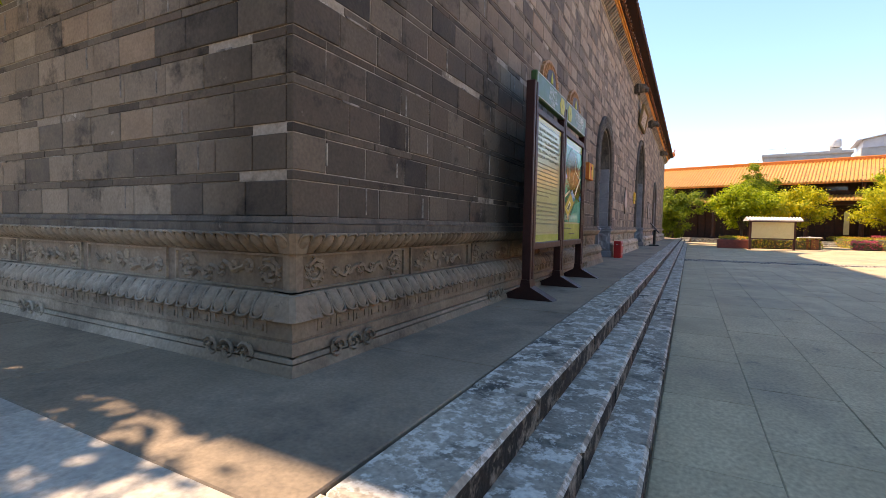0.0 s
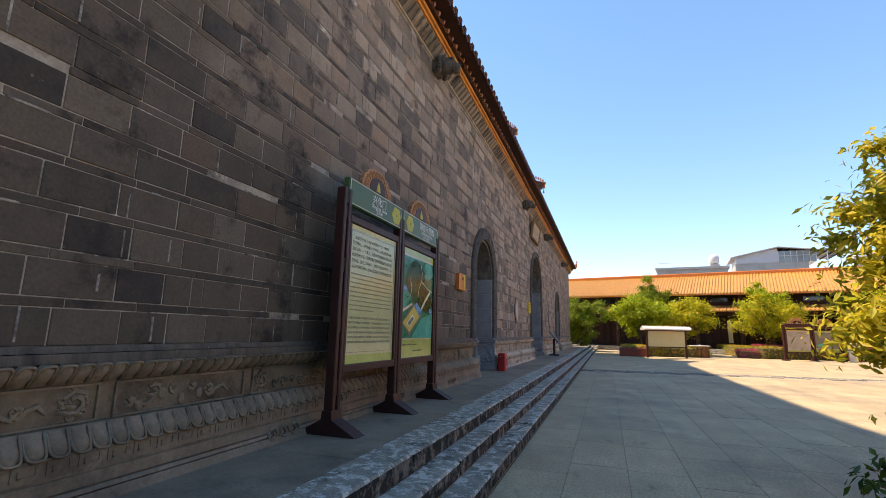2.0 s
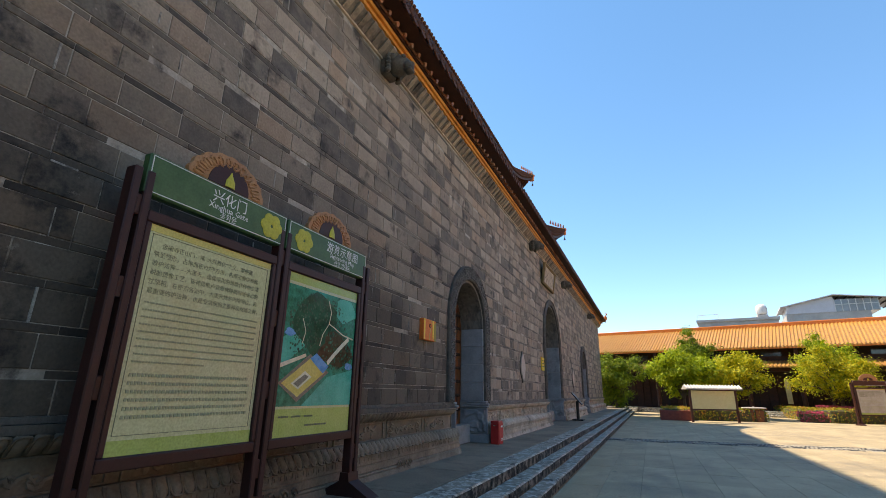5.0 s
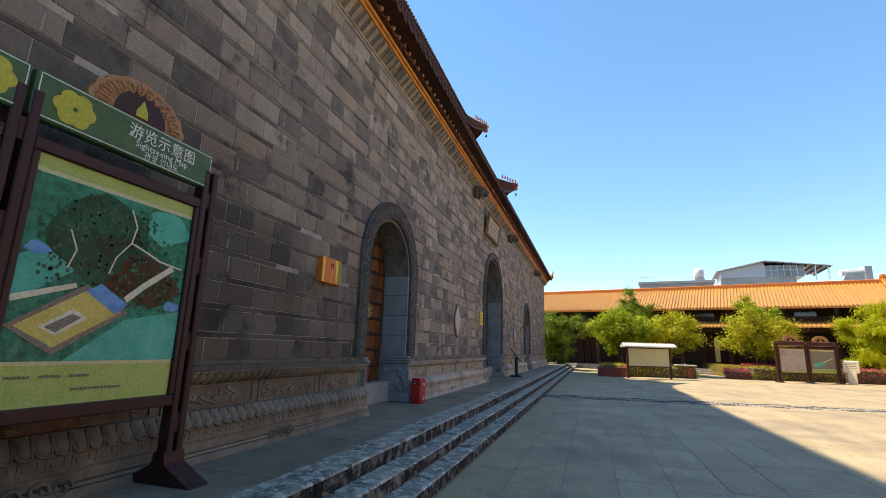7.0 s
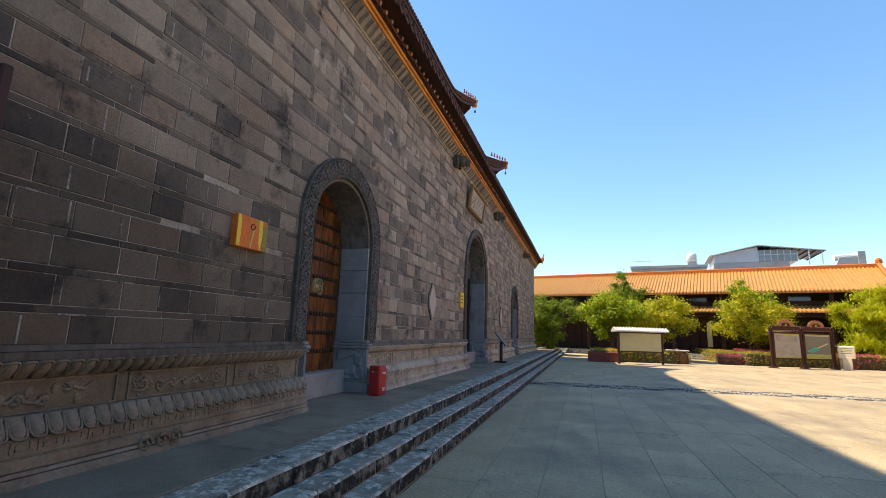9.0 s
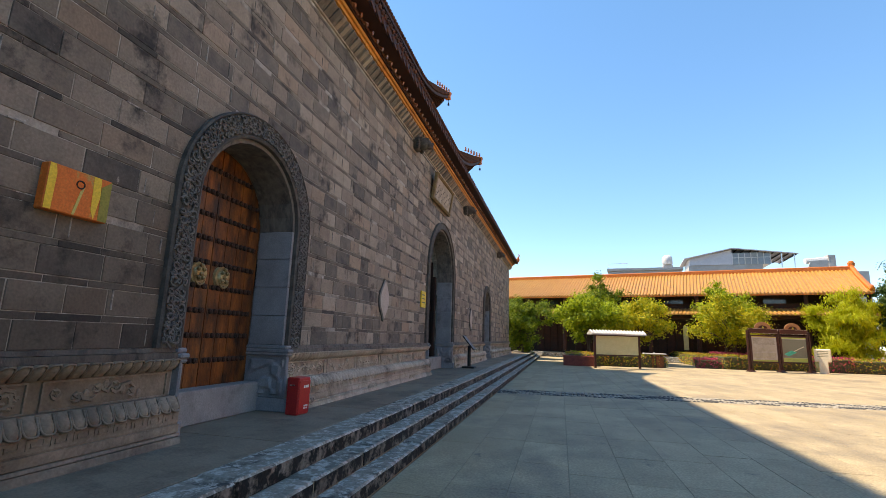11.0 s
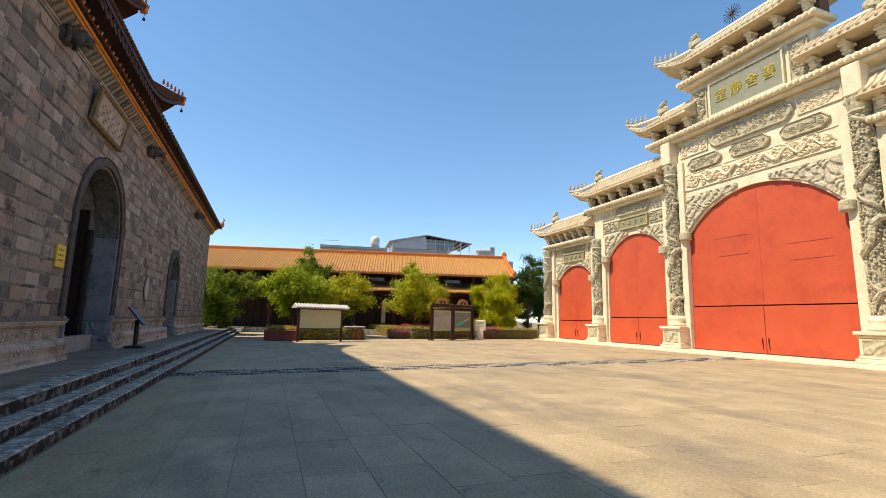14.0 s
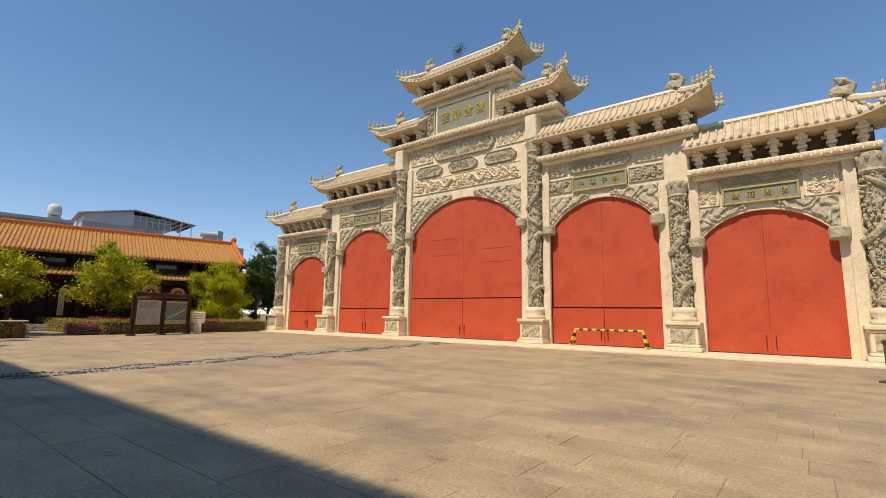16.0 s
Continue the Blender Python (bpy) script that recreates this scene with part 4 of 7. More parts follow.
def hip_roof(name, label, x0, x1, y0, y1, ze, rise, up, ridge_in, tilemat):
    """A roof with upswept corners; the eave runs round the rectangle."""
    e = thing(name, label, "roof", "upper roofs")

    def eave_z(t):
        return ze + up * max(0.0, (abs(2 * t - 1) - 0.62) / 0.38) ** 2.2

    def bend(s):
        return s ** 1.35

    nu, nv = 60, 8
    deck, under, tiles = MB(), MB(), MB()
    xm = (x0 + x1) / 2
    for axis in ("e", "w", "n", "s"):
        grid = []
        for i in range(nu + 1):
            t = i / nu
            fl = 0.35 * max(0.0, (abs(2 * t - 1) - 0.62) / 0.38) ** 2.2
            for j in range(nv + 1):
                s = j / nv
                zz = eave_z(t) * (1 - s) + (ze + rise) * s - 0.35 * math.sin(math.pi * s) * 1.0
                if axis in "ew":
                    xe = (x1 + fl) if axis == "e" else (x0 - fl)
                    x = xe * (1 - s) + xm * s
                    ya = y0 + (y1 - y0) * t
                    y = ya * (1 - s) + (y0 + ridge_in + (y1 - y0 - 2 * ridge_in) * t) * s
                else:
                    ye = (y1 + fl) if axis == "n" else (y0 - fl)
                    yr = (y1 - ridge_in) if axis == "n" else (y0 + ridge_in)
                    y = ye * (1 - s) + yr * s
                    x = (x0 + (x1 - x0) * t) * (1 - s) + xm * s
                grid.append((x, y, zz))
        fs = [(i * (nv + 1) + j, (i + 1) * (nv + 1) + j, (i + 1) * (nv + 1) + j + 1, i * (nv + 1) + j + 1) for i in range(nu) for j in range(nv)]
        deck.add(grid, fs)
        under.add([(a, b, c - 0.22) for a, b, c in grid], fs)
        k = nv + 1
        edge = [grid[i * k] for i in range(nu + 1)]
        for a, b in zip(edge, edge[1:]):
            under.add([a, b, (b[0], b[1], b[2] - 0.22), (a[0], a[1], a[2] - 0.22)], [(0, 1, 2, 3)])
        if axis in "en":
            for i in range(0, nu * 2 + 1):
                t = i / (nu * 2)
                i0 = min(int(t * nu), nu - 1)
                f = t * nu - i0
                pts = []
                for j in range(nv + 1):
                    a, b = Vector(grid[i0 * k + j]), Vector(grid[(i0 + 1) * k + j])
                    p = a * (1 - f) + b * f
                    pts.append(p + Vector((0, 0, 0.05)))
                tiles.tube(pts, 0.085, 5)
                tiles.ball(pts[0] + Vector((0, 0, -0.02)), 0.1, 6, 4)
            # rafters below the edge
            for i in range(0, nu * 3):
                t = (i + 0.5) / (nu * 3)
                i0 = min(int(t * nu), nu - 1)
                f = t * nu - i0
                a = Vector(grid[i0 * k]) * (1 - f) + Vector(grid[(i0 + 1) * k]) * f
                b = Vector(grid[i0 * k + 2]) * (1 - f) + Vector(grid[(i0 + 1) * k + 2]) * f
                under.tube([a + (b - a) * 0.03 - Vector((0, 0, 0.28)), b - Vector((0, 0, 0.3))], 0.05, 4)
    part("deck", deck, tilemat, e)
    part("underside", under, M_EAVEWOOD, e, "dark timber rafters")
    tagged(part("tile_rows", tiles, M_TILE_OLD, e), kind="stuff")
    for cx, cy, sx, sy in ((x1, y1, 1, 1), (x1, y0, 1, -1)):
        mb = MB()
        top = Vector((xm, y1 - ridge_in if sy > 0 else y0 + ridge_in, ze + rise + 0.2))
        tip = Vector((cx + 0.4 * sx, cy + 0.4 * sy, ze + up + 0.12))
        pts = []
        for j in range(10):
            s = j / 9
            p = tip * (1 - s) + top * s
            p.z = (ze + up) * (1 - s) + (ze + rise) * s - 1.1 * math.sin(math.pi * s) * (1 - 0.5 * s) + 0.2
            pts.append(p)
        mb.tube(pts, [0.13] + [0.17] * 9, 8)
        end = tip - Vector((0.1 * sx, 0.1 * sy, 0.0))
        mb.cbox(end.x - 0.22, end.y - 0.22, end.z - 0.32, end.x + 0.12, end.y + 0.12, end.z + 0.02, 0.04)
        hp = part("hip_ridge", mb, M_RIDGE, e, "orange hip ridge with small roof figures")
        for q in range(6):
            s = 0.02 + q * 0.022
            p = tip * (1 - s) + top * s + Vector((0, 0, 0.14 - 0.4 * s))
            fm = MB()
            fm.lathe([(0.075, 0.0), (0.05, 0.06), (0.065, 0.12), (0.04, 0.18), (0.045, 0.22), (0.01, 0.27)], 7, Matrix.Translation(p))
            part("roof_figure", fm, M_FIGURE, hp)
        bell = MB()
        bell.tube([end + Vector((0, 0, -0.3)), end + Vector((0, 0, -0.55))], 0.012, 4)
        bell.lathe([(0.07, 0.0), (0.055, 0.08), (0.03, 0.14), (0.01, 0.16)], 8, Matrix.Translation(end + Vector((0, 0, -0.7))))
        part("wind_bell", bell, M_IRON, e, "small iron wind bell")
    return e


hip_roof("upper_roof", "upper roof with upswept orange corners and dark rafters", -15.2, -1.55, 5.0, 33.6, 11.15, 4.0, 1.45, 5.0, M_TILE_OLD)
hip_roof("top_roof", "highest roof with upswept orange corners", -13.6, -3.4, 5.6, 32.2, 15.3, 4.4, 1.25, 4.6, M_TILE_OLD)


def lion_spout(y):
    e = thing("lion_spout", "dark carved stone lion-head water spout under the eave", "water spout", "lion-head spouts", at=(0, y, 6.36))
    mb = MB()
    mb.cbox(-0.05, -0.16, -0.14, 0.12, 0.16, 0.17, 0.03)
    mb.ball((0.24, 0, 0.02), (0.2, 0.17, 0.16), 12, 8)
    mb.ball((0.4, 0, -0.03), (0.1, 0.11, 0.09), 10, 6)
    mb.ball((0.47, 0, 0.0), (0.04, 0.05, 0.035), 8, 5)
    for s in (-1, 1):
        mb.ball((0.36, 0.09 * s, 0.1), (0.045, 0.045, 0.045), 8, 5)
        mb.ball((0.2, 0.15 * s, 0.1), (0.06, 0.04, 0.07), 8, 5)
        for q in range(5):
            a = -0.9 + q * 0.45
            mb.ball((0.14, 0.17 * s, 0.16 * math.sin(a)), (0.06, 0.04, 0.05), 6, 4)
    mb.box(0.36, -0.07, -0.13, 0.48, 0.07, -0.095)
    part("head", mb, M_ARCHSTONE, e).data.shade_smooth()
    return e


for y in (6.72, 16.75, 23.25, 33.28):
    lion_spout(y)

# plaque over the main doorway, leaning out at the top
e = thing("hall_plaque", "framed carved plaque leaning out above the main doorway", "plaque", at=(0.02, YC - 0.63, 5.4))
tilt = Matrix.Rotation(radians(9), 4, "Y")
mb = MB()
mb.cbox(0, -0.95, 0.05, 0.05, 0.95, 0.75, 0.01, tilt)
part("board", mb, M_CARVEDM, e)
mb = MB()
for (a, b, c, d) in ((-1.06, -0.94, 0, 0.82), (0.94, 1.06, 0, 0.82), (-0.94, 0.94, 0, 0.1), (-0.94, 0.94, 0.72, 0.82)):
    mb.cbox(-0.01, a, c, 0.09, b, d, 0.015, tilt)
for q in range(30):
    mb.ball(tuple(tilt @ Vector((0.09, -1.0 + 2.0 * q / 29, 0.77))), (0.02, 0.035, 0.03), 6, 4)
    mb.ball(tuple(tilt @ Vector((0.09, -1.0 + 2.0 * q / 29, 0.05))), (0.02, 0.035, 0.03), 6, 4)
part("frame", mb, mat("faded_ochre_frame", (0.13, 0.085, 0.04), (0.3, 0.2, 0.08), rough=0.7, bump=0.3), e, "carved ochre frame")
mb = MB()
for q in range(5):
    yy = -0.68 + 0.34 * q
    for s in range(5):
        mb.box(0.05, yy - 0.12 + 0.05 * s, 0.2 + 0.08 * ((s * 3) % 5), 0.058, yy - 0.06 + 0.05 * s, 0.23 + 0.08 * ((s * 3) % 5), tilt)
tagged(part("carved_writing", mb, M_ARCHSTONE, e, "worn carved characters"), kind="stuff")

# ================= memorial gateway =================
GX, GC = 27.0, 23.3
gate = thing("memorial_gateway", "huge pale stone memorial gateway with five closed red gates", "gateway")


def dragon_column(y, ztop, r):
    """A column on a pedestal, wound round with a dragon in relief."""
    col = part("column", MB().box(0, 0, 0, 0.01, 0.01, 0.01), M_GREEN, gate)
    mb = MB()
    crng = random.Random(int(y * 10))
    cx = GX - 0.3
    mb.lathe([(r * 0.74, 1.9)] + [(r * 0.74, 1.95 + (ztop - 2.75) * q / 6) for q in range(7)] + [(r * 0.86, ztop - 0.78), (r * 1.02, ztop - 0.7), (r * 0.95, ztop - 0.6),
             (r * 1.08, ztop - 0.3), (r * 1.08, ztop - 0.05), (r * 0.9, ztop)], 22, Matrix.Translation((cx, y, 0)))
    pts, rad = [], []
    nn = int((ztop - 2.6) * 13)
    for q in range(nn):
        t = q / (nn - 1)
        z = 2.15 + (ztop - 3.1) * t
        an = 2.6 + 2 * math.pi * t * (ztop - 2.6) / 2.9 + 0.55 * math.sin(z * 4.2)
        rr = r * (0.92 + 0.05 * math.sin(z * 9))
        pts.append((cx + rr * math.cos(an), y + rr * math.sin(an), z + 0.12 * math.sin(an * 2)))
        rad.append(0.06 + 0.085 * math.sin(math.pi * min(1, 0.12 + t)) + 0.016 * (q % 2))
    mb.tube(pts, rad, 7)
    for q in range(2, nn - 2, 2):
        p = Vector(pts[q])
        o = Vector((p.x - cx, p.y - y, 0)).normalized()
        mb.ball(p + o * rad[q] * 0.9 + Vector((0, 0, 0.05)), (0.035, 0.035, 0.05), 5, 3)
    pts, rad = [], []
    for q in range(nn):
        t = q / (nn - 1)
        z = 2.1 + (ztop - 3.0) * t
        an = 5.4 - 2 * math.pi * t * (ztop - 2.6) / 3.6 + 0.5 * math.sin(z * 3.4)
        pts.append((cx + r * 0.88 * math.cos(an), y + r * 0.88 * math.sin(an), z))
        rad.append(0.07 + 0.03 * math.sin(z * 7))
    mb.tube(pts, rad, 6)
    for q in range(int((ztop - 2) * 150)):
        an, z = crng.uniform(0, 6.28), crng.uniform(2.0, ztop - 0.75)
        rr = r * crng.uniform(0.76, 0.95)
        s_ = crng.uniform(0.035, 0.085)
        mb.ball((cx + rr * math.cos(an), y + rr * math.sin(an), z), (s_ * 0.8, s_ * 0.8, s_ * crng.uniform(0.5, 1.1)), 6, 4)
    for q in range(9):
        an = q * 0.7
        mb.ball((cx + r * 1.08 * math.cos(an), y + r * 1.08 * math.sin(an), ztop - 0.18), (0.09, 0.09, 0.13), 6, 4)
    me = mb.mesh("shaft", M_GREEN)
    col.data = me
    col["label"] = "grey-green stone column carved with a coiling dragon"
    mb = MB()
    w = r * 1.5
    for z0, z1, o in ((0.1, 0.28, 0.12), (0.28, 0.4, 0.04), (0.4, 1.1, 0.0), (1.1, 1.2, 0.05), (1.2, 1.36, 0.12)):
        mb.cbox(GX - 0.3 - w - o, y - w - o, z0, GX - 0.3 + w, y + w + o, z1, 0.03)
    ped = part("pedestal", mb, M_GSTONE, gate, "square pale stone pedestal")
    mb = MB()
    relief(mb, (GX - 0.3 - w, y + w * 0.8, 0.45), (0, -1, 0), (0, 0, 1), w * 1.6, 0.6, 0.05, 26, 14, y, 4, n=(-1, 0, 0), base=0.004)
    part("relief_panel", mb, M_GREEN, ped)
    mb = MB()
    mb.lathe([(r * 1.3, 1.36), (r * 1.35, 1.5), (r * 1.05, 1.6), (r * 1.25, 1.75), (r * 1.25, 1.88), (r * 0.95, 1.98)], 20, Matrix.Translation((GX - 0.3, y, 0)))
    part("column_base", mb, M_GSTONE, gate, "round moulded column base").data.shade_smooth()
    # return pier beside the column
    mb = MB()
    mb.box(GX - 0.1, y - 0.6, 0.1, GX + 0.42, y + 0.6, ztop)
    part("pier_core", mb, M_GSTONE, gate)
    for s in (-1, 1):
        mb = MB()
        mb.cbox(GX - 0.3, y + s * (r + 0.02), 0.1, GX + 0.4, y + s * (r + 0.42), ztop, 0.02)
        part("pier", mb, M_GSTONE, gate)


BAYS = [(0.0, 4.15, 8.75, 6.6), (8.5, 2.68, 7.52, 6.0), (-8.5, 2.68, 7.52, 6.0), (15.15, 2.38, 6.02, 4.75), (-15.15, 2.38, 6.02, 4.75)]
COLS = [(4.98, 11.2, 0.42), (12.1, 7.65, 0.4), (18.65, 7.65, 0.42)]
for dy, zt, r in COLS:
    for s in (-1, 1):
        dragon_column(GC + s * dy, zt, r)

mb = MB()
mb.box(GX - 1.5, GC - 20, 0.0, GX + 2.2, GC + 20, 0.10)
mb.box(GX - 2.6, GC - 20, -0.01, GX - 1.5, GC + 20, 0.05)
part("kerb", mb, M_GSTONE, gate, "low pale stone kerb")


def bay(c, half, ztop, zs, beam):
    """The stone wall over and beside one gate, and the gate itself."""
    y = GC + c
    lo, hi = {0.0: (4.5, 4.5)}.get(c, (half + 0.55, half + 0.55))
    rise = ztop - zs
    rad = (half * half + rise * rise) / (2 * rise)
    cz = ztop - rad
    a = math.asin(half / rad)
    pts = [(y + rad * math.sin(-a + 2 * a * i / 22), cz + rad * math.cos(-a + 2 * a * i / 22)) for i in range(23)]
    wallm = MB()
    wallm.prism([(y - lo, 0.1), (y - half, 0.1)] + pts + [(y + half, 0.1), (y + hi, 0.1), (y + hi, beam), (y - lo, beam)], GX - 0.12, GX + 0.5, "x")
    w = part("bay_wall", wallm, M_GSTONE, gate)
    # carved spandrels and arch edge
    sp = MB()
    nu, nv = 80, 26
    top = ztop + 0.28
    for side in (-1, 1):
        vs, fs = [], []
        for i in range(nu + 1):
            yy = half * 0.2 + (half + 0.1 - half * 0.2) * i / nu
            zc = cz + math.sqrt(max(0, rad * rad - min(yy, half) ** 2)) + 0.1
            zc = min(zc, top - 0.03)
            for j in range(nv + 1):
                z = zc + (top - zc) * j / nv
                q = noise2(yy * 1.6, z * 1.6, c + side)
                d = 0.09 * max(0, min(1, 0.45 + 2.2 * math.sin(yy * 11 + 6 * q) * math.cos(z * 11 - 5 * q)))
                if i in (0, nu) or j in (0, nv):
                    d = -0.02
                vs.append((GX - 0.16 - d, y + side * yy, z))
        for i in range(nu):
            for j in range(nv):
                k = i * (nv + 1) + j
                fs.append((k, k + 1, k + nv + 2, k + nv + 1))
        sp.add(vs, fs)
    part("spandrel", sp, M_SPAND, gate, "pale spandrel carved with scrolls")
    # corbel blocks at the springing
    for side in (-1, 1):
        mb = MB()
        cy_ = y + side * (half + 0.02)
        mb.lathe([(0.3, 0.0), (0.34, 0.06), (0.34, 0.42), (0.3, 0.48)], 14, Matrix.Translation((GX - 0.28, cy_, zs - 0.22)))
        part("corbel", mb, M_GREEN, gate, "plain rounded stone corbel")
    # sheet gate: two leaves and a lower skirt
    gx = GX - 0.2
    g0 = part("gate_door", MB().prism([(y - half, 0.12)] + pts + [(y + half, 0.12)], gx + 0.34, gx + 0.4, "x"), M_SHEETD, gate, "red steel double gate, closed")
    zl = {0.0: 2.5, 8.5: 1.85, -8.5: 1.95, 15.15: 1.6, -15.15: 0.1}[c]
    for side in (-1, 1):
        lf = MB()
        pp = [(y + side * 0.004, zl + 0.04), (y + side * half, zl + 0.04)]
        seq = [p for p in pts if (p[0] - y) * side > 0.05]
        seq = sorted(seq, key=lambda p: -(p[0] - y) * side)
        pp += seq + [(y + side * 0.004, ztop)]
        lf.prism(pp, gx + 0.22, gx + 0.3, "x")
        part("leaf", lf, M_SHEET, g0)
        sk = MB()
        ya, yb = sorted((y + side * 0.012, y + side * half))
        if zl > 1:
            sk.cbox(gx + 0.16, ya, 0.14, gx + 0.24, yb, zl - 0.03, 0.01)
            part("skirt", sk, M_SHEET, g0)
        hd = MB()
        hy = y + side * 0.16
        hd.tube([(gx + 0.16, hy, 0.62), (gx + 0.09, hy, 0.62), (gx + 0.09, hy, 0.85), (gx + 0.16, hy, 0.85)], 0.014, 6)
        hd.box(gx + 0.13, hy - 0.016, 0.35, gx + 0.17, hy + 0.016, 0.9)
        part("handle", hd, M_SHEETD, g0, "dark bolt handle")
    if c == 0:
        mb = MB()
        for sy, z in ((-2.3, 5.4), (-2.3, 4.6), (1.6, 6.2), (1.6, 5.2)):
            mb.box(gx + 0.214, y + sy - 1.0, z, gx + 0.222, y + sy + 0.9, z + 0.02)
        part("sheet_seam", mb, M_SHEETD, g0, "rusty sheet seams")


for c, half, zt, zs in BAYS:
    bay(c, half, zt, zs, {0.0: 12.75, 8.5: 9.9, 15.15: 7.9}[abs(c)])


def scroll_fill(mb, x, y, z0, w, h, seed, size=0.16, th=0.035):
    """Fills a panel facing the plaza with carved curls and rounded leaves."""
    rg = random.Random(seed)
    k = int(w * h / (size * size * 2.0))
    for _ in range(k):
        r0 = size * rg.uniform(0.5, 1.0)
        cy_ = y + rg.uniform(-w / 2 + r0, w / 2 - r0) if w > 2 * r0 else y
        cz_ = z0 + (rg.uniform(r0, h - r0) if h > 2 * r0 else h / 2)
        hand = rg.choice((-1, 1))
        a0 = rg.uniform(0, 6.28)
        pts = []
        for t in range(9):
            an = a0 + hand * t * 0.8
            rr = r0 * (1 - 0.1 * t)
            pts.append((x - th * (0.3 + 0.05 * t), cy_ + rr * math.cos(an), cz_ + rr * math.sin(an)))
        mb.tube(pts, [th * 0.4] + [th * 0.8] * 7 + [th], 5)
    for _ in range(k // 2):
        mb.ball((x, y + rg.uniform(-w / 2 + 0.05, w / 2 - 0.05), z0 + rg.uniform(0.05, h - 0.05)), (th, size * 0.35, size * 0.22), 6, 4)


def cloud_panel(y, z0, w, h, seed, material=M_GREEN):
    """A long raised cartouche with cut corners and carving inside."""
    mb = MB()
    x = GX - 0.13
    c = min(0.35, h * 0.4)
    out = [(y - w / 2, z0 + c), (y - w / 2 + c, z0), (y + w / 2 - c, z0), (y + w / 2, z0 + c), (y + w / 2, z0 + h - c), (y + w / 2 - c, z0 + h),
           (y - w / 2 + c, z0 + h), (y - w / 2, z0 + h - c)]
    mb.prism(out, x - 0.10, x, "x")
    ym, zm = y, z0 + h / 2
    inn = [(ym + (a - ym) * 0.94, zm + (b - zm) * 0.84) for a, b in out]
    k = 8
    vs = [(x - 0.10, a, b) for a, b in out] + [(x - 0.16, ym + (a - ym) * 0.97, zm + (b - zm) * 0.92) for a, b in out] + [(x - 0.10, a, b) for a, b in inn]
    fs = [(i, (i + 1) % k, (i + 1) % k + k, i + k) for i in range(k)] + [(i + k, (i + 1) % k + k, (i + 1) % k + 2 * k, i + 2 * k) for i in range(k)]
    mb.add(vs, fs)
    scroll_fill(mb, x - 0.10, y, z0 + h * 0.14, w - c * 1.2, h * 0.72, seed, 0.13, 0.04)
    part("cartouche", mb, material, gate, "carved cartouche")


def name_board(y, z0, w, h, chars, seed, gold=True):
    mb = MB()
    x = GX - 0.14
    mb.cbox(x - 0.10, y - w / 2, z0, x, y + w / 2, z0 + h, 0.02)
    b = part("name_board", mb, M_PLAQUE, gate, "grey-green name board with gilt characters")
    mb = MB()
    t = 0.09
    for ya, yb, za, zb in ((-w / 2 - t, w / 2 + t, -t, 0.0), (-w / 2 - t, w / 2 + t, h, h + t), (-w / 2 - t, -w / 2, 0, h), (w / 2, w / 2 + t, 0, h)):
        mb.cbox(x - 0.16, y + ya, z0 + za, x, y + yb, z0 + zb, 0.02)
    part("frame", mb, M_GSTONE if h > 1 else M_OLIVEGOLD, b, "olive-gilt frame" if h < 1 else "")
    for i, ch in enumerate(chars):
        cu = bpy.data.curves.new("glyph", "FONT")
        cu.body = ch
        cu.size = h * (0.5 if h < 1 else 0.42)
        cu.extrude = 0.02
        cu.align_x = cu.align_y = "CENTER"
        cu.resolution_u = 2
        tmp = bpy.data.objects.new("glyph", cu)
        scene.collection.objects.link(tmp)
        me = bpy.data.meshes.new_from_object(tmp.evaluated_get(bpy.context.evaluated_depsgraph_get()))
        bpy.data.objects.remove(tmp)
        me.materials.append(M_GOLD)
        ob = new("character", me)
        ob.parent = b
        k = len(chars)
        ob.matrix_basis = Matrix.Translation((x - 0.125, y + (w * 0.9) * (0.5 - (i + 0.5) / k) * -1.0 * -1.0, z0 + h * 0.5)) @ Euler((radians(90), 0, radians(-90))).to_matrix().to_4x4()
        ob["label"] = "gilt character"


def relief_strip(y, z0, w, h, seed, depth=0.1, material=M_GREEN, sw=2.4):
    mb = MB()
    mb.cbox(GX - 0.15, y - w / 2, z0, GX - 0.125, y + w / 2, z0 + h, 0.01)
    for za, zb, ya, yb in ((z0, z0 + 0.05, -w / 2, w / 2), (z0 + h - 0.05, z0 + h, -w / 2, w / 2), (z0, z0 + h, -w / 2, -w / 2 + 0.05), (z0, z0 + h, w / 2 - 0.05, w / 2)):
        mb.cbox(GX - 0.19, y + ya, za, GX - 0.14, y + yb, zb, 0.01)
    scroll_fill(mb, GX - 0.15, y, z0 + 0.06, w - 0.12, h - 0.12, seed, 0.17 if depth > 0.07 else 0.12, 0.035 + depth * 0.35)
    if w > 6:
        for s_ in (-1, 1):
            pts = [(GX - 0.24, y + s_ * (0.5 + t * 0.13), z0 + h * 0.5 + 0.22 * math.sin(t * 0.75) * h) for t in range(25)]
            mb.tube(pts, [0.11] + [0.1 - 0.003 * t for t in range(24)], 7)
    part("relief_panel", mb, material, gate, "carved frieze of dragons and clouds")


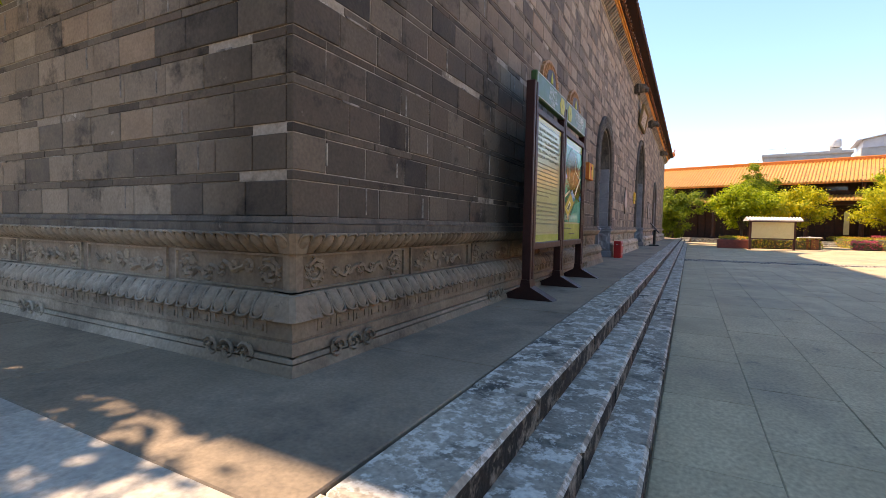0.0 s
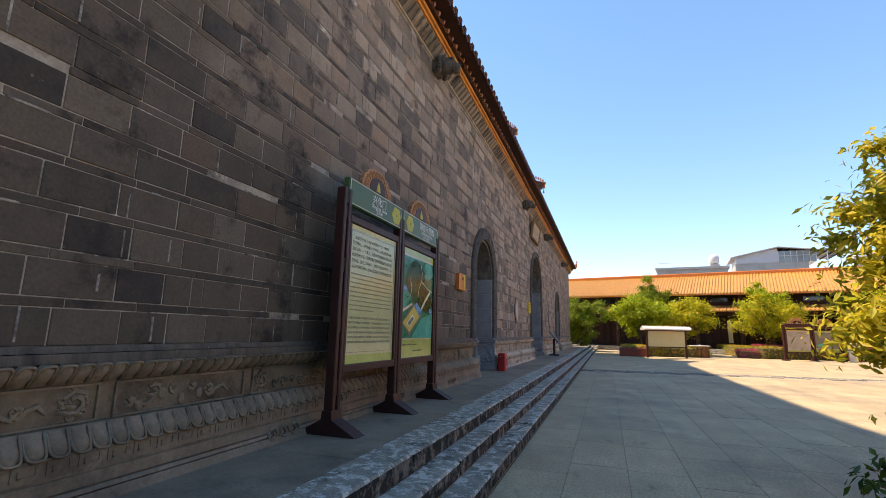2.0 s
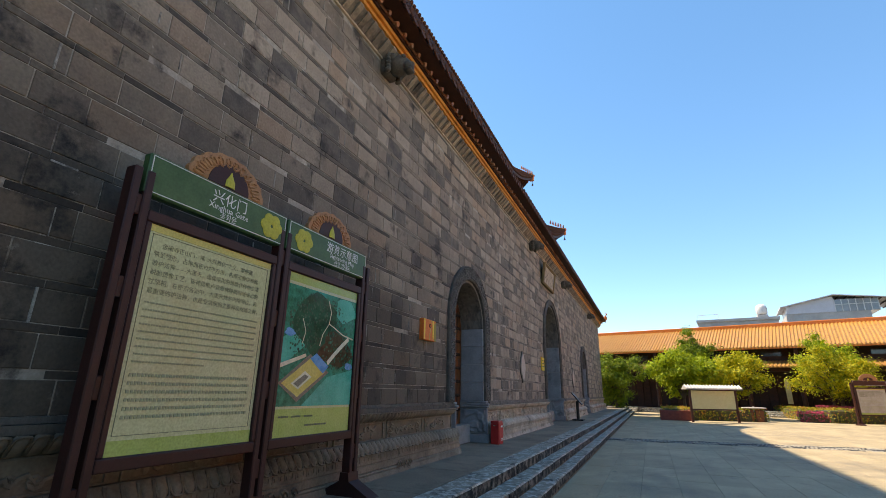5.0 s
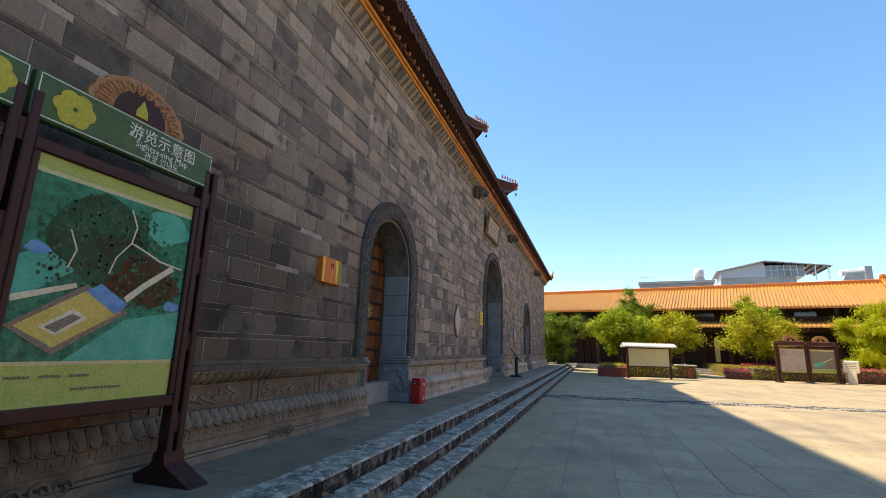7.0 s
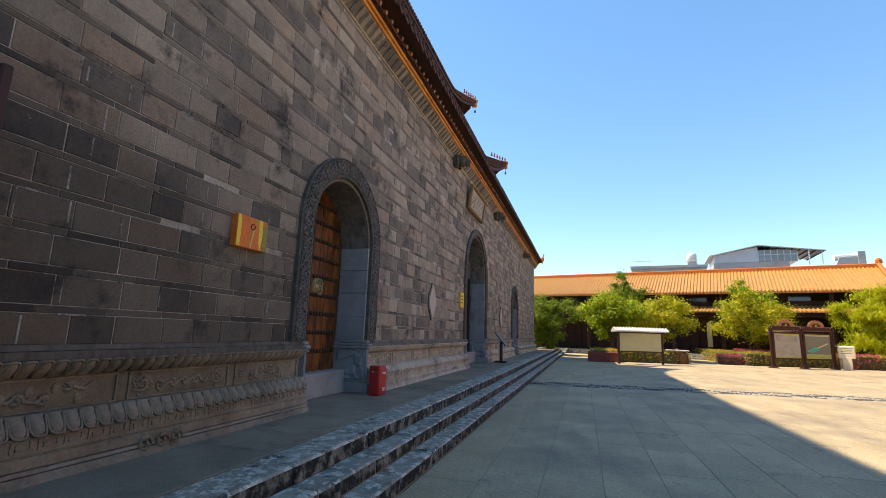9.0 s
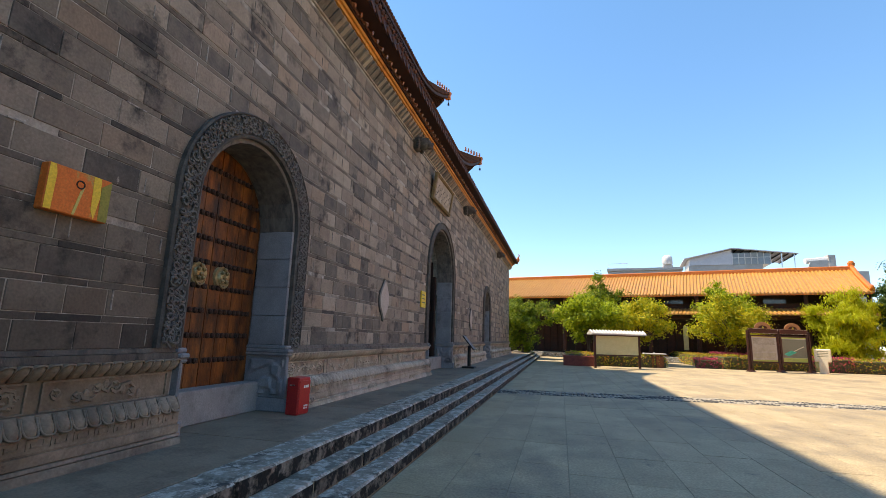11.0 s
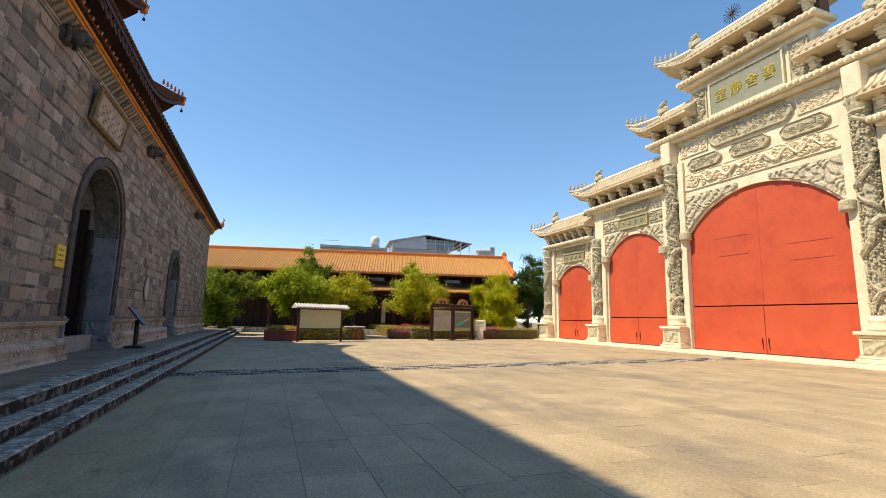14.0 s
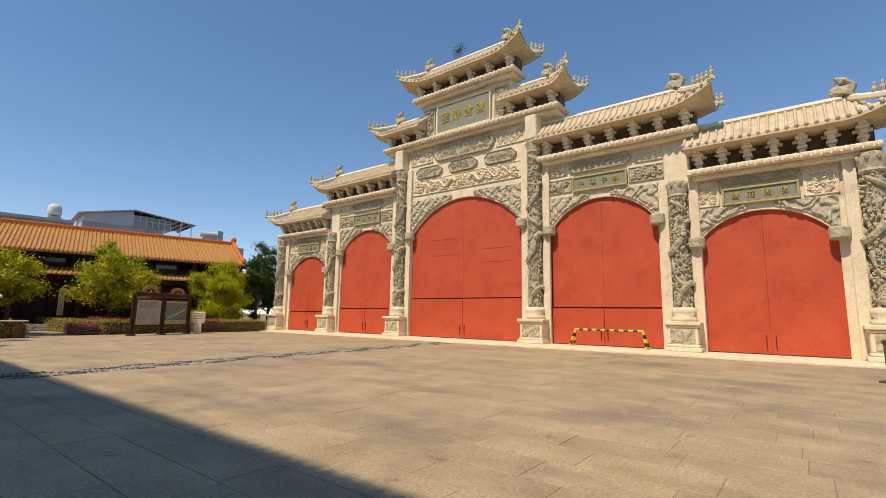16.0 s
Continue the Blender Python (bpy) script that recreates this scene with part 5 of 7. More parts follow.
# central bay friezes
relief_strip(GC, 9.35, 8.2, 1.0, 31, 0.14, M_GSTONE, 2.0)
for k, yy in enumerate((2.7, 0, -2.7)):
    cloud_panel(GC + yy, 10.45, 2.2, 0.75, 40 + k)
for k, yy in enumerate((3.4, -3.4)):
    relief_strip(GC + yy, 11.45, 1.9, 0.95, 50 + k, 0.05, M_GSTONE, 3)
cloud_panel(GC, 11.4, 4.6, 1.0, 45)
for s, seed in ((1, 60), (-1, 70)):
    y = GC + s * 8.5
    cloud_panel(y, 8.95, 3.2, 0.72, seed)
    name_board(y, 8.02, 2.6, 0.62, "中領子獅" if s < 0 else "中道子象", seed)
    for q in (-1, 1):
        relief_strip(y + q * 2.25, 8.0, 1.6, 0.75, seed + q + 3, 0.12)
        relief_strip(y + q * 2.5, 8.95, 1.3, 0.7, seed + q + 5, 0.06, M_GSTONE, 3)
    y = GC + s * 15.15
    cloud_panel(y, 7.2, 3.0, 0.5, seed + 20)
    name_board(y, 6.4, 2.5, 0.55, "嚴莊開佛" if s < 0 else "行願普賢", seed)
    for q in (-1, 1):
        relief_strip(y + q * 2.0, 6.35, 1.1, 1.3, seed + q + 30, 0.06, M_GSTONE, 3)


def cornice(y0, y1, z, seed, rows=1):
    """A beam with a beaded edge that carries a tier."""
    mb = MB()
    mb.cbox(GX - 0.7, y0, z - 0.1, GX + 0.9, y1, z + 0.16, 0.04)
    mb.cbox(GX - 0.5, y0 + 0.2, z - 0.3, GX + 0.7, y1 - 0.2, z - 0.1, 0.04)
    part("cornice", mb, M_GSTONE, gate)
    mb = MB()
    q = y0 + 0.12
    while q < y1 - 0.1:
        mb.ball((GX - 0.72, q, z + 0.02), (0.1, 0.12, 0.14), 8, 5)
        q += 0.3
    tagged(part("beading_course", mb, M_GSTONE, gate, "row of rounded stone beads"), kind="stuff")


br = MB()
br.cbox(-0.34, -0.11, 0.0, 0.2, 0.11, 0.24, 0.02)
br.cbox(-0.44, -0.17, 0.24, 0.2, 0.17, 0.36, 0.02)
br.cbox(-0.54, -0.12, 0.36, 0.2, 0.12, 0.58, 0.02)
br.cbox(-0.64, -0.2, 0.58, 0.2, 0.2, 0.7, 0.02)
br.cbox(-0.7, -0.13, 0.7, 0.2, 0.13, 0.84, 0.02)
br.cbox(-0.3, -0.3, 0.5, -0.16, 0.3, 0.62, 0.02)
BR_ME = br.mesh("bracket", M_GSTONE)


# brown frieze colour, darkened further for the shade behind the brackets
M_FRIEZE = mat("shaded_brown_frieze", (0.1, 0.06, 0.042), (0.18, 0.115, 0.08), rough=0.9, scale=2, bump=0.4)


def stone_roof(y0, y1, z, rise, free=(True, True), k_br=6, figs=True):
    """A tier roof: brackets, soffit, tiled slopes with upswept free ends, ridge and figures."""
    w = y1 - y0
    for i in range(k_br):
        o = part("bracket", BR_ME, None, gate)
        o.matrix_basis = pose(GX - 0.05, y0 + 0.5 + (w - 1.0) * i / (k_br - 1), z + 0.16)
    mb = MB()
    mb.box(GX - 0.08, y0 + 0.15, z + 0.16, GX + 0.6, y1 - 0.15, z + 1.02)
    part("frieze", mb, M_FRIEZE, gate, "brown stone frieze behind the brackets, shade in its colour")
    ze = z + 0.98
    n = 40
    over = 0.65
    vs, fs, hh = [], [], []
    prof = [(-1.12, 0.0), (-1.1, 0.14), (-0.85, 0.3), (-0.45, 0.62), (-0.05, rise), (0.25, rise), (0.65, 0.62), (1.05, 0.3), (1.3, 0.14), (1.32, 0.0), (0.7, -0.06), (-0.5, -0.06)]
    for i in range(n + 1):
        t = i / n
        y = y0 - (over if free[0] else 0) + (w + over * (free[0] + free[1])) * t
        up = 0.0
        if free[0]:
            up = max(up, max(0, (0.25 - t) / 0.25) ** 2)
        if free[1]:
            up = max(up, max(0, (t - 0.75) / 0.25) ** 2)
        hh.append((y, up))
        hip = 1.0
        if free[0]:
            hip = min(hip, max(0.0, (y - y0 + over) / 1.5))
        if free[1]:
            hip = min(hip, max(0.0, (y1 + over - y) / 1.5))
        for px, pz in prof:
            edge = 1.0 if abs(px - 0.1) > 0.9 else 0.3
            vs.append((GX + px - (0.3 * up if px < -0.8 else (-0.3 * up if px > 1.0 else 0)), y, ze + min(pz, 0.16 + (rise - 0.16) * hip) + up * 0.55 * edge))
    k = len(prof)
    for i in range(n):
        for j in range(k):
            fs.append((i * k + j, i * k + (j + 1) % k, (i + 1) * k + (j + 1) % k, (i + 1) * k + j))
    fs += [tuple(range(k)), tuple(range(n * k, (n + 1) * k))]
    part("tier_roof", MB().add(vs, fs), M_GROOF, gate, "pale stone tiled tier roof with upswept ends")
    mb = MB()
    q = 0
    cnt = int(w / 0.27)
    for i in range(cnt + 1):
        t = i / cnt
        idx = min(n, int(t * n))
        y, up = hh[idx]
        y = y0 - (over if free[0] else 0) + (w + over * (free[0] + free[1])) * t
        hip = min(1.0, max(0.0, (y - y0 + over) / 1.5) if free[0] else 1.0, max(0.0, (y1 + over - y) / 1.5) if free[1] else 1.0)
        pts = [(GX + px - (0.3 * up if px < -0.8 else 0), y, ze + min(pz, 0.16 + (rise - 0.16) * hip) + 0.03 + up * 0.55 * (1.0 if abs(px - 0.1) > 0.9 else 0.3)) for px, pz in prof[1:5]]
        mb.tube(pts, 0.06, 6)
        mb.ball(pts[0], 0.085, 6, 4)
    tagged(part("stone_tiles", mb, M_GROOF, gate), kind="stuff")
    mb = MB()
    pts = [(GX + 0.1, y, ze + rise + 0.1) for y, up in hh if (not free[0] or y > y0 + 0.8) and (not free[1] or y < y1 - 0.8)]
    mb.tube(pts, 0.17, 6)
    part("ridge", mb, M_GSTONE, gate)
    # upswept hips with figures
    for s, fr in ((0, free[0]), (1, free[1])):
        if not fr:
            continue
        ye = hh[0][0] if s == 0 else hh[-1][0]
        sg = -1 if s == 0 else 1
        mb = MB()
        tip = Vector((GX - 1.45, ye + sg * 0.2, ze + 0.78))
        top = Vector((GX + 0.1, ye - sg * 1.4, ze + rise + 0.12))
        for bx in (GX + 1.65, GX - 1.45):
            tp = Vector((bx, tip.y, tip.z))
            mb.tube([tp, tp * 0.7 + top * 0.3 - Vector((0, 0, 0.2)), tp * 0.35 + top * 0.65 - Vector((0, 0, 0.12)), top], [0.08, 0.13, 0.14, 0.16], 7)
        h_ = part("hip", mb, M_GSTONE, gate, "upswept stone hips")
        for q in range(4):
            t = 0.04 + 0.11 * q
            tp = Vector((GX + 1.65, tip.y, tip.z))
            p = tp * (1 - t) + top * t + Vector((0, 0, -0.12 * min(1, q)))
            fm = MB()
            fm.lathe([(0.11, 0), (0.07, 0.12), (0.1, 0.24), (0.06, 0.36), (0.075, 0.44), (0.01, 0.54)], 7, Matrix.Translation(p))
            part("roof_figure", fm, M_GREEN, h_)
        for q in range(5):
            t = 0.05 + 0.13 * q
            p = tip * (1 - t) + top * t + Vector((0, 0, -0.12 * min(1, q)))
            fm = MB()
            fm.lathe([(0.11, 0), (0.07, 0.12), (0.1, 0.24), (0.06, 0.36), (0.075, 0.44), (0.01, 0.54)], 7, Matrix.Translation(p))
            part("roof_figure", fm, M_GREEN, h_)
        mb = MB()
        b0 = Vector((GX + 0.1, ye - sg * 1.5, ze + rise + 0.25))
        pts = [b0 + Vector((0, sg * a, b)) for a, b in ((0.0, 0.0), (0.15, 0.35), (0.0, 0.6), (-0.25, 0.72), (-0.3, 0.5))]
        mb.tube(pts, [0.28, 0.26, 0.2, 0.12, 0.03], 8)
        mb.ball(b0 + Vector((0, -sg * 0.2, 0.2)), (0.2, 0.3, 0.26), 8, 5)
        part("ridge_beast", mb, M_GREEN, gate, "curled beast finial")


TIERS = [(-19.0, -12.55, 7.85, (True, False), 7), (12.55, 19.0, 7.85, (False, True), 7),
         (-13.1, -5.3, 9.93, (True, False), 7), (5.3, 13.1, 9.93, (False, True), 7),
         (-6.6, -3.0, 12.85, (True, False), 3), (3.0, 6.6, 12.85, (False, True), 3),
         (-3.95, 3.95, 15.85, (True, True), 6)]
for a, b, z, fr, k in TIERS:
    if z != 12.85:
        cornice(GC + a, GC + b, z, int(a))
    stone_roof(GC + a, GC + b, z, 1.15 if z != 12.85 else 0.95, fr, k)
cornice(GC - 6.6, GC + 6.6, 12.85, 3)
mb = MB()
mb.box(GX - 0.1, GC - 3.4, 12.9, GX + 0.5, GC + 3.4, 15.9)
for s in (-1, 1):
    mb.box(GX - 0.1, GC + s * 4.4, 11.0, GX + 0.5, GC + s * 5.3, 12.8)
part("upper_wall", mb, M_GSTONE, gate)
name_board(GC, 13.3, 4.0, 1.8, "室静舍善", 90)
for s in (-1, 1):
    relief_strip(GC + s * 2.75, 13.2, 0.9, 2.0, 95 + s, 0.12)
for s in (-1, 1):
    for dy, zt, top in ((12.85, 7.6, 9.9),):
        mb = MB()
        mb.cbox(GX - 0.2, GC + s * 12.1 - 0.55, 7.6, GX + 0.5, GC + s * 12.1 + 0.55, 9.85, 0.03)
        part("pier_top", mb, M_GSTONE, gate)
    mb = MB()
    mb.cbox(GX - 0.75, GC + s * 4.98 - 0.35, 11.2, GX + 0.4, GC + s * 4.98 + 0.35, 12.6, 0.05)
    part("pier_top", mb, M_GSTONE, gate)
mb = MB()
for q in range(8):
    an = math.pi * q / 8
    p = Vector((0, math.cos(an), math.sin(an))) * 0.55
    mb.tube([Vector((GX + 0.1, GC + 0.6, 18.85)) - p, Vector((GX + 0.1, GC + 0.6, 18.85)) + p], 0.022, 4)
mb.tube([(GX + 0.1, GC + 0.6, 17.9), (GX + 0.1, GC + 0.6, 18.9)], 0.03, 5)
part("wheel_finial", mb, M_IRON, gate, "thin iron wheel finial")

# barrier in front of the gate
e = thing("barrier", "low black and yellow striped steel barrier before the gate", "barrier", at=(25.9, 14.3, 0.05))
bm_, by_ = MB(), MB()
def stripe(p, q, k, r):
    p, q = Vector(p), Vector(q)
    for i in range(k):
        (by_ if i % 2 == 0 else bm_).tube([p + (q - p) * i / k, p + (q - p) * (i + 1) / k], r, 6)
stripe((0, -1.55, 0.85), (0, 1.55, 0.85), 15, 0.055)
for s in (-1, 1):
    stripe((0, s * 1.55, 0.85), (-0.3, s * 1.75, 0), 5, 0.05)
    stripe((0, s * 1.55, 0.85), (0.3, s * 1.75, 0), 5, 0.05)
part("yellow_bars", by_, M_YELLOW, e, "yellow stripes")
part("black_bars", bm_, M_BLACK, e, "black stripes")

e = thing("rope_stanchion", "weathered brown rope barrier post near the gateway", "stanchion", at=(19.6, 5.5, 0.0))
mb = MB()
mb.lathe([(0.2, 0.0), (0.2, 0.04), (0.06, 0.08), (0.045, 0.1), (0.045, 0.92), (0.07, 0.95), (0.07, 1.0), (0.02, 1.03)], 14)
part("post", mb, M_BARK, e)
mb = MB()
mb.tube([(0, 0, 0.9), (0.0, -0.7, 0.82), (0, -1.5, 0.9)], 0.03, 6)
part("rail", mb, M_BARK, e)
mb = MB()
mb.lathe([(0.2, 0.0), (0.2, 0.04), (0.06, 0.08), (0.045, 0.1), (0.045, 0.92), (0.07, 0.95), (0.07, 1.0), (0.02, 1.03)], 14, Matrix.Translation((0, -1.5, 0)))
part("post", mb, M_BARK, e)

# ================= far building =================
FA, FB = Vector((0.0, 52.0, 0)), Vector((27.0, 45.0, 0))
FANG = math.degrees(math.atan2(FB.y - FA.y, FB.x - FA.x))
house = thing("gallery_building", "long two-storey timber gallery with orange glazed tile roofs", "building", at=(FA.x, FA.y, 0), rz=FANG)
X0, X1 = -14.0, (FB - FA).length - 2.1


def roof_run(name, x0, x1, ye, ze, yt, zt, step, matl, rad=0.1):
    deck = MB()
    deck.prism([(ye, ze), (ye, ze + 0.1), (yt, zt), (yt, zt - 0.15)], x0, x1, "x")
    r = part(name, deck, matl, house, "orange glazed tile roof")
    tm = MB()
    p0, p1 = Vector((0, ye - 0.03, ze + 0.1)), Vector((0, yt, zt))
    tm.tube([p0.lerp(p1, s / 5) for s in range(6)], rad, 6)
    tm.ball((0, ye - 0.04, ze + 0.06), (rad * 1.1, 0.04, rad * 1.1), 6, 4)
    me = tm.mesh("tile_row", matl)
    k = int((x1 - x0) / step)
    for i in range(k + 1):
        o = part("roof_tile", me, None, r)
        o.matrix_basis = pose(x0 + (x1 - x0) * i / k, 0, 0)
    return r


roof_run("roof", X0, X1, -1.2, 5.35, 3.0, 7.6, 0.25, M_TILE, 0.078)
roof_run("lower_roof", X0, X1, -1.9, 3.75, 0.0, 4.35, 0.27, M_TILE, 0.075)
mb = MB()
mb.prism([(-1.2, 5.35), (-1.2, 5.45), (3.0, 7.6), (7.2, 5.4)], X1, X1 + 0.12, "x")
mb.cbox(X0, 2.8, 7.5, X1 + 0.1, 3.2, 7.85, 0.05)
mb.box(X0, -1.26, 5.28, X1, -1.12, 5.36)
part("ridge", mb, M_RIDGE, house, "red-orange ridge")
mb = MB()
mb.tube([(X1, -1.25, 5.6), (X1, 0.2, 6.25), (X1, 1.6, 6.95), (X1, 3.0, 7.8)], 0.17, 7)
mb.ball((X1, 3.0, 8.0), (0.25, 0.16, 0.3), 8, 5)
mb.ball((X1, -1.2, 5.75), (0.14, 0.14, 0.22), 8, 5)
part("gable_ridge", mb, M_RIDGE, house)
mb = MB()
mb.box(X0, 0.9, 0.0, X1 - 0.3, 6.5, 5.5)
part("wall", mb, M_DARKWOOD, house, "dark timber wall")
mb = MB()
mb.box(X0, -1.4, 0.0, X1 - 0.2, 0.9, 0.42)
part("plinth", mb, M_KERB, house, "stone plinth")
mb = MB()
mb.box(X0, -1.1, 3.5, X1 - 0.2, 0.9, 3.74)
mb.box(X0, 0.0, 4.2, X1 - 0.2, 0.3, 4.75)
part("floor_beam", mb, M_EAVEWOOD, house)
colm = MB()
colm.lathe([(0.24, 0.42), (0.26, 0.55), (0.17, 0.62), (0.16, 3.6)], 10)
colm.lathe([(0.13, 4.4), (0.13, 5.4)], 8)
cme = colm.mesh("post", M_EAVEWOOD)
for i in range(12):
    o = part("post", cme, None, house)
    o.matrix_basis = pose(X0 + 0.6 + 3.55 * i, -0.8, 0)
wm = MB()
wm.box(-0.7, 0.84, 4.75, 0.7, 0.88, 5.25)
for q in range(6):
    wm.box(-0.7 + q * 0.28 - 0.02, 0.8, 4.7, -0.7 + q * 0.28 + 0.02, 0.85, 5.3)
wme = wm.mesh("window", M_GLASS)
dm = MB()
for q in range(4):
    dm.cbox(-1.3 + q * 0.66, 0.8, 0.45, -0.68 + q * 0.66, 0.87, 3.2, 0.03)
    dm.box(-1.22 + q * 0.66, 0.77, 1.6, -0.76 + q * 0.66, 0.8, 3.0)
dme = dm.mesh("lattice_door", M_EAVEWOOD)
for i in range(11):
    o = part("window", wme, None, house, "dark upper window")
    o.matrix_basis = pose(X0 + 2.4 + 3.55 * i, 0, 0)
    o = part("lattice_door", dme, None, house, "dark timber lattice doors")
    o.matrix_basis = pose(X0 + 2.4 + 3.55 * i, 0, 0)
for xx in (1.2, 13.6):
    mb = MB()
    for q in range(3):
        mb.cbox(xx - 1.4, -1.4 - 0.35 * (3 - q), -0.01, xx + 1.4, -1.38, 0.14 * (q + 1), 0.015)
    part("steps", mb, M_KERB, house, "pale stone steps")
mb = MB()
mb.cbox(13.9, -1.06, 1.0, 14.25, -1.0, 2.9, 0.02)
part("couplet_board", mb, mat("ochre_board", (0.4, 0.33, 0.16), (0.5, 0.42, 0.22), rough=0.6, bump=0.1), house, "tall ochre couplet board")
mb = MB()
mb.cbox(0.7, -1.3, 3.0, 1.5, -1.24, 3.45, 0.02)
part("name_board", mb, M_RED, house, "small red name board")

# buildings behind
e = thing("rooftop_block", "grey metal-clad rooftop block with a glazed side and lean-to canopy", "building", at=(21.6, 66, 0), rz=-8)
mb = MB()
mb.box(-3.0, 0.1, 0, 4.5, 8, 10.7)
part("body", mb, M_CONC, e)
mb = MB()
mb.prism([(-2.9, 10.7), (1.5, 10.7), (1.5, 12.45), (-2.9, 11.6)], 0, 6, "y")
part("cabin", mb, M_METALROOF, e, "pale grey metal cabin")
mb = MB()
mb.prism([(-3.5, 11.5), (1.5, 12.6), (7.8, 11.75), (7.8, 11.68), (1.5, 12.5), (-3.5, 11.42)], -0.5, 6.4, "y")
part("canopy", mb, M_METALROOF, e, "sheet metal canopy roof")
for q in range(9):
    mb = MB()
    xx = 1.9 + 0.7 * q
    mb.box(xx, -0.45, 12.36 - 0.135 * (xx - 1.5), xx + 0.1, 6.2, 12.46 - 0.135 * (xx - 1.5))
    part("canopy_rafter", mb, M_DARKWOOD, e)
mb = MB()
mb.box(1.55, 0.04, 10.7, 5.3, 5.5, 12.05)
part("glazing", mb, M_PALEGLASS, e, "glazed side")
for q in range(7):
    mb = MB()
    mb.box(1.5 + 0.62 * q, -0.03, 10.7, 1.58 + 0.62 * q, 0.03, 12.1)
    part("glazing_bar", mb, M_WHITE, e, "white window bar")
mb = MB()
mb.box(1.58, -0.02, 11.45, 5.3, 0.035, 11.52)
part("transom", mb, M_WHITE, e, "white window bar")
for q in (6.2, 7.4):
    mb = MB()
    mb.box(q, -0.3, 10.2, q + 0.1, -0.2, 11.8)
    part("canopy_post", mb, M_STEEL, e)
e = thing("flat_roof_block", "low concrete flat-roofed block with roof railing", "building", at=(9.5, 66, 0), rz=-8)
mb = MB()
mb.box(0, 0, 0, 8, 6, 10.0)
mb.box(-0.2, -0.2, 10.0, 8.2, 6.2, 10.3)
part("body", mb, M_CONC, e)
mb = MB()
mb.tube([(0, 0, 10.9), (2.2, 0, 10.9)], 0.03, 4)
for q in (0, 2.2):
    mb.tube([(q, 0, 10.3), (q, 0, 10.9)], 0.03, 4)
part("railing", mb, M_STEEL, e)


def water_tank(x, y, z, s=1.0):
    e = thing("water_tank", "pale round water tank on a rooftop stand", "water tank", "roof tanks", at=(x, y, z))
    mb = MB()
    mb.lathe([(0.0, 1.9), (0.35, 1.85), (0.6, 1.6), (0.65, 1.4), (0.65, 0.7), (0.55, 0.6)], 16, Matrix.Diagonal((s, s, s, 1)))
    part("tank", mb, M_WHITE, e).data.shade_smooth()
    mb = MB()
    for q in range(4):
        a = math.pi / 4 + q * math.pi / 2
        mb.tube([(0.5 * s * math.cos(a), 0.5 * s * math.sin(a), 0), (0.5 * s * math.cos(a), 0.5 * s * math.sin(a), 0.7 * s)], 0.06, 5)
    mb.cbox(-0.6 * s, -0.4 * s, 0, 0.6 * s, 0.4 * s, 0.5 * s, 0.03)
    part("stand", mb, M_CONC, e)


water_tank(16.3, 66.5, 10.3, 0.9)
e = thing("solar_heater", "tilted rooftop solar water heater with pale tank", "solar heater", at=(33.0, 69, 10.2))
mb = MB()
mb.tube([(-1.2, 0, 1.3), (1.2, 0, 1.5)], 0.35, 10)
part("tank", mb, M_WHITE, e)
mb = MB()
mb.box(1.0, -0.5, 0, 1.7, 0.5, 2.0)
mb.prism([(-1.4, 0), (-0.9, 1.2), (1.0, 1.3), (0.6, 0)], -0.6, -0.5, "y")
part("frame", mb, M_CONC, e)
e = thing("neighbour_block", "concrete block behind the gallery roof", "building", at=(29, 68, 0))
mb = MB()
mb.box(0, 0, 0, 8.5, 8, 10.2)
part("body", mb, M_CONC, e)


# ================= plants =================
def leaves(mb, centre, radii, count, size, rng, hollow=0.55, drop=0.0, up=0.25):
    cx, cy, cz = centre
    for _ in range(count):
        while True:
            d = Vector((rng.gauss(0, 1), rng.gauss(0, 1), rng.gauss(0, 1)))
            if d.length > 0.1:
                break
        d.normalize()
        rr = min(abs(rng.gauss(0, 0.5)), 1.15) + 0.15 * hollow
        p = Vector((cx + d.x * radii[0] * rr, cy + d.y * radii[1] * rr, cz + d.z * radii[2] * rr))
        nrm = (d + Vector((rng.gauss(0, 0.5), rng.gauss(0, 0.5), rng.gauss(0.4, 0.5)))).normalized()
        a = nrm.orthogonal().normalized()
        a = Matrix.Rotation(rng.random() * 6.28, 3, nrm) @ a
        if drop:
            a = (a + Vector((0, 0, -drop))).normalized()
        b = nrm.cross(a)
        s = size * rng.uniform(0.6, 1.25)
        q = nrm * s * 0.12
        mb.add([p - a * s, p + b * s * 0.38 + q, p + a * s, p - b * s * 0.38 + q], [(0, 1, 2), (0, 2, 3)])


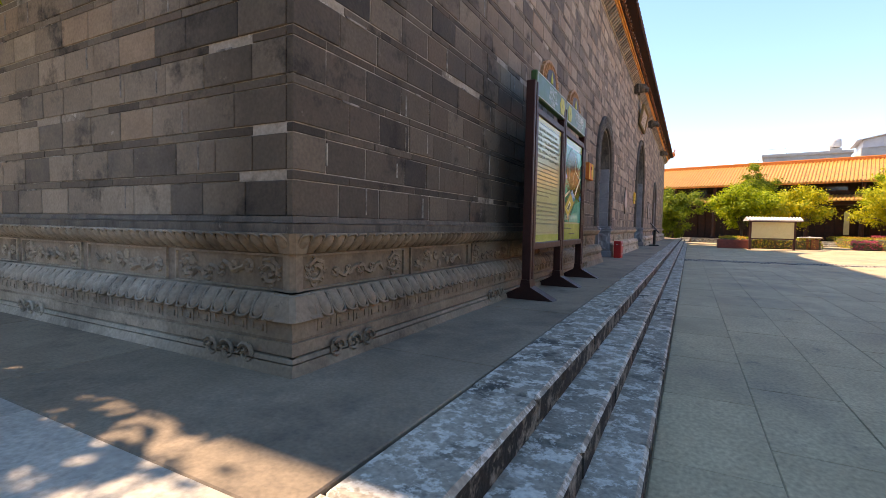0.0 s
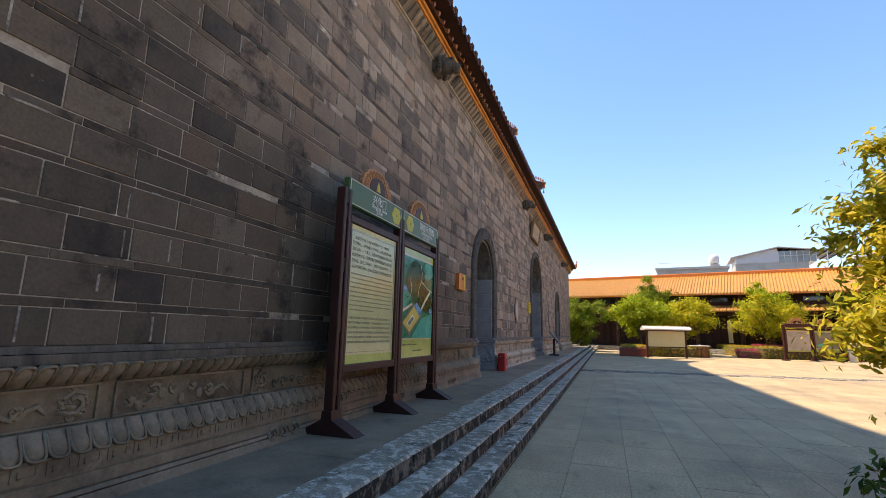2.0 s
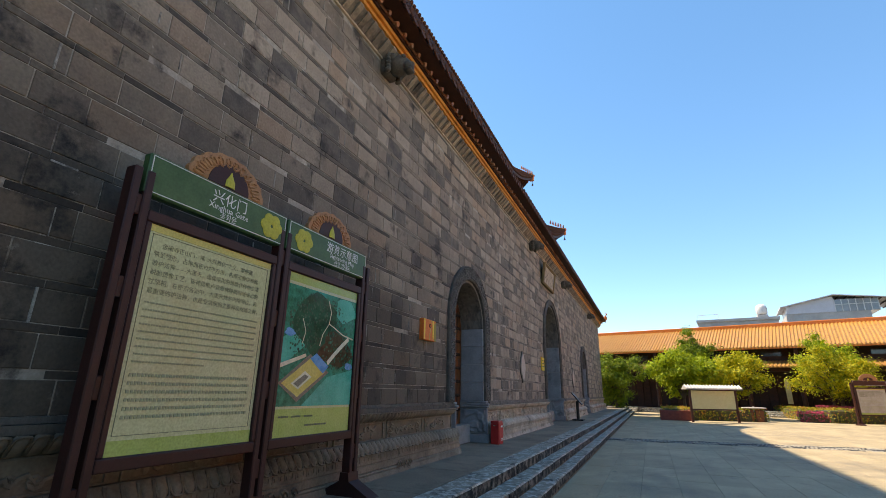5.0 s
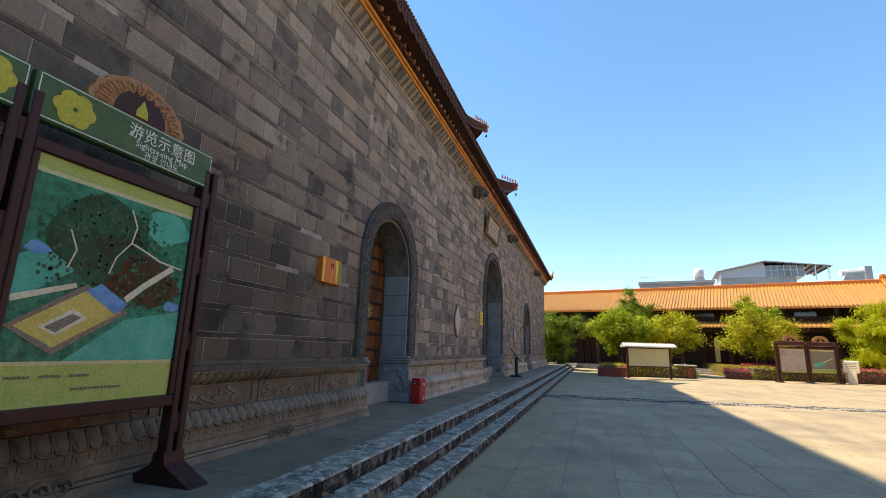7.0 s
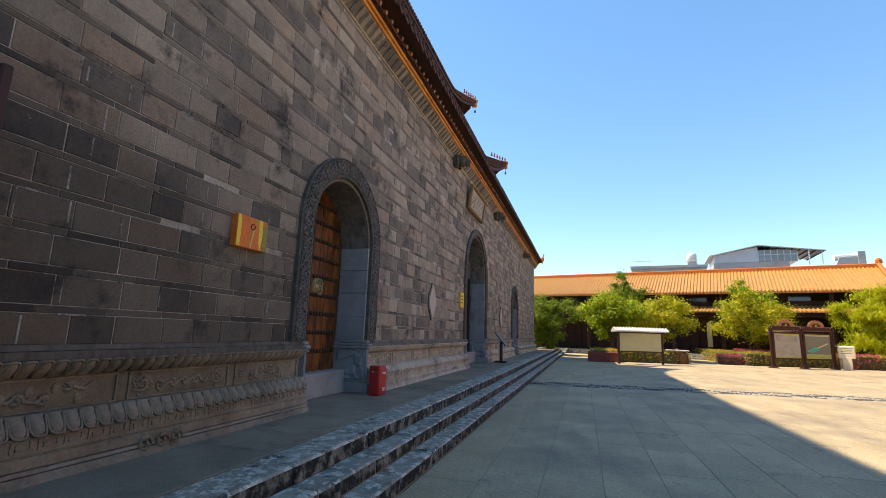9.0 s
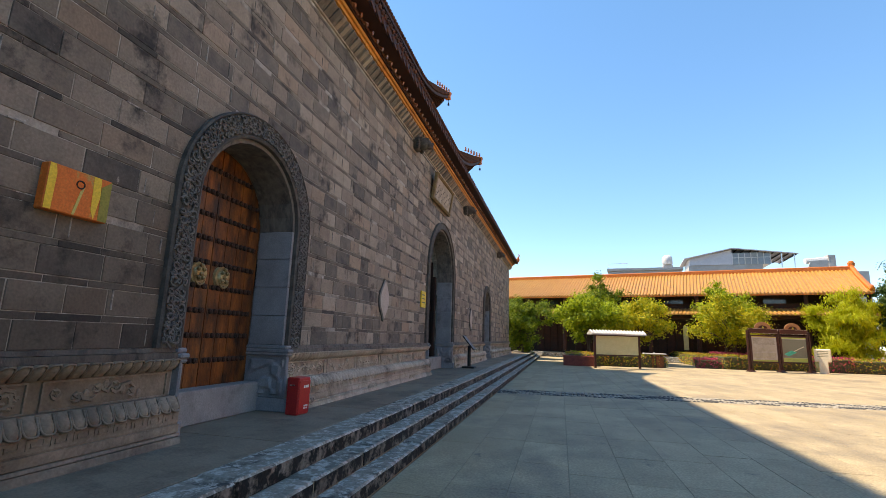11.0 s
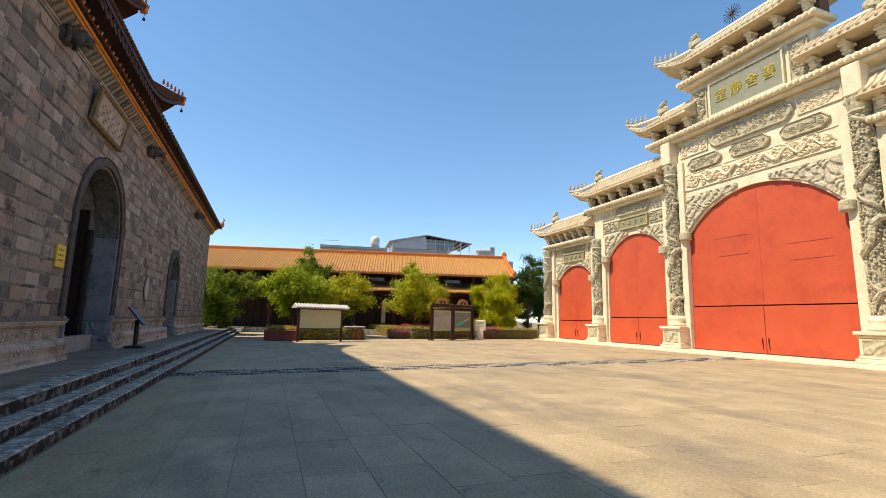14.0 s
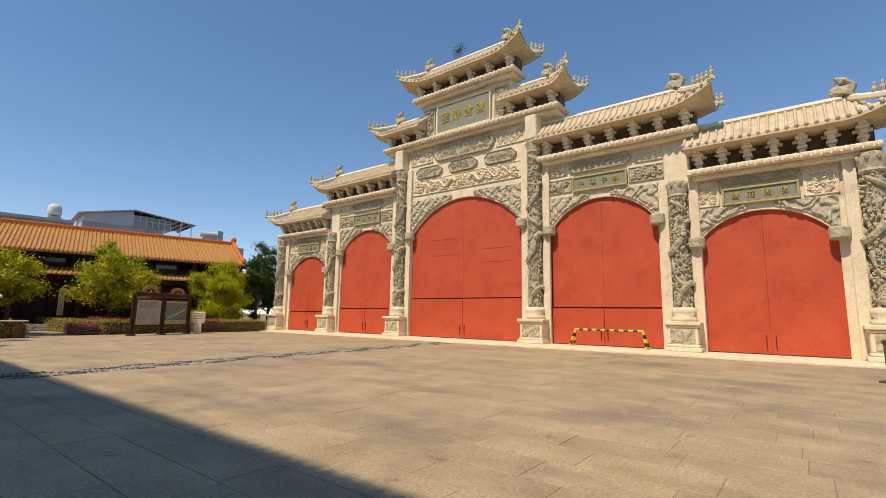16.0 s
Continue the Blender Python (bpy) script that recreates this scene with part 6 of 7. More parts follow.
def tree(x, y, height, crown, count, size, lmat, label, seed, trunk_r=0.09, clumps=26, low=0.35, drop=0.0, name="tree", z=0.0, fill=0.5):
    rng = random.Random(seed)
    e = thing(name, label, "tree", at=(x, y, z))
    mb = MB()
    top = height * 0.62
    base = [Vector((0, 0, -0.02)), Vector((rng.uniform(-0.1, 0.1), rng.uniform(-0.1, 0.1), height * 0.2)), Vector((rng.uniform(-0.2, 0.2), rng.uniform(-0.2, 0.2), top))]
    mb.tube(base, [trunk_r * 1.3, trunk_r, trunk_r * 0.5], 8)
    lv = MB()
    cz = height * (low + 1) / 2
    hz = height * (1 - low) / 2
    clumps = int(clumps * 1.6)
    for i in range(clumps):
        th = rng.uniform(0, 6.28)
        u = rng.uniform(-1, 1)
        rr = rng.uniform(fill * 0.7, 1.08)
        s = math.sqrt(max(0, 1 - u * u))
        c = Vector((crown * rr * s * math.cos(th), crown * rr * s * math.sin(th), cz + hz * rr * u * 0.95))
        cr = crown * rng.uniform(0.24, 0.42)
        st_ = base[1].lerp(base[2], rng.uniform(0.0, 1.0))
        mid = st_.lerp(c, 0.5) + Vector((0, 0, 0.08 * height))
        mb.tube([st_, mid, c], [trunk_r * 0.45, trunk_r * 0.28, trunk_r * 0.08], 5)
        leaves(lv, c, (cr, cr, cr * 0.7), count // clumps, size, rng, 0.3, drop)
    part("trunk", mb, M_BARK, e, "brown trunk and limbs")
    part("crown", lv, lmat, e)
    return e


def hedge(x0, y0, x1, y1, w, h, lmat, label, seed, density=260, size=0.06, cat="hedge"):
    rng = random.Random(seed)
    e = thing(name="hedge", label=label, category=cat, at=(x0, y0, 0))
    d = Vector((x1 - x0, y1 - y0, 0))
    L = d.length
    d.normalize()
    p = Vector((-d.y, d.x, 0))
    core = MB()
    m = Matrix(((d.x, p.x, 0, 0), (d.y, p.y, 0, 0), (0, 0, 1, 0), (0, 0, 0, 1)))
    core.cbox(0.08, -w / 2 + 0.08, -0.01, L - 0.08, w / 2 - 0.08, h - 0.1, 0.05, m)
    part("inner_bush", core, M_SOIL, e, "dense dark twigs")
    lv = MB()
    for _ in range(int(L * density)):
        f = rng.random()
        a = rng.uniform(0, L)
        if f < 0.45:
            q = Vector((a, rng.uniform(-w / 2, w / 2), h + rng.gauss(0, 0.04)))
        elif f < 0.92:
            q = Vector((a, -w / 2 * rng.choice((1, 1, -1)) + rng.gauss(0, 0.03), rng.uniform(0.02, h)))
        else:
            q = Vector((rng.choice((0, L)), rng.uniform(-w / 2, w / 2), rng.uniform(0.02, h)))
        q = m @ q
        n_ = Vector((rng.gauss(0, 1), rng.gauss(0, 1), rng.gauss(0.3, 1))).normalized()
        t = n_.orthogonal().normalized()
        b = n_.cross(t)
        s = size * rng.uniform(0.6, 1.3)
        lv.add([q - t * s, q + b * s * 0.5, q + t * s, q - b * s * 0.5], [(0, 1, 2, 3)])
    part("leaves", lv, lmat, e)
    return e


tree(5.5, 39.6, 4.7, 2.3, 26000, 0.11, M_LEAF_G, "round bright green tree in a planter behind the notice board", 3, 0.1, 44, 0.36, fill=0.35)
tree(8.7, 41.5, 4.8, 2.2, 22000, 0.11, M_LEAF_Y, "yellowing round tree beside a green one", 4, 0.1, 40, 0.3, fill=0.35)
tree(7.0, 44.5, 6.9, 1.7, 14000, 0.1, M_LEAF_M, "slender taller green tree behind the round trees", 5, 0.1, 30, 0.42, fill=0.3)
tree(15.2, 42.6, 5.0, 2.6, 24000, 0.09, M_LEAF_Y, "broad yellow-green tree with an uneven crown", 6, 0.12, 44, 0.3, fill=0.35)
tree(15.0, 43.4, 6.3, 1.6, 14000, 0.1, M_LEAF_G, "green tree rising behind a broad yellow-green one", 12, 0.08, 30, 0.3, fill=0.3)
tree(22.7, 44.0, 5.6, 2.2, 46000, 0.11, M_LEAF_W, "feathery yellow-green bamboo clump", 7, 0.07, 90, 0.06, 1.2, name="bamboo_clump", fill=0.15)
tree(26.4, 44.8, 7.4, 2.2, 30000, 0.11, M_LEAF_D, "dark green broad-leaved tree beside the gateway", 8, 0.12, 60, 0.1, name="tree", fill=0.3)
tree(0.7, 44.0, 5.2, 2.0, 30000, 0.11, M_LEAF_M, "bushy green tree at the end of the hall", 9, 0.1, 46, 0.1, fill=0.25)
tree(29.2, 47.6, 6.4, 2.3, 14000, 0.12, M_LEAF_D, "dark green tree behind the end of the gateway", 17, 0.12, 40, 0.06, fill=0.3)
tree(-0.4, 46.0, 4.0, 1.3, 7000, 0.09, M_LEAF_D, "dark green bush at the end of the hall", 10, 0.1, 24, 0.1, fill=0.3)
tree(6.1, 3.9, 4.4, 1.27, 26000, 0.052, M_LEAF_A, "young tree with yellow autumn leaves at the edge of the plaza", 11, 0.06, 70, 0.06, name="tree", fill=0.25)
tree(5.85, 4.05, 3.5, 0.92, 22000, 0.05, M_LEAF_A, "low bushy tree with yellow autumn leaves beside a taller one", 16, 0.04, 60, 0.14, name="tree", fill=0.2)
tree(-4.6, -2.1, 7.0, 2.4, 30000, 0.12, M_LEAF_G, "leafy tree at the south end of the hall terrace", 15, 0.1, 40, 0.35, fill=0.2, z=0.45)
tree(4.35, 1.95, 0.95, 0.36, 1500, 0.035, M_LEAF_D, "low dark green shrub at the edge of the plaza", 14, 0.02, 20, 0.05, name="shrub", fill=0.2)
hedge(4.0, 37.0, 9.8, 38.2, 1.4, 0.75, M_LEAF_H, "clipped hedge in a low planter behind the notice board", 21)
hedge(13.3, 40.0, 19.5, 42.0, 1.6, 0.85, M_LEAF_H, "clipped green and rust hedge along the flower bed", 22)
hedge(13.0, 54.0, 13.4, 40.4, 1.2, 0.8, M_LEAF_H, "clipped hedge running beside the path", 23, 200)
hedge(14.2, 44.0, 15.3, 40.9, 0.6, 0.95, M_LEAF_P, "pink flowering shrub in the hedge", 24, 300, 0.06, "shrub")
hedge(19.2, 40.6, 21.0, 41.0, 1.0, 0.9, M_LEAF_P, "pink flowering shrub beside the signboards", 25, 300, 0.06, "shrub")
hedge(12.0, 39.7, 14.4, 40.0, 0.8, 0.6, M_LEAF_P, "low red-flowering shrub at the corner of the flower bed", 27, 300, 0.06, "shrub")
hedge(19.6, 41.0, 25.0, 41.6, 1.2, 0.85, M_LEAF_H, "clipped hedge beside the gateway", 26)
mb = MB()
mb.cbox(3.75, 35.6, -0.01, 5.55, 36.9, 0.6, 0.03)
tagged(part("planter", mb, mat("red_planter_tile", (0.16, 0.035, 0.025), (0.26, 0.07, 0.045), rough=0.6, bump=0.3)), "low red-tiled planter with a bushy shrub", "planter")
hedge(3.85, 36.25, 5.45, 36.25, 1.1, 0.78, M_LEAF_H, "rust and green shrub growing in the red planter", 28)


# ================= boards and signs =================
def tile_roof_board(x0, y0, x1, y1):
    d = Vector((x1 - x0, y1 - y0, 0))
    ang = math.degrees(math.atan2(d.y, d.x))
    e = thing("notice_board", "wide pale green notice board under a small white tiled roof", "notice board", at=(x0, y0, 0), rz=ang)
    L = d.length
    for xx in (0, L):
        mb = MB()
        mb.cbox(xx - 0.06, -0.06, -0.01, xx + 0.06, 0.06, 1.95, 0.01)
        part("post", mb, M_FRAMEWOOD, e)
    mb = MB()
    mb.cbox(0.06, -0.04, 0.75, L - 0.06, 0.04, 1.8, 0.01)
    part("panel", mb, M_PAPER, e, "pale green glazed panel")
    mb = MB()
    for a, b, c, dd in ((0.06, L - 0.06, 0.68, 0.75), (0.06, L - 0.06, 1.8, 1.86)):
        mb.cbox(a, -0.06, c, b, 0.06, dd, 0.01)
    part("frame", mb, M_FRAMEWOOD, e)
    mb = MB()
    mb.prism([(-0.35, 1.86), (0.35, 1.86), (0.35, 1.92), (0.04, 2.1), (-0.04, 2.1), (-0.35, 1.92)], -0.3, L + 0.3, "x")
    rf = part("roof", mb, M_CONC, e, "small pale tiled roof")
    t = MB()
    t.tube([(0, -0.37, 1.93), (0, 0, 2.12)], 0.045, 6)
    me = t.mesh("tile_row", M_WHITE)
    k = int(L / 0.14)
    for i in range(k):
        o = part("roof_tile", me, None, rf)
        o.matrix_basis = pose(-0.25 + (L + 0.5) * i / (k - 1), 0, 0)
    return e


tile_roof_board(5.5, 34.4, 8.0, 35.3)


def bars(mb, y0, y1, z, h, rng, gap, x):
    """Illegible writing: one row of short bars."""
    q = y0
    while q < y1 - gap:
        w = rng.uniform(0.6, 1.0) * gap
        mb.box(x, q, z, x + 0.003, q + w * 0.78, z + h)
        q += w * 1.12


def flower(mb, c, r, x):
    for q in range(6):
        a = q * math.pi / 3
        mb.ball((x, c[0] + r * 0.55 * math.cos(a), c[1] + r * 0.5 * math.sin(a)), (0.004, r * 0.48, r * 0.4), 10, 6)


M_MAP1 = mat("map_forest_green", (0.006, 0.1, 0.055), (0.03, 0.28, 0.17), c3=None, rough=0.14, scale=22, fine=90, bump=0, stain=(0.015, 0.32, 0.22), stain_scale=2.6, stain_lo=0.52, stain_hi=0.66, spec=0.15)
M_MAPW = mat("map_pale_teal", (0.03, 0.36, 0.25), (0.09, 0.48, 0.36), rough=0.14, bump=0, spec=0.15)
M_MAPTREE = mat("map_dark_woods", (0.004, 0.04, 0.02), (0.012, 0.12, 0.065), rough=0.14, bump=0, island=0.5, spec=0.15)
M_MAPBROWN = mat("map_brown_woods", (0.03, 0.03, 0.015), (0.07, 0.055, 0.03), rough=0.14, scale=20, bump=0, spec=0.15)
M_MAPDOT = mat("map_tree_tops", (0.012, 0.05, 0.03), (0.05, 0.16, 0.1), rough=0.14, bump=0, island=0.5, spec=0.15)
M_MAPGREY = mat("map_grey_walls", (0.12, 0.15, 0.11), (0.2, 0.22, 0.17), rough=0.2, scale=30, bump=0)
M_MAPYARD = mat("map_courtyards", (0.5, 0.44, 0.1), (0.62, 0.54, 0.16), rough=0.2, bump=0)
M_MAPBLUE = mat("map_blue", (0.05, 0.25, 0.5), (0.1, 0.35, 0.6), rough=0.3, bump=0)
M_MAPROAD = mat("map_road", (0.55, 0.58, 0.4), (0.65, 0.65, 0.48), rough=0.3, bump=0)
M_OCHRE = mat("ochre_ornament", (0.32, 0.15, 0.06), (0.42, 0.22, 0.1), rough=0.5, bump=0.2)


TEXT_ROWS = ("    金殿寺正山门，喻“大兴教化”之义，整座建", "筑呈塔形，占地面积927平方米，内部主要供奉佛", "教护法神——大黑天，造像采用的是唐代传统生漆",
             "脱胎塑像工艺。该神是毗卢遮那佛降魔时呈现出的", "忿怒相。在密宗各派中，大黑天梵名玛哈嘎拉，是", "最重要的护法神，也是专治疾病之医神及财富之神。")


def written(txt, size, material, parent, at, align="CENTER"):
    """Flat lettering that faces +x, as one mesh."""
    cu = bpy.data.curves.new("text", "FONT")
    cu.body, cu.size, cu.extrude, cu.align_x, cu.align_y, cu.resolution_u = txt, size, 0.0006, align, "CENTER", 1
    tmp = bpy.data.objects.new("text", cu)
    scene.collection.objects.link(tmp)
    me = bpy.data.meshes.new_from_object(tmp.evaluated_get(bpy.context.evaluated_depsgraph_get()))
    bpy.data.objects.remove(tmp)
    me.materials.append(material)
    o = new("lettering", me)
    o.parent = parent
    o.matrix_basis = Matrix.Translation(at) @ Euler((radians(90), 0, radians(90))).to_matrix().to_4x4()
    return o


def sign_pair(name, label, m, simple=False):
    """Two framed panels between three posts, with header boards and round crests. Local axes: y along, x to the reader."""
    e = new(name)
    e.matrix_basis = m
    tagged(e, label, "information sign", "sign stands")
    P = [0.0, 1.36, 2.72]
    for p in P:
        mb = MB()
        for s in (-1, 1):
            mb.cbox(-0.05, p + s * 0.045 - 0.028, 0.02, 0.05, p + s * 0.045 + 0.028, 2.42, 0.008)
        for z in (0.35, 0.95, 1.55, 2.1):
            mb.cbox(-0.035, p - 0.03, z, 0.035, p + 0.03, z + 0.14, 0.006)
        po = part("post", mb, M_FRAMEWOOD, e, "dark maroon double post")
        ft = MB()
        ft.prism([(-0.32, 0.0), (0.32, 0.0), (0.06, 0.14), (0.05, 0.22), (-0.05, 0.22), (-0.06, 0.14)], p - 0.09, p + 0.09, "y")
        part("foot", ft, M_FRAMEWOOD, po, "splayed foot")
    for k in (0, 1):
        y0, y1 = P[k] + 0.075, P[k + 1] - 0.075
        fr = MB()
        for a, b, c, d in ((y0, y1, 0.55, 0.63), (y0, y1, 2.08, 2.16), (y0, y0 + 0.043, 0.63, 2.08), (y1 - 0.043, y1, 0.63, 2.08)):
            fr.cbox(-0.045, a, c, 0.045, b, d, 0.008)
        f = part("panel_frame", fr, M_FRAMEWOOD, e, "dark maroon frame")
        pa = MB()
        ya, yb = y0 + 0.045, y1 - 0.045
        pa.box(-0.02, ya, 0.632, 0.02, yb, 2.078)
        pn = part("panel", pa, M_GREYPAPER if simple else M_PAPER, f, "pale green text panel" if k == 0 else "green pictorial map panel")
        rng = random.Random(5 + k)
        if k == 0:
            for nm, mm, za, zb in (("upper_band", M_BANDY, 2.03, 2.078), ("lower_band", M_BANDL, 0.632, 0.72)):
                bd_ = MB()
                bd_.box(0.02, ya, za, 0.0225, yb, zb)
                part(nm, bd_, mm, pn, "yellow-green printed band")
            bd_ = MB()
            for a, b, c, d in ((ya + 0.03, yb - 0.03, 0.745, 0.749), (ya + 0.03, yb - 0.03, 2.012, 2.016), (yb - 0.034, yb - 0.03, 0.745, 2.016), (ya + 0.03, ya + 0.034, 0.745, 2.016)):
                bd_.box(0.02, a, c, 0.0225, b, d)
            part("printed_border", bd_, M_INK, pn, "thin printed border")
            z = 1.945
            for line in TEXT_ROWS:
                if simple:
                    t = MB()
                    bars(t, ya + 0.07, yb - 0.07, z - 0.015, 0.028, rng, 0.04, 0.021)
                    tagged(part("text", t, M_INK, pn, "row of small grey writing"), kind="stuff")
                else:
                    o = written(line, 0.0435, M_INK, pn, (0.0212, ya + 0.06, z), "LEFT")
                    o.name = "text"
                    tagged(o, "row of dark printed characters", kind="stuff")
                z -= 0.062
            t = MB()
            z -= 0.02
            row = 0
            while z > 0.8:
                gap, hh, dz = (0.02, 0.012, 0.047) if row < 9 else (0.03, 0.022, 0.05)
                bars(t, ya + 0.06, yb - 0.06 - (0.45 if row in (8, 15) else 0), z, hh, rng, gap, 0.021)
                z -= dz + (0.04 if row == 8 else 0)
                row += 1
            tagged(part("text", t, M_INKPALE, pn, "rows of small grey writing"), kind="stuff")
        else:
            w_ = yb - ya
            def sheet(nm, depth, corners, mm, lab):
                """One flat printed shape; corners in shares of the panel's width and height, from its top left."""
                q_ = MB()
                q_.prism([(ya + u * w_, 2.078 - v * 1.446) for u, v in corners], 0.0205 + depth - 0.0006, 0.0205 + depth, "x")
                return part(nm, q_, mm, pn, lab)

            def blob(cu, cv, ru, rv, k=18, wob=0.12):
                return [(min(1, max(0, cu + ru * (1 + wob * math.sin(3 * a + cu * 9) + wob * math.sin(5 * a)) * math.cos(a))),
                         min(0.82, max(0.08, cv + rv * (1 + wob * math.sin(4 * a + cv * 7)) * math.sin(a)))) for a in [2 * math.pi * q / k for q in range(k)]]

            def ribbon(nm, depth, pts, wd, mm, lab):
                q_ = MB()
                for (a, b), (c, d) in zip(pts, pts[1:]):
                    p, q = Vector((0.0205 + depth, ya + a * w_, 2.078 - b * 1.446)), Vector((0.0205 + depth, ya + c * w_, 2.078 - d * 1.446))
                    n_ = Vector((0, -(q - p).z, (q - p).y)).normalized() * wd
                    q_.add([p - n_, q - n_, q + n_, p + n_], [(0, 1, 2, 3)])
                return part(nm, q_, mm, pn, lab)

            sheet("lower_band", 0.0015, [(0, 0.84), (1, 0.84), (1, 1), (0, 1)], M_BANDL, "lime printed band")
            sheet("upper_band", 0.0015, [(0, 0), (1, 0), (1, 0.055), (0, 0.055)], M_BANDL, "lime printed band")
            sheet("map_ground", 0.0015, [(0, 0.075), (1, 0.075), (1, 0.825), (0, 0.825)], M_MAPGREY if simple else M_MAP1, "faded grey map" if simple else "wooded green map")
            if simple:
                ribbon("map_stair", 0.003, [(0.1, 0.72), (0.5, 0.55), (0.9, 0.36)], 0.02, M_MAPROAD, "pale stair up the hill")
                sheet("map_courtyard", 0.0045, [(0.04, 0.69), (0.24, 0.77), (0.58, 0.61), (0.36, 0.53)], M_MAPW, "pale courtyard")
            else:
                sheet("pale_ground", 0.003, blob(0.82, 0.16, 0.17, 0.09), M_MAPW, "pale teal map ground")
                sheet("pale_ground", 0.003, [(0.3, 0.825), (0.62, 0.64), (1, 0.58), (1, 0.825)], M_MAPW, "pale teal map ground")
                sheet("pale_ground", 0.003, [(0, 0.42), (0.14, 0.36), (0.3, 0.44), (0.05, 0.58), (0, 0.6)], M_MAPW, "pale teal map ground")
                sheet("dark_wood", 0.0045, blob(0.42, 0.3, 0.3, 0.2), M_MAPTREE, "dark printed woods")
                sheet("brown_wood", 0.0046, blob(0.72, 0.45, 0.24, 0.12), M_MAPBROWN, "brown printed woods")
                tr_ = MB()
                for j in range(700):
                    a, b = rng.uniform(0.05, 0.98), rng.uniform(0.1, 0.62)
                    if ((a - 0.45) / 0.42) ** 2 + ((b - 0.34) / 0.25) ** 2 > 1 and ((a - 0.74) / 0.25) ** 2 + ((b - 0.47) / 0.13) ** 2 > 1:
                        continue
                    s = rng.uniform(0.006, 0.015)
                    c = Vector((0.0258, ya + a * w_, 2.078 - b * 1.446))
                    tr_.add([c + Vector((0, s * math.cos(t), s * 1.1 * math.sin(t))) for t in [1.047 * u for u in range(6)]], [tuple(range(6))])
                tagged(part("map_forest", tr_, M_MAPDOT, pn, "small printed tree tops"), kind="stuff")
                sheet("map_road", 0.006, [(0.0, 0.575), (0.3, 0.5), (0.31, 0.52), (0.01, 0.6)], M_MAPROAD, "pale road")
                sheet("map_wall", 0.006, [(0.0, 0.69), (0.24, 0.8), (0.63, 0.61), (0.36, 0.5)], M_MAPGREY, "grey precinct wall")
                sheet("map_courtyard", 0.007, [(0.04, 0.69), (0.24, 0.77), (0.58, 0.61), (0.36, 0.53)], M_MAPYARD, "yellow courtyard")
                sheet("map_roof", 0.008, [(0.15, 0.69), (0.24, 0.725), (0.4, 0.645), (0.31, 0.61)], M_MAPROAD, "pale roof")
                sheet("map_roof", 0.0085, [(0.18, 0.69), (0.24, 0.71), (0.36, 0.645), (0.31, 0.63)], M_MAPGREY, "grey roof")
                sheet("map_roof", 0.008, [(0.36, 0.53), (0.44, 0.49), (0.62, 0.57), (0.55, 0.62)], M_MAPBLUE, "blue roof")
                sheet("map_pond", 0.006, blob(0.08, 0.38, 0.06, 0.025), M_MAPBLUE, "blue pond")
                sheet("map_pond", 0.006, blob(0.93, 0.56, 0.06, 0.025), M_MAPBLUE, "blue pond")
                ribbon("map_stair", 0.0065, [(0.6, 0.55), (0.7, 0.48), (0.8, 0.42), (0.9, 0.36)], 0.022, M_MAPROAD, "pale stair up the hill")
                ribbon("map_path", 0.0066, [(0.55, 0.12), (0.6, 0.2), (0.58, 0.28), (0.66, 0.3), (0.8, 0.34), (0.97, 0.36)], 0.006, M_MAPROAD, "thin pale path")
                ribbon("map_path", 0.0067, [(0.58, 0.28), (0.5, 0.36), (0.47, 0.44)], 0.005, M_MAPROAD, "thin pale path")
                ribbon("map_path", 0.0067, [(0.22, 0.28), (0.27, 0.36), (0.24, 0.44)], 0.005, M_MAPROAD, "thin pale path")
            t = MB()
            for j in range(3):
                bars(t, ya + 0.06 + 0.17 * j, ya + 0.19 + 0.17 * j, 0.79, 0.016, rng, 0.02, 0.0225)
            bars(t, ya + 0.42, ya + 0.75, 0.71, 0.016, rng, 0.03, 0.0225)
            tagged(part("text", t, M_INK, pn, "small map legend"), kind="stuff")
        hd = MB()
        hy0, hy1 = P[k] + 0.0, P[k + 1] - 0.0
        hd.cbox(-0.03, hy0 + 0.012, 2.26, 0.045, hy1 - 0.012, 2.55, 0.01)
        h = part("header_board", hd, M_FRAMEWOOD if simple else M_HEADER, e, "weathered brown header board" if simple else "green header board")
        fl = MB()
        fy = hy1 - 0.2 if k == 0 else hy0 + 0.24
        flower(fl, (fy, 2.4), 0.13, 0.048)
        if not simple:
            part("flower", fl, M_EMBLEM, h, "yellow flower emblem")
        bd = MB()
        for a, b, c, d in ((hy0 + 0.03, hy1 - 0.03, 2.275, 2.281), (hy0 + 0.03, hy1 - 0.03, 2.53, 2.536), (hy0 + 0.03, hy0 + 0.036, 2.275, 2.536), (hy1 - 0.036, hy1 - 0.03, 2.275, 2.536)):
            bd.box(0.045, a, c, 0.048, b, d)
        part("border", bd, M_LETTER, h, "thin pale border")
        if not simple:
            for txt, sz, zz in (("兴化门" if k == 0 else "游览示意图", 0.115, 2.445), ("Xinghua Gate" if k == 0 else "Sightseeing Map", 0.07, 2.37), ("관광 안내도" if k else "흥화문", 0.06, 2.31)):
                o = written(txt, sz, M_LETTER, h, (0.0465, (hy0 + hy1) / 2 + (0.2 if k else 0.02), zz))
                tagged(o, "white lettering", kind="stuff")
        cr = MB()
        yc = (hy0 + hy1) / 2
        out = []
        for t in range(41):
            a = math.pi * t / 40
            r_ = 0.36 + 0.018 * abs(math.sin(a * 9))
            out.append((yc + r_ * math.cos(a), 2.552 + r_ * (1.05 if simple else 0.76) * math.sin(a)))
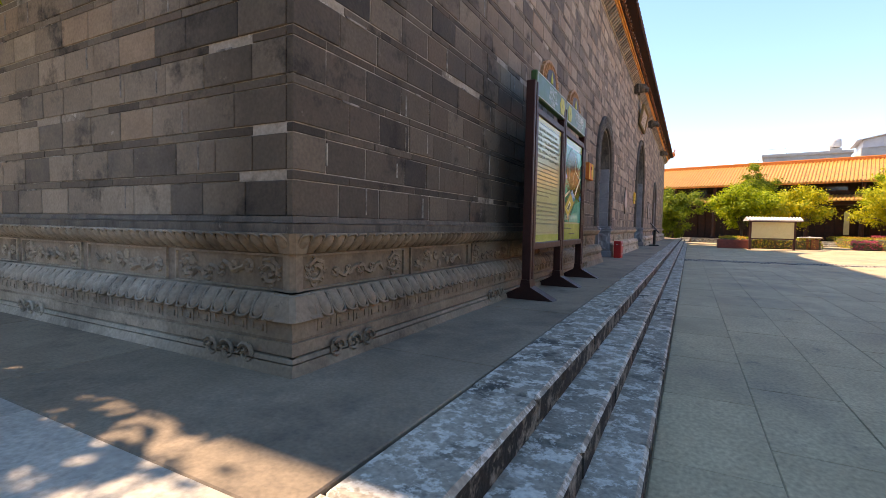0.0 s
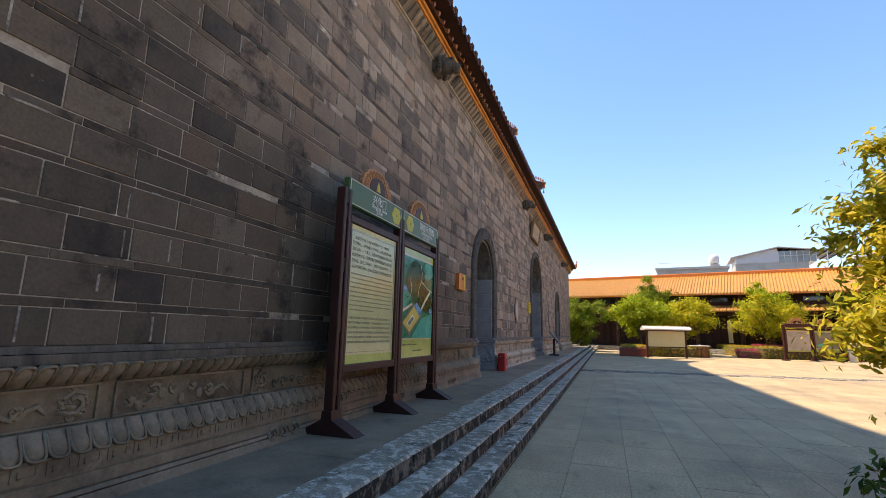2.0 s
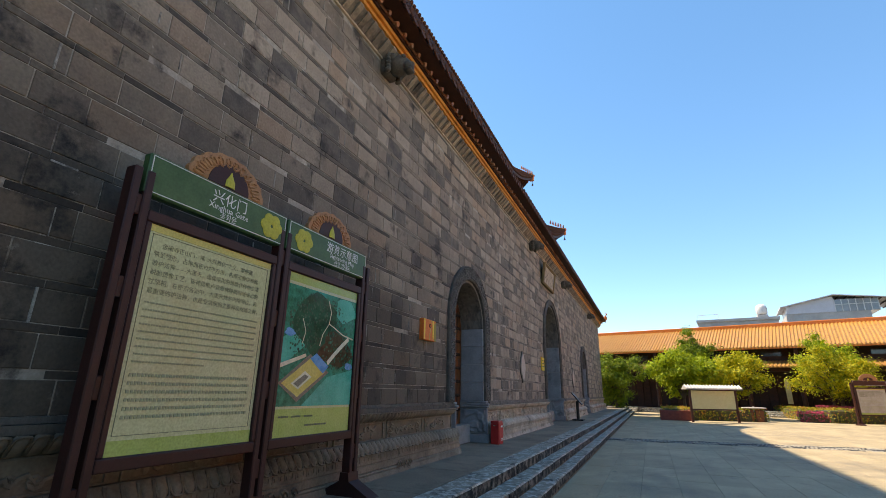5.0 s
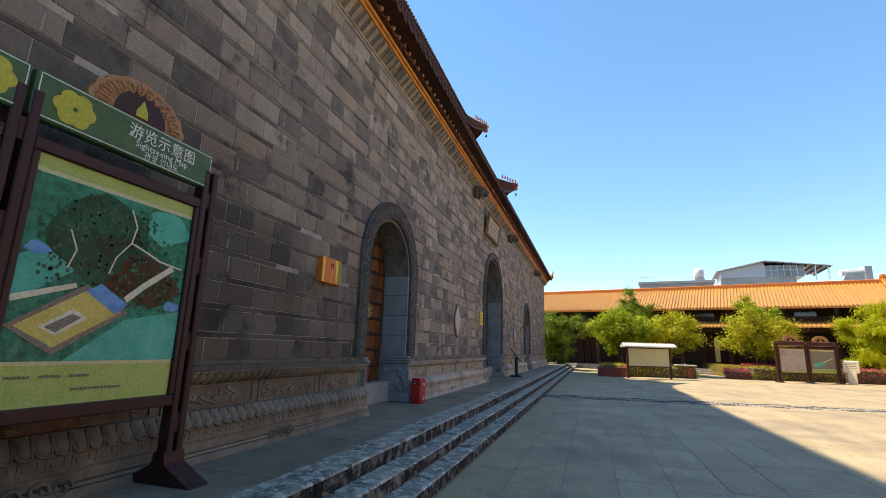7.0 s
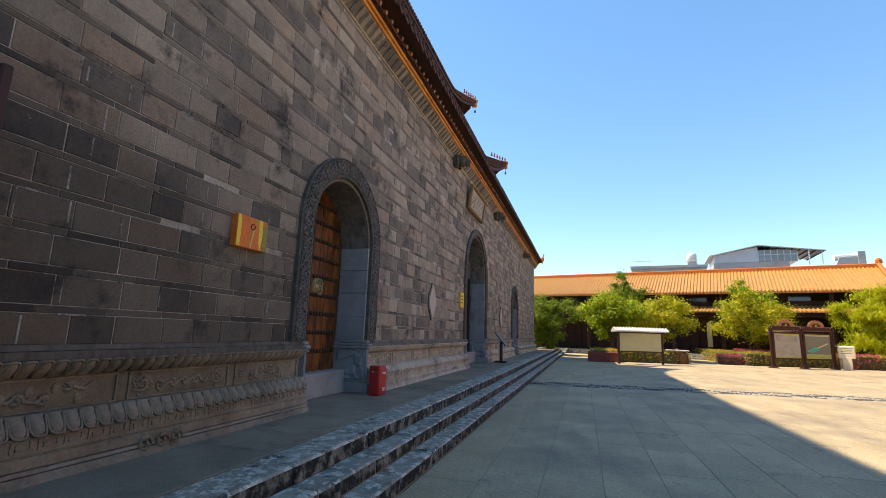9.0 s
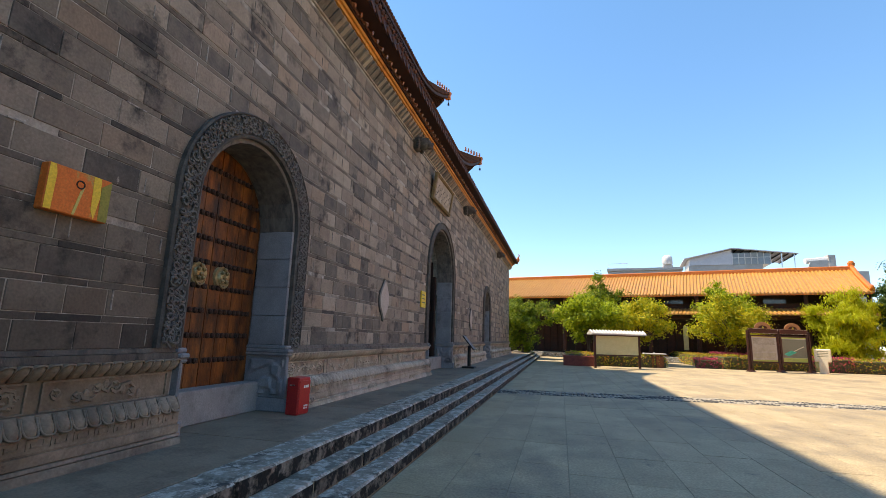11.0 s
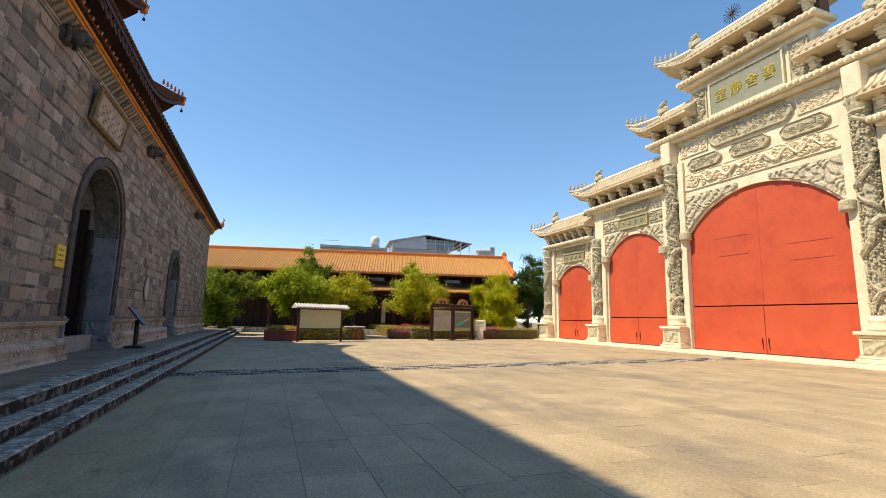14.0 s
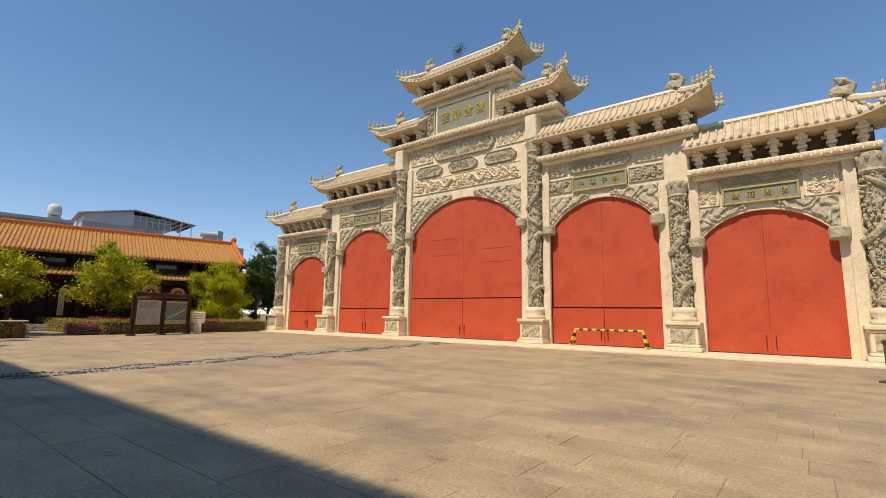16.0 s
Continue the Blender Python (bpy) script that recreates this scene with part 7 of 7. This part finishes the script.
        cr.prism(out, -0.02, 0.02, "x")
        c_ = part("crest", cr, M_OCHRE, h, "scalloped half-round ochre crest")
        for t in range(12):
            a = math.pi * (t + 0.5) / 12
            cv = MB()
            pts = [(0.022, yc + (0.285 + 0.05 * math.cos(b_)) * math.cos(a + 0.09 * math.sin(b_)), 2.56 + 0.74 * (0.285 + 0.05 * math.cos(b_)) * math.sin(a + 0.09 * math.sin(b_))) for b_ in [0.8 * u for u in range(8)]]
            cv.tube(pts, 0.012, 5)
            part("crest_scroll", cv, M_OCHRE, c_)
        dk = MB()
        dk.prism(arc(yc, 2.56, 0.2, 0, math.pi, 16), 0.02, 0.026, "x")
        part("crest_disc", dk, M_FRAMEWOOD, c_)
        bd2 = MB()
        bd2.lathe([(0.06, 0.0), (0.055, 0.05), (0.02, 0.1), (0.005, 0.13)], 8, Matrix.Translation((0.03, yc, 2.57)) @ Matrix.Diagonal((0.15, 0.8, 1, 1)))
        part("crest_bud", bd2, M_EMBLEM, c_)
    return e


sign_pair("information_sign", "tall maroon double sign stand with text panel and green map", pose(0.41, 3.125, ZP))
ang = math.degrees(math.atan2(39.2 - 37.5, 18.2 - 14.4))
sc = Vector((18.2 - 14.4, 39.2 - 37.5)).length / 2.72
sign_pair("information_sign", "weathered maroon double sign stand beside the flower bed", pose(14.4, 37.5, -0.02, 0, 0, ang - 90) @ Matrix.Diagonal((1, sc, 1, 1)), True)

# fire box, painting, yellow notice, leaf plates, slanted stand
e = thing("fire_box", "bright red steel fire extinguisher box standing on the terrace", "extinguisher box", at=(0.31, 11.45, ZP), rz=-4)
mb = MB()
mb.cbox(-0.1, -0.1, 0.0, 0.08, 0.15, 0.46, 0.012)
part("body", mb, M_RED, e)
mb = MB()
mb.cbox(0.08, -0.09, 0.02, 0.09, 0.14, 0.42, 0.004)
part("door", mb, M_RED, e, "red box door")
mb = MB()
rng = random.Random(2)
for z, h, a, b in ((0.33, 0.035, 0.0, 0.12), (0.1, 0.02, 0.02, 0.12), (0.07, 0.02, 0.02, 0.12)):
    bars(mb, a, b, z, h, rng, 0.03, 0.09)
tagged(part("lettering", mb, M_LETTER, e, "white writing"), kind="stuff")
mb = MB()
mb.tube([(-0.03, -0.1, 0.36), (-0.03, -0.13, 0.37), (0.03, -0.13, 0.37), (0.03, -0.1, 0.36)], 0.008, 5)
part("handle", mb, M_STEEL, e)

e = thing("small_painting", "small unframed orange and yellow painting hung on the brick wall", "painting", at=(0.045, 8.465, 2.463))
mb = MB()
mb.cbox(-0.045, -0.245, -0.173, 0.04, 0.245, 0.173, 0.008)
part("canvas", mb, mat("orange_canvas", (0.62, 0.13, 0.015), (0.72, 0.19, 0.03), rough=0.6, scale=5, bump=0.2, stain=(0.5, 0.28, 0.07), stain_scale=5.0, stain_lo=0.56, stain_hi=0.62), e)
M_OLIVE = mat("olive_paint", (0.2, 0.19, 0.03), (0.32, 0.28, 0.05), rough=0.6, scale=9, bump=0.1)
for nm, c, pts in (("yellow_edge", M_YELLOW, [(-0.24, -0.168), (-0.19, -0.168), (-0.185, 0.1), (-0.2, 0.168), (-0.24, 0.168)]),
                   ("yellow_fold", M_YELLOW, [(0.09, 0.168), (0.15, 0.168), (0.16, 0.02), (0.13, -0.168), (0.1, -0.1)]),
                   ("olive_fold", M_OLIVE, [(0.16, 0.1), (0.24, 0.168), (0.24, -0.168), (0.165, -0.168)]),
                   ("pale_streak", M_BANDY, [(-0.04, -0.168), (-0.02, -0.168), (0.03, 0.06), (0.0, 0.02)])):
    mb = MB()
    mb.prism(pts, 0.0395, 0.0425, "x")
    part(nm, mb, c, e)
mb = MB()
mb.tube([(0.042, -0.005 + 0.03 * math.cos(a), 0.07 + 0.03 * math.sin(a)) for a in [0.5 * q for q in range(14)]], 0.006, 5)
part("dark_swirl", mb, M_DARKWOOD, e)
e = thing("yellow_notice", "small bright yellow notice board on the wall beside the main doorway", "notice", at=(0.02, 17.95, 2.45))
mb = MB()
mb.cbox(-0.02, -0.2, -0.22, 0.02, 0.2, 0.22, 0.006)
part("board", mb, M_YELLOW, e)
mb = MB()
rng = random.Random(3)
for z in (0.1, 0.0, -0.1):
    bars(mb, -0.15, 0.15, z, 0.03, rng, 0.05, 0.02)
part("text", mb, M_INK, e, "dark writing")
for y in (15.05, 24.95):
    e = thing("leaf_plaque", "pale pointed leaf-shaped stone plaque on the brick wall", "plaque", "leaf plaques", at=(0.0, y, 2.2))
    mb = MB()
    out = [(0.24 * math.sin(math.pi * t) ** 1.2, -0.42 + 0.84 * t) for t in [q / 14 for q in range(15)]]
    out = out + [(-a, b) for a, b in reversed(out[1:-1])]
    mb.prism(out, 0.0, 0.05, "x")
    part("plate", mb, mat("pale_pink_stone", (0.44, 0.36, 0.3), (0.54, 0.45, 0.38), rough=0.8, bump=0.3), e)
    mb = MB()
    mb.prism([(a * 1.14, b * 1.07) for a, b in out], -0.01, 0.025, "x")
    part("rim", mb, M_ARCHSTONE, e, "dark rim")
e = thing("slanted_sign_stand", "black metal lectern sign with a slanted panel on the terrace", "sign stand", at=(0.55, 22.0, ZP))
mb = MB()
mb.cbox(-0.22, -0.22, 0, 0.22, 0.22, 0.06, 0.02)
part("base", mb, M_BLACK, e)
mb = MB()
mb.tube([(0, 0, 0.05), (0, -0.02, 0.75)], 0.06, 8)
part("post", mb, M_BLACK, e)
mb = MB()
mb.cbox(-0.3, -0.22, -0.02, 0.3, 0.22, 0.02, 0.01, Matrix.Translation((0, -0.05, 0.85)) @ Matrix.Rotation(radians(50), 4, "Y"))
part("panel", mb, M_BLACK, e, "slanted dark panel")
# waste bin and pale standing sign by the boards
e = thing("litter_bin", "brown double litter bin beside the notice board", "litter bin", at=(9.2, 37.6, -0.02))
for q in (-0.27, 0.27):
    mb = MB()
    mb.cbox(q - 0.22, -0.2, 0.0, q + 0.22, 0.2, 0.72, 0.03)
    b = part("bin", mb, M_DOORWOOD, e, "brown bin body")
mb = MB()
mb.cbox(-0.65, -0.28, 0.8, 0.65, 0.28, 0.88, 0.03)
mb.cbox(-0.04, -0.05, 0.0, 0.04, 0.05, 0.95, 0.01)
part("canopy", mb, M_CONC, e, "pale lid")
e = thing("standing_sign", "pale grey standing notice with rounded head", "sign", at=(18.6, 38.6, -0.02), rz=-25)
mb = MB()
mb.cbox(-0.22, -0.06, 0.0, 0.22, 0.06, 0.8, 0.03)
mb.cbox(-0.4, -0.05, 0.7, 0.4, 0.05, 1.45, 0.06)
part("body", mb, M_GSTONE, e)
mb = MB()
for z in (1.0, 1.1, 1.2, 1.3):
    mb.box(-0.25, -0.054, z, 0.25, -0.05, z + 0.03)
part("text", mb, M_INK, e)

# ================= paving, steps and bricks, piece by piece =================
rng = random.Random(77)


def pieces(parent, name, material, specs, near, cham=0.008, side=None):
    """specs: (x0, y0, z0, x1, y1, z1); those in near become objects that share meshes by size, the rest one joined mesh."""
    cache, joined, made = {}, MB(), 0
    for s in specs:
        size = tuple(round(abs(s[i + 3] - s[i]), 3) for i in range(3))
        if near(s) and made < 300:
            if size not in cache:
                cache[size] = MB().cbox(-size[0] / 2, -size[1] / 2, -size[2] / 2, size[0] / 2, size[1] / 2, size[2] / 2, cham).mesh(name, material)
                # every face but the top takes the darker side colour
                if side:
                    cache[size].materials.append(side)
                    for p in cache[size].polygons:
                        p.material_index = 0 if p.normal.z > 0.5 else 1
            o = part(name, cache[size], None, parent)
            o.matrix_basis = Matrix.Translation([(s[i] + s[i + 3]) / 2 for i in range(3)])
            made += 1
        else:
            joined.cbox(*s, cham)
    if joined.v:
        tagged(part("more_" + name + "s", joined, material, parent), kind="stuff")


# kerb and treads
sp_ = []
y = -6.0 + 0.1
ks = []
while y < 46.9:
    L = rng.choice((1.1, 1.3, 1.5))
    ks.append((KERB_IN + 0.004, y, ZP - 0.16, KERB_OUT, y + L - 0.008, ZP + rng.uniform(-0.004, 0.006)))
    y += L
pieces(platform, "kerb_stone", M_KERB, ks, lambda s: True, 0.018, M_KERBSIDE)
ts = []
for xa, xb, zt in ((KERB_OUT - 0.03, TREAD1, 0.30), (TREAD1 - 0.03, TREAD2, 0.15)):
    y = -6.0 + rng.uniform(0, 0.5)
    while y < 46.9:
        L = rng.choice((1.0, 1.25, 1.5))
        ts.append((xa, y, zt - 0.15, xb, y + L - 0.008, zt + rng.uniform(-0.006, 0.006)))
        y += L
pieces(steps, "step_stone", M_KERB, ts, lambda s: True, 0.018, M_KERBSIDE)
ps = []
x = -1.008
while x > -10:
    ps.append((x - 1.6, -1.05, ZP - 0.05, x - 0.008, 0.3, ZP))
    x -= 1.6
y = -1.05
while y < 46:
    L = rng.choice((1.6, 1.9, 2.2))
    ps.append((-1.0, y, ZP - 0.05, KERB_IN, y + L - 0.008, ZP))
    y += L
x = KERB_IN
while x > -9:
    ps.append((x - 1.5 + 0.008, -1.44, ZP - 0.05, x, -1.054, ZP + 0.004))
    x -= 1.5
pieces(platform, "terrace_slab", M_PLAT, [p for p in ps if p[4] != -1.054], lambda s: True, 0.006)
pieces(platform, "edge_slab", M_EDGE, [p for p in ps if p[4] == -1.054] + [(KERB_IN - 0.7 * (i + 1) * 1.5, -5.9, ZP - 0.05, KERB_IN - 0.7 * i * 1.5 - 0.008, -1.446, ZP) for i in range(9)], lambda s: True, 0.008)

# plaza slabs, broken by the pebble band
plaza = tagged(part("pavement", MB().box(TREAD2, -14, -0.019, GX - 2.6, 60, -0.0045), M_JOINT), "plaza of worn buff stone slabs", "pavement", kind="structure")


def strip_y(x):
    return 19.15 + 0.125 * (x - 2.0)


sl_ = []
wx = 0.6
k = int((GX - 2.6 - TREAD2) / wx)
for i in range(k + 1):
    x0 = TREAD2 + 0.006 + i * wx
    y = -14 + rng.uniform(0, 1.2)
    while y < 58:
        L = 1.2
        a, b = y, y + L
        ly, hy = strip_y(x0 + 0.3), strip_y(x0 + 0.3) + 1.05
        zt = rng.uniform(-0.002, 0.002)
        if b > ly and a < hy:
            if ly - a > 0.1:
                sl_.append((x0, a, -0.05, min(x0 + wx - 0.006, GX - 2.6), round(ly - 0.01, 2), zt))
            if b - hy > 0.1:
                sl_.append((x0, round(hy + 0.01, 2), -0.05, min(x0 + wx - 0.006, GX - 2.6), b - 0.006, zt))
        else:
            sl_.append((x0, a, -0.05, min(x0 + wx - 0.006, GX - 2.6), b - 0.006, zt))
        y += L
pieces(plaza, "paving_slab", M_SLAB, sl_, lambda s: s[0] < 8.5 and 4.0 < s[1] < 19.0, 0.004)

# pebble band
pl, pd, edg = MB(), MB(), MB()
x = TREAD2 + 0.04
while x < GX - 2.8:
    for j in range(10):
        yy = strip_y(x) + 0.06 + j * 0.103
        if rng.random() < 0.96:
            w_ = math.sin(x * 4.6 + 2.4 * math.sin(x * 1.3 + j * 0.62)) + 0.5 * math.cos(j * 1.3 + x * 2.1)
            (pd if w_ > 0.15 else pl).ball((x + rng.uniform(-0.015, 0.015), yy + rng.uniform(-0.012, 0.012), -0.006), (0.05, 0.046, 0.026), 6, 4)
    x += 0.108
band = tagged(part("pebble_band", MB().add([(TREAD2, strip_y(TREAD2), -0.008), (GX - 2.7, strip_y(GX - 2.7), -0.008), (GX - 2.7, strip_y(GX - 2.7) + 1.05, -0.008), (TREAD2, strip_y(TREAD2) + 1.05, -0.008)], [(0, 1, 2, 3)]), M_JOINT),
              "band of black and pale pebble mosaic across the plaza", "pebble band", kind="structure")
tagged(part("pale_pebbles", pl, M_PEBBLE_L, band), kind="stuff")
tagged(part("black_pebbles", pd, M_PEBBLE_D, band), kind="stuff")

# wall bricks
H = 0.2700
nrow = 19


def brick_rows(u0, u1, cut=True):
    out = []
    lens = (0.34, 0.40, 0.44, 0.5)
    for r_ in range(nrow):
        z0 = 1.302 + r_ * H
        z1 = min(z0 + H - 0.064, WTOP - 0.002)
        zm = (z0 + z1) / 2
        holes = []
        if cut:
            for cy, r, sp, fr in ARCHES:
                ro = r + fr * 0.6
                if zm < sp:
                    holes.append((cy - ro, cy + ro))
                elif zm - sp < ro:
                    hw = math.sqrt(ro * ro - (zm - sp) ** 2)
                    holes.append((cy - hw, cy + hw))
        spans, a = [], u0
        for h0, h1 in holes:
            spans.append((a, h0))
            a = h1
        spans.append((a, u1))
        for a, b in spans:
            q = a
            first = True
            while q < b - 0.02:
                L = rng.choice(lens) if not (first and r_ % 2) else 0.28
                first = False
                e_ = min(q + L, b)
                if b - e_ < 0.15:
                    e_ = b
                out.append((q, e_, z0, z1))
                q = e_
    return out


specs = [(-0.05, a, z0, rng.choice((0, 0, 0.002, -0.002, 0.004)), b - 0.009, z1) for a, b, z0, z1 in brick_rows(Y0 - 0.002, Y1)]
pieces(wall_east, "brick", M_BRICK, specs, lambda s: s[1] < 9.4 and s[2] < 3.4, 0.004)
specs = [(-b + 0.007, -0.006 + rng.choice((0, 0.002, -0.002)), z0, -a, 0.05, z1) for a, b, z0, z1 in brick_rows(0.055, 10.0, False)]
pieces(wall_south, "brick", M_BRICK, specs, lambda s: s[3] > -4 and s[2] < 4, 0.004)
# thin courses between the tall ones
for wall, south in ((wall_east, False), (wall_south, True)):
    thin = MB()
    for a, b, z0, z1 in brick_rows(0.055 if south else Y0 - 0.002, 10.0 if south else Y1, not south):
        za = z1 + 0.006
        zb = min(za + 0.051, WTOP - 0.004)
        if zb - za < 0.02 or rng.random() < 0.08:
            continue
        q = rng.choice((0, -0.002, -0.003, 0.002))
        if south:
            thin.cbox(-b + 0.004, -0.004 - q, za, -a, 0.05, zb, 0.004)
        else:
            thin.cbox(-0.05, a, za, q, b - 0.004, zb, 0.004)
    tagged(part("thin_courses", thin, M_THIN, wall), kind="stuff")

# lime mortar left in the joints
for wall, south in ((wall_east, False), (wall_south, True)):
    lime = MB()
    for a, b, z0, z1 in brick_rows(0.055 if south else Y0 - 0.002, 10.0 if south else 24.0, not south):
        if rng.random() < 0.28:
            w = rng.uniform(0.007, 0.016)
            za, zb = z0 - rng.uniform(-0.05, 0.01), z1 + rng.uniform(-0.06, 0.01)
            if zb > za + 0.03:
                if south:
                    lime.cbox(-b - w / 2, -0.011, za, -b + w / 2, 0.03, zb, 0.002)
                else:
                    lime.cbox(-0.03, b - w / 2, za, 0.0065, b + w / 2, zb, 0.002)
        if rng.random() < 0.1:
            u0 = rng.uniform(a, (a + b) / 2)
            u1 = u0 + rng.uniform(0.06, 0.22)
            if u1 < b:
                if south:
                    lime.cbox(-u1, -0.011, z1 - 0.006, -u0, 0.03, z1 + 0.008, 0.002)
                else:
                    lime.cbox(-0.03, u0, z1 - 0.006, 0.0065, u1, z1 + 0.008, 0.002)
    tagged(part("mortar_remains", lime, M_LIME, wall, "pale lime mortar left in the joints"), kind="stuff")

# unseen plain wall added behind the path, closing the place and blocking low sky
mb = MB()
mb.box(-16, -12.4, -0.02, 40, -12.0, 6.5)
structure("wall_precinct", mb, M_BRICK, "unseen plain brick wall, added behind the entrance to block sky", "wall")
